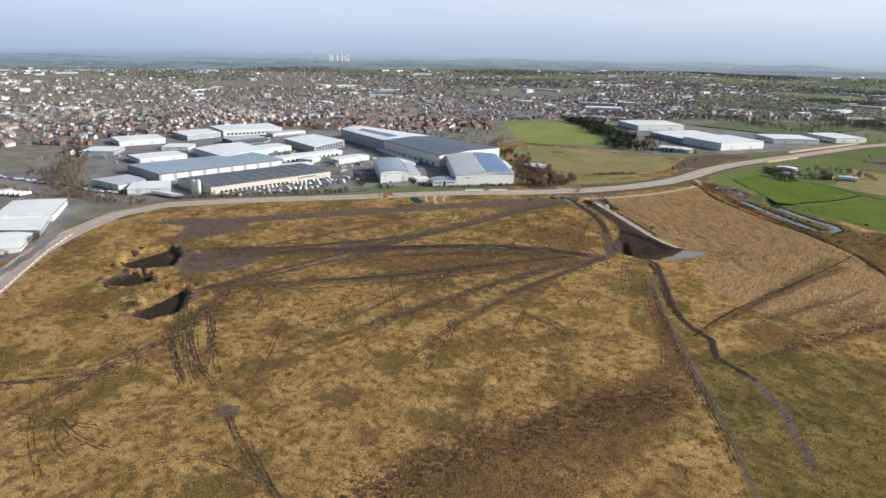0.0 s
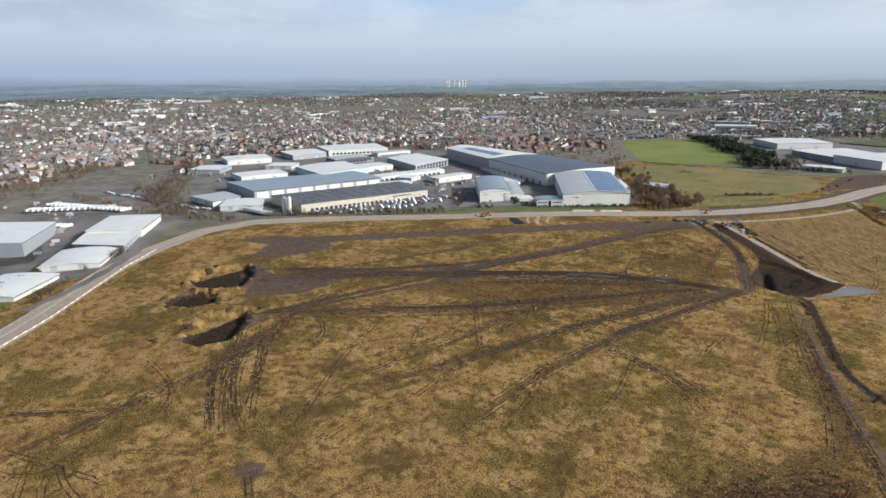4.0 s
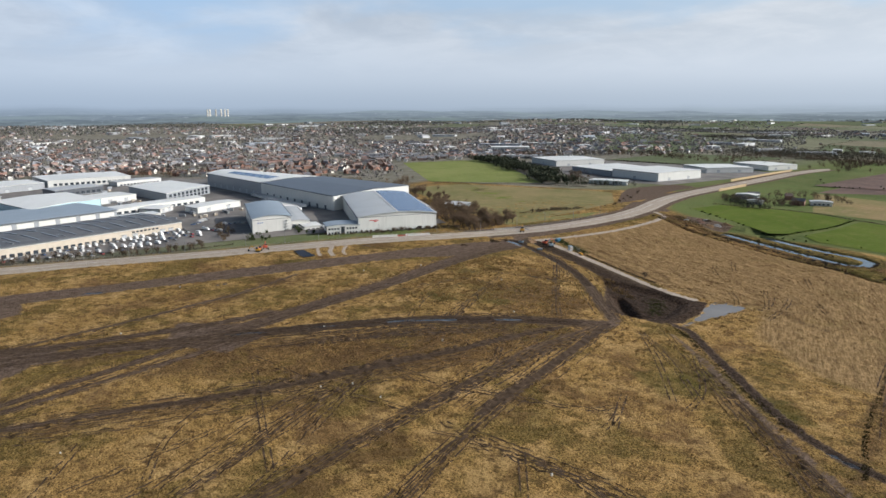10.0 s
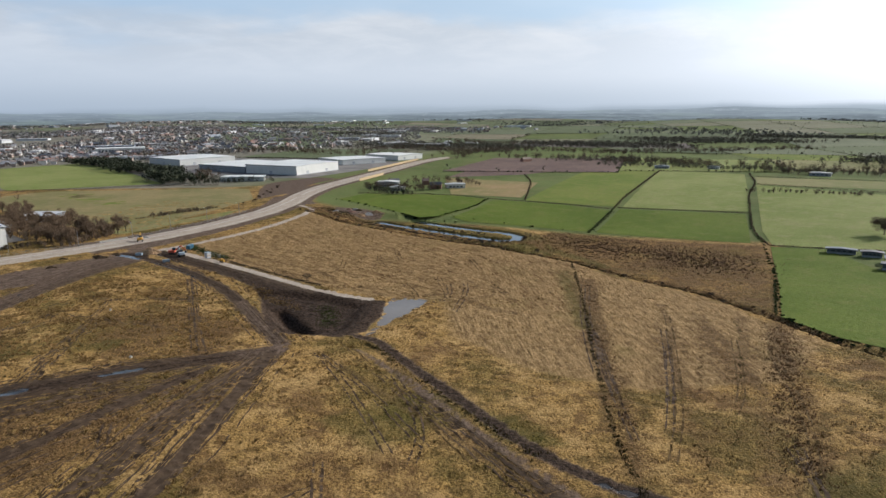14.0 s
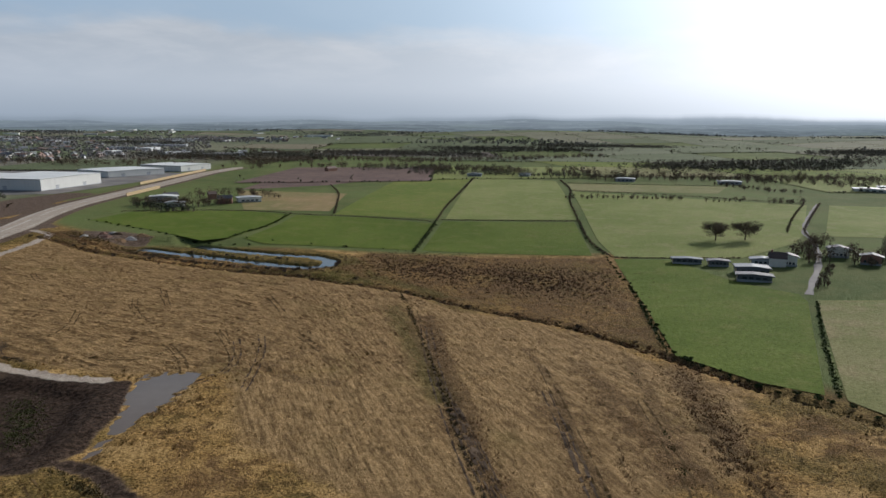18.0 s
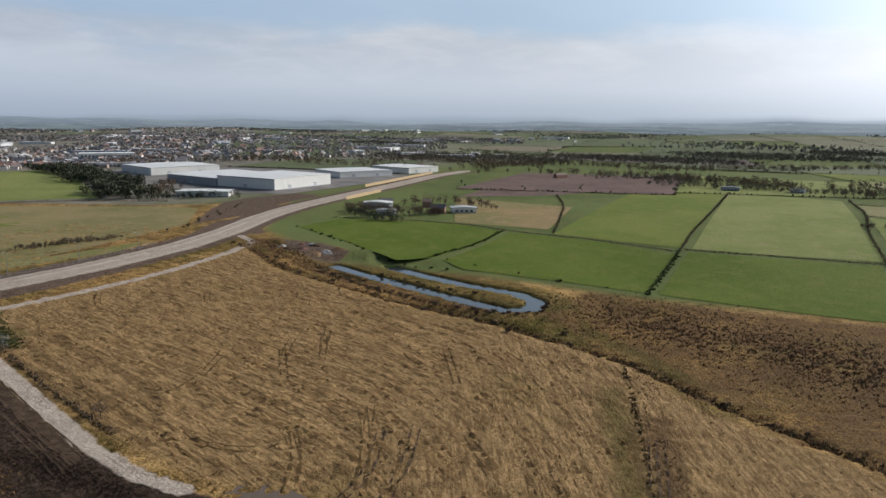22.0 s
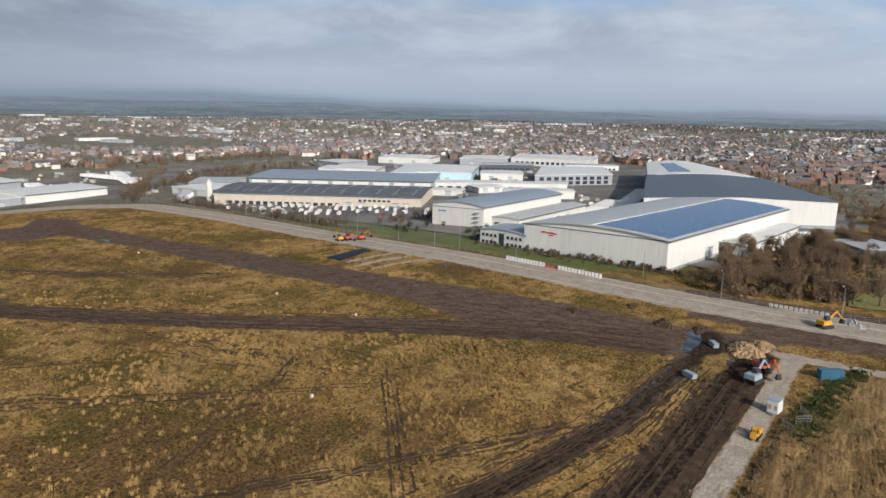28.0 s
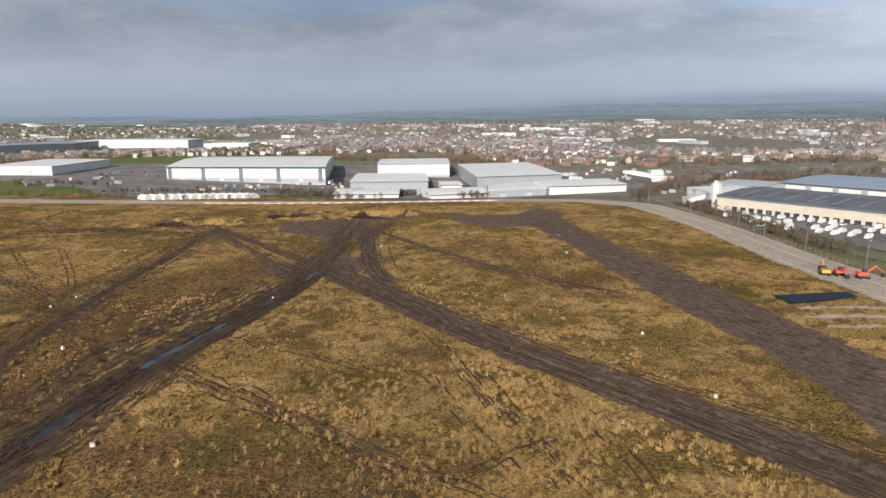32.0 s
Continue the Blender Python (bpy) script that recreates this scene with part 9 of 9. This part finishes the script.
def growth(name, pts, half, count, lo, hi, material, label, sides=6, drift=0.0):
    """Rough growth strewn along a line: each clump a ring of leaning blades."""
    c = resample(smooth_line(pts, 2), 0.5)
    k = gr.integers(0, len(c), count)
    if drift:
        k = k[np.sin(k * 0.045 + drift) + 0.6 * np.sin(k * 0.13) > gr.uniform(-1.4, 0.5, len(k))]
    m_ = len(k)
    xs, ys = c[k, 0] + gr.normal(0, half, m_), c[k, 1] + gr.normal(0, half, m_)
    size = gr.uniform(lo, hi, m_)[:, None]
    zz = height(xs, ys)[:, None]
    ang = gr.uniform(0, 6.28, (m_, sides))
    inr, out, wd = size * gr.uniform(0.0, 0.5, (m_, sides)), size * gr.uniform(0.4, 1.2, (m_, sides)), size * gr.uniform(0.12, 0.28, (m_, sides))
    ca, sa = np.cos(ang), np.sin(ang)
    cx, cy = xs[:, None], ys[:, None]
    va = np.stack([cx + ca * inr - sa * wd, cy + sa * inr + ca * wd, zz - 0.12 + 0 * ang], -1)
    vb = np.stack([cx + ca * inr + sa * wd, cy + sa * inr - ca * wd, zz - 0.12 + 0 * ang], -1)
    vc = np.stack([cx + ca * out, cy + sa * out, zz + size * gr.uniform(0.4, 0.95, (m_, sides))], -1)
    vv = np.stack([va, vb, vc], 2).reshape(-1, 3)
    tagged(new(name, mesh_np(name, vv, np.arange(len(vv)).reshape(-1, 3), material)), label, "grass", kind="stuff")


FURROW = [(-22, 286), (-12, 233), (-2, 172), (5, 120), (10, 93), (15, 62), (21, 40), (26, 24)]
growth("ditch_growth", FURROW, 0.5, 1500, 0.25, 0.6, DITCH_TUFT, "dark weeds in a long field ditch")
growth("bracken_strip", [(px + 4.5, py) for px, py in FURROW], 2.4, 1300, 0.25, 0.6, BRACKEN, "brown dead growth beside the ditch", drift=0.8)
growth("bracken_strip", [(72, 178), (68, 150), (66, 128), (62, 100), (59, 71), (57, 50)], 2.6, 700, 0.15, 0.4, DITCH_TUFT, "dark band of rough growth across the slope", drift=0.3)
growth("bracken_strip", [(75, 178), (71, 150), (69, 128), (65, 100), (62, 71), (60, 45)], 3.4, 2200, 0.25, 0.6, BRACKEN, "brown dead growth across the slope")
growth("bracken_strip", [(59, 182), (57, 151), (53, 116), (48, 83), (46, 60)], 0.6, 500, 0.15, 0.35, DITCH_GREEN, "broken line of greener growth on the slope", drift=2.0)
growth("bracken_strip", [(45, 190), (43, 150), (40, 110), (38, 75)], 0.6, 400, 0.15, 0.4, BRACKEN, "faint line of brown growth on the slope", drift=1.0)
growth("bracken_strip", [(58, -196), (51, -150), (54, -100), (64, -40)], 7.5, 9000, 0.4, 0.95, BRACKEN, "belt of brown dead bracken across the hill")

growth("verge_growth", [(-131, 172), (-157, 181), (-181, 190), (-204, 198), (-212, 202)], 0.28, 420, 0.22, 0.5, DITCH_TUFT, "dark grass verge of the stone track")
growth("verge_growth", [(-84, 108), (-70, 101), (-48, 80), (-27, 61), (-8, 45), (6, 36)], 0.9, 900, 0.3, 0.7, DITCH_TUFT, "trampled dark grass beside a track", drift=0.5)
growth("verge_growth", EAST_EDGE[:12], 1.6, 3600, 0.4, 1.1, BRACKEN, "brown dead growth along the field edge")
growth("verge_growth", EAST_EDGE[3:], 1.0, 2200, 0.5, 1.2, DITCH_TUFT, "dark growth along the field edge", drift=1.2)
growth("verge_growth", [(-124, 138), (-140, 148), (-159, 158)], 2.2, 500, 0.3, 0.7, TUFT, "rough grass on the bank of the pit")
growth("grass_patch", [(-114, 146), (-106, 136), (-99, 122)], 2.6, 900, 0.25, 0.55, DITCH_GREEN, "rank green grass inside the excavation")
growth("bank_grass", [(-246, 226), (-234, 217), (-216, 208), (-203, 203)], 1.7, 1500, 0.35, 0.9, DITCH_GREEN, "dark rank grass beside the cabin")
growth("bank_scrub", [(-256, 398), (-200, 358), (-150, 336), (-100, 322), (-66, 318)], 2.6, 2600, 0.3, 0.75, BRACKEN, "brown dead scrub on the canal bank", 7)
growth("bank_scrub", [(-246, 400), (-195, 366), (-150, 346)], 2.6, 900, 0.4, 0.9, DITCH_TUFT, "dark scrub on the canal bank", 7)
RUSSET = island("russet_dead_growth", [(0.085, 0.048, 0.030), (0.150, 0.086, 0.054), (0.062, 0.040, 0.026), (0.120, 0.080, 0.046)], scale=0.1)
growth("scrub_growth", [(-30, 345), (25, 330), (78, 305)], 17.0, 6500, 0.35, 0.8, RUSSET, "dark russet dead growth on the rough ground", 8, drift=0.6)
growth("bank_grass", CANAL, 4.6, 3600, 0.25, 0.55, DITCH_GREEN, "rank green grass on the canal banks", 6)
growth("scrub_growth", [(-40, 340), (20, 325), (75, 300)], 20.0, 3000, 0.35, 0.75, BRACKEN, "russet dead growth on the rough ground", 9, drift=0.2)

# stacked goods, containers and small stores about the yards
sr = np.random.default_rng(55)
store = tagged(new("shipping_container"), "weathered steel container in the yard", "container", group="containers in the yards")
part("shell", shaped_box(6.1, 2.44, 0.1, 2.6, 0.0, 0.04), mat("container_paint", (0.30, 0.33, 0.36), (0.2, 0.2, 0.2), 0.6, 0.6, vary=0.6), store)
part("door", quad_box([(3.05, -1.1), (3.12, -1.1), (3.12, 1.1), (3.05, 1.1)], 0.25, 2.5), GALV, store)
stack = tagged(new("pallet_stack"), "stack of wrapped goods on pallets", "pallets", group="pallet stacks in the yards")
part("wrapped_load", shaped_box(3.4, 2.4, 0.3, 2.2, 0.1, 0.1), mat("wrapped_goods", (0.55, 0.52, 0.46), (0.32, 0.26, 0.2), 0.7, 0.7, vary=0.5), stack)
part("pallet", shaped_box(3.6, 2.6, 0.0, 0.3, 0.0, 0.03), TIMBER, stack)
zones = (((-540, 30), (-600, 160), 16), ((-500, -205), (-580, -225), 8), ((-700, -60), (-780, -190), 14), ((-800, -60), (-860, 90), 12), ((-680, 30), (-740, 60), 8), ((-530, 60), (-560, 130), 10), ((-560, -330), (-660, -430), 20), ((-180, -420), (-330, -460), 18), ((-60, -480), (-140, -560), 12), ((-420, -330), (-560, -360), 12))
hits = []
for (ax, ay), (bx, by), cnt in zones:
    for _ in range(cnt):
        hits.append((sr.uniform(min(ax, bx), max(ax, bx)), sr.uniform(min(ay, by), max(ay, by)), sr.choice([0.18, 1.75, 0.9]) + sr.normal(0, 0.04)))
solid = [c[0] for c in ESTATE]
hits = [h_ for h_ in hits if not any(bool(inside(np.array([h_[0]]), np.array([h_[1]]), q_)[0]) for q_ in solid)]
fill(store, hits[0::2])
fill(stack, hits[1::2])
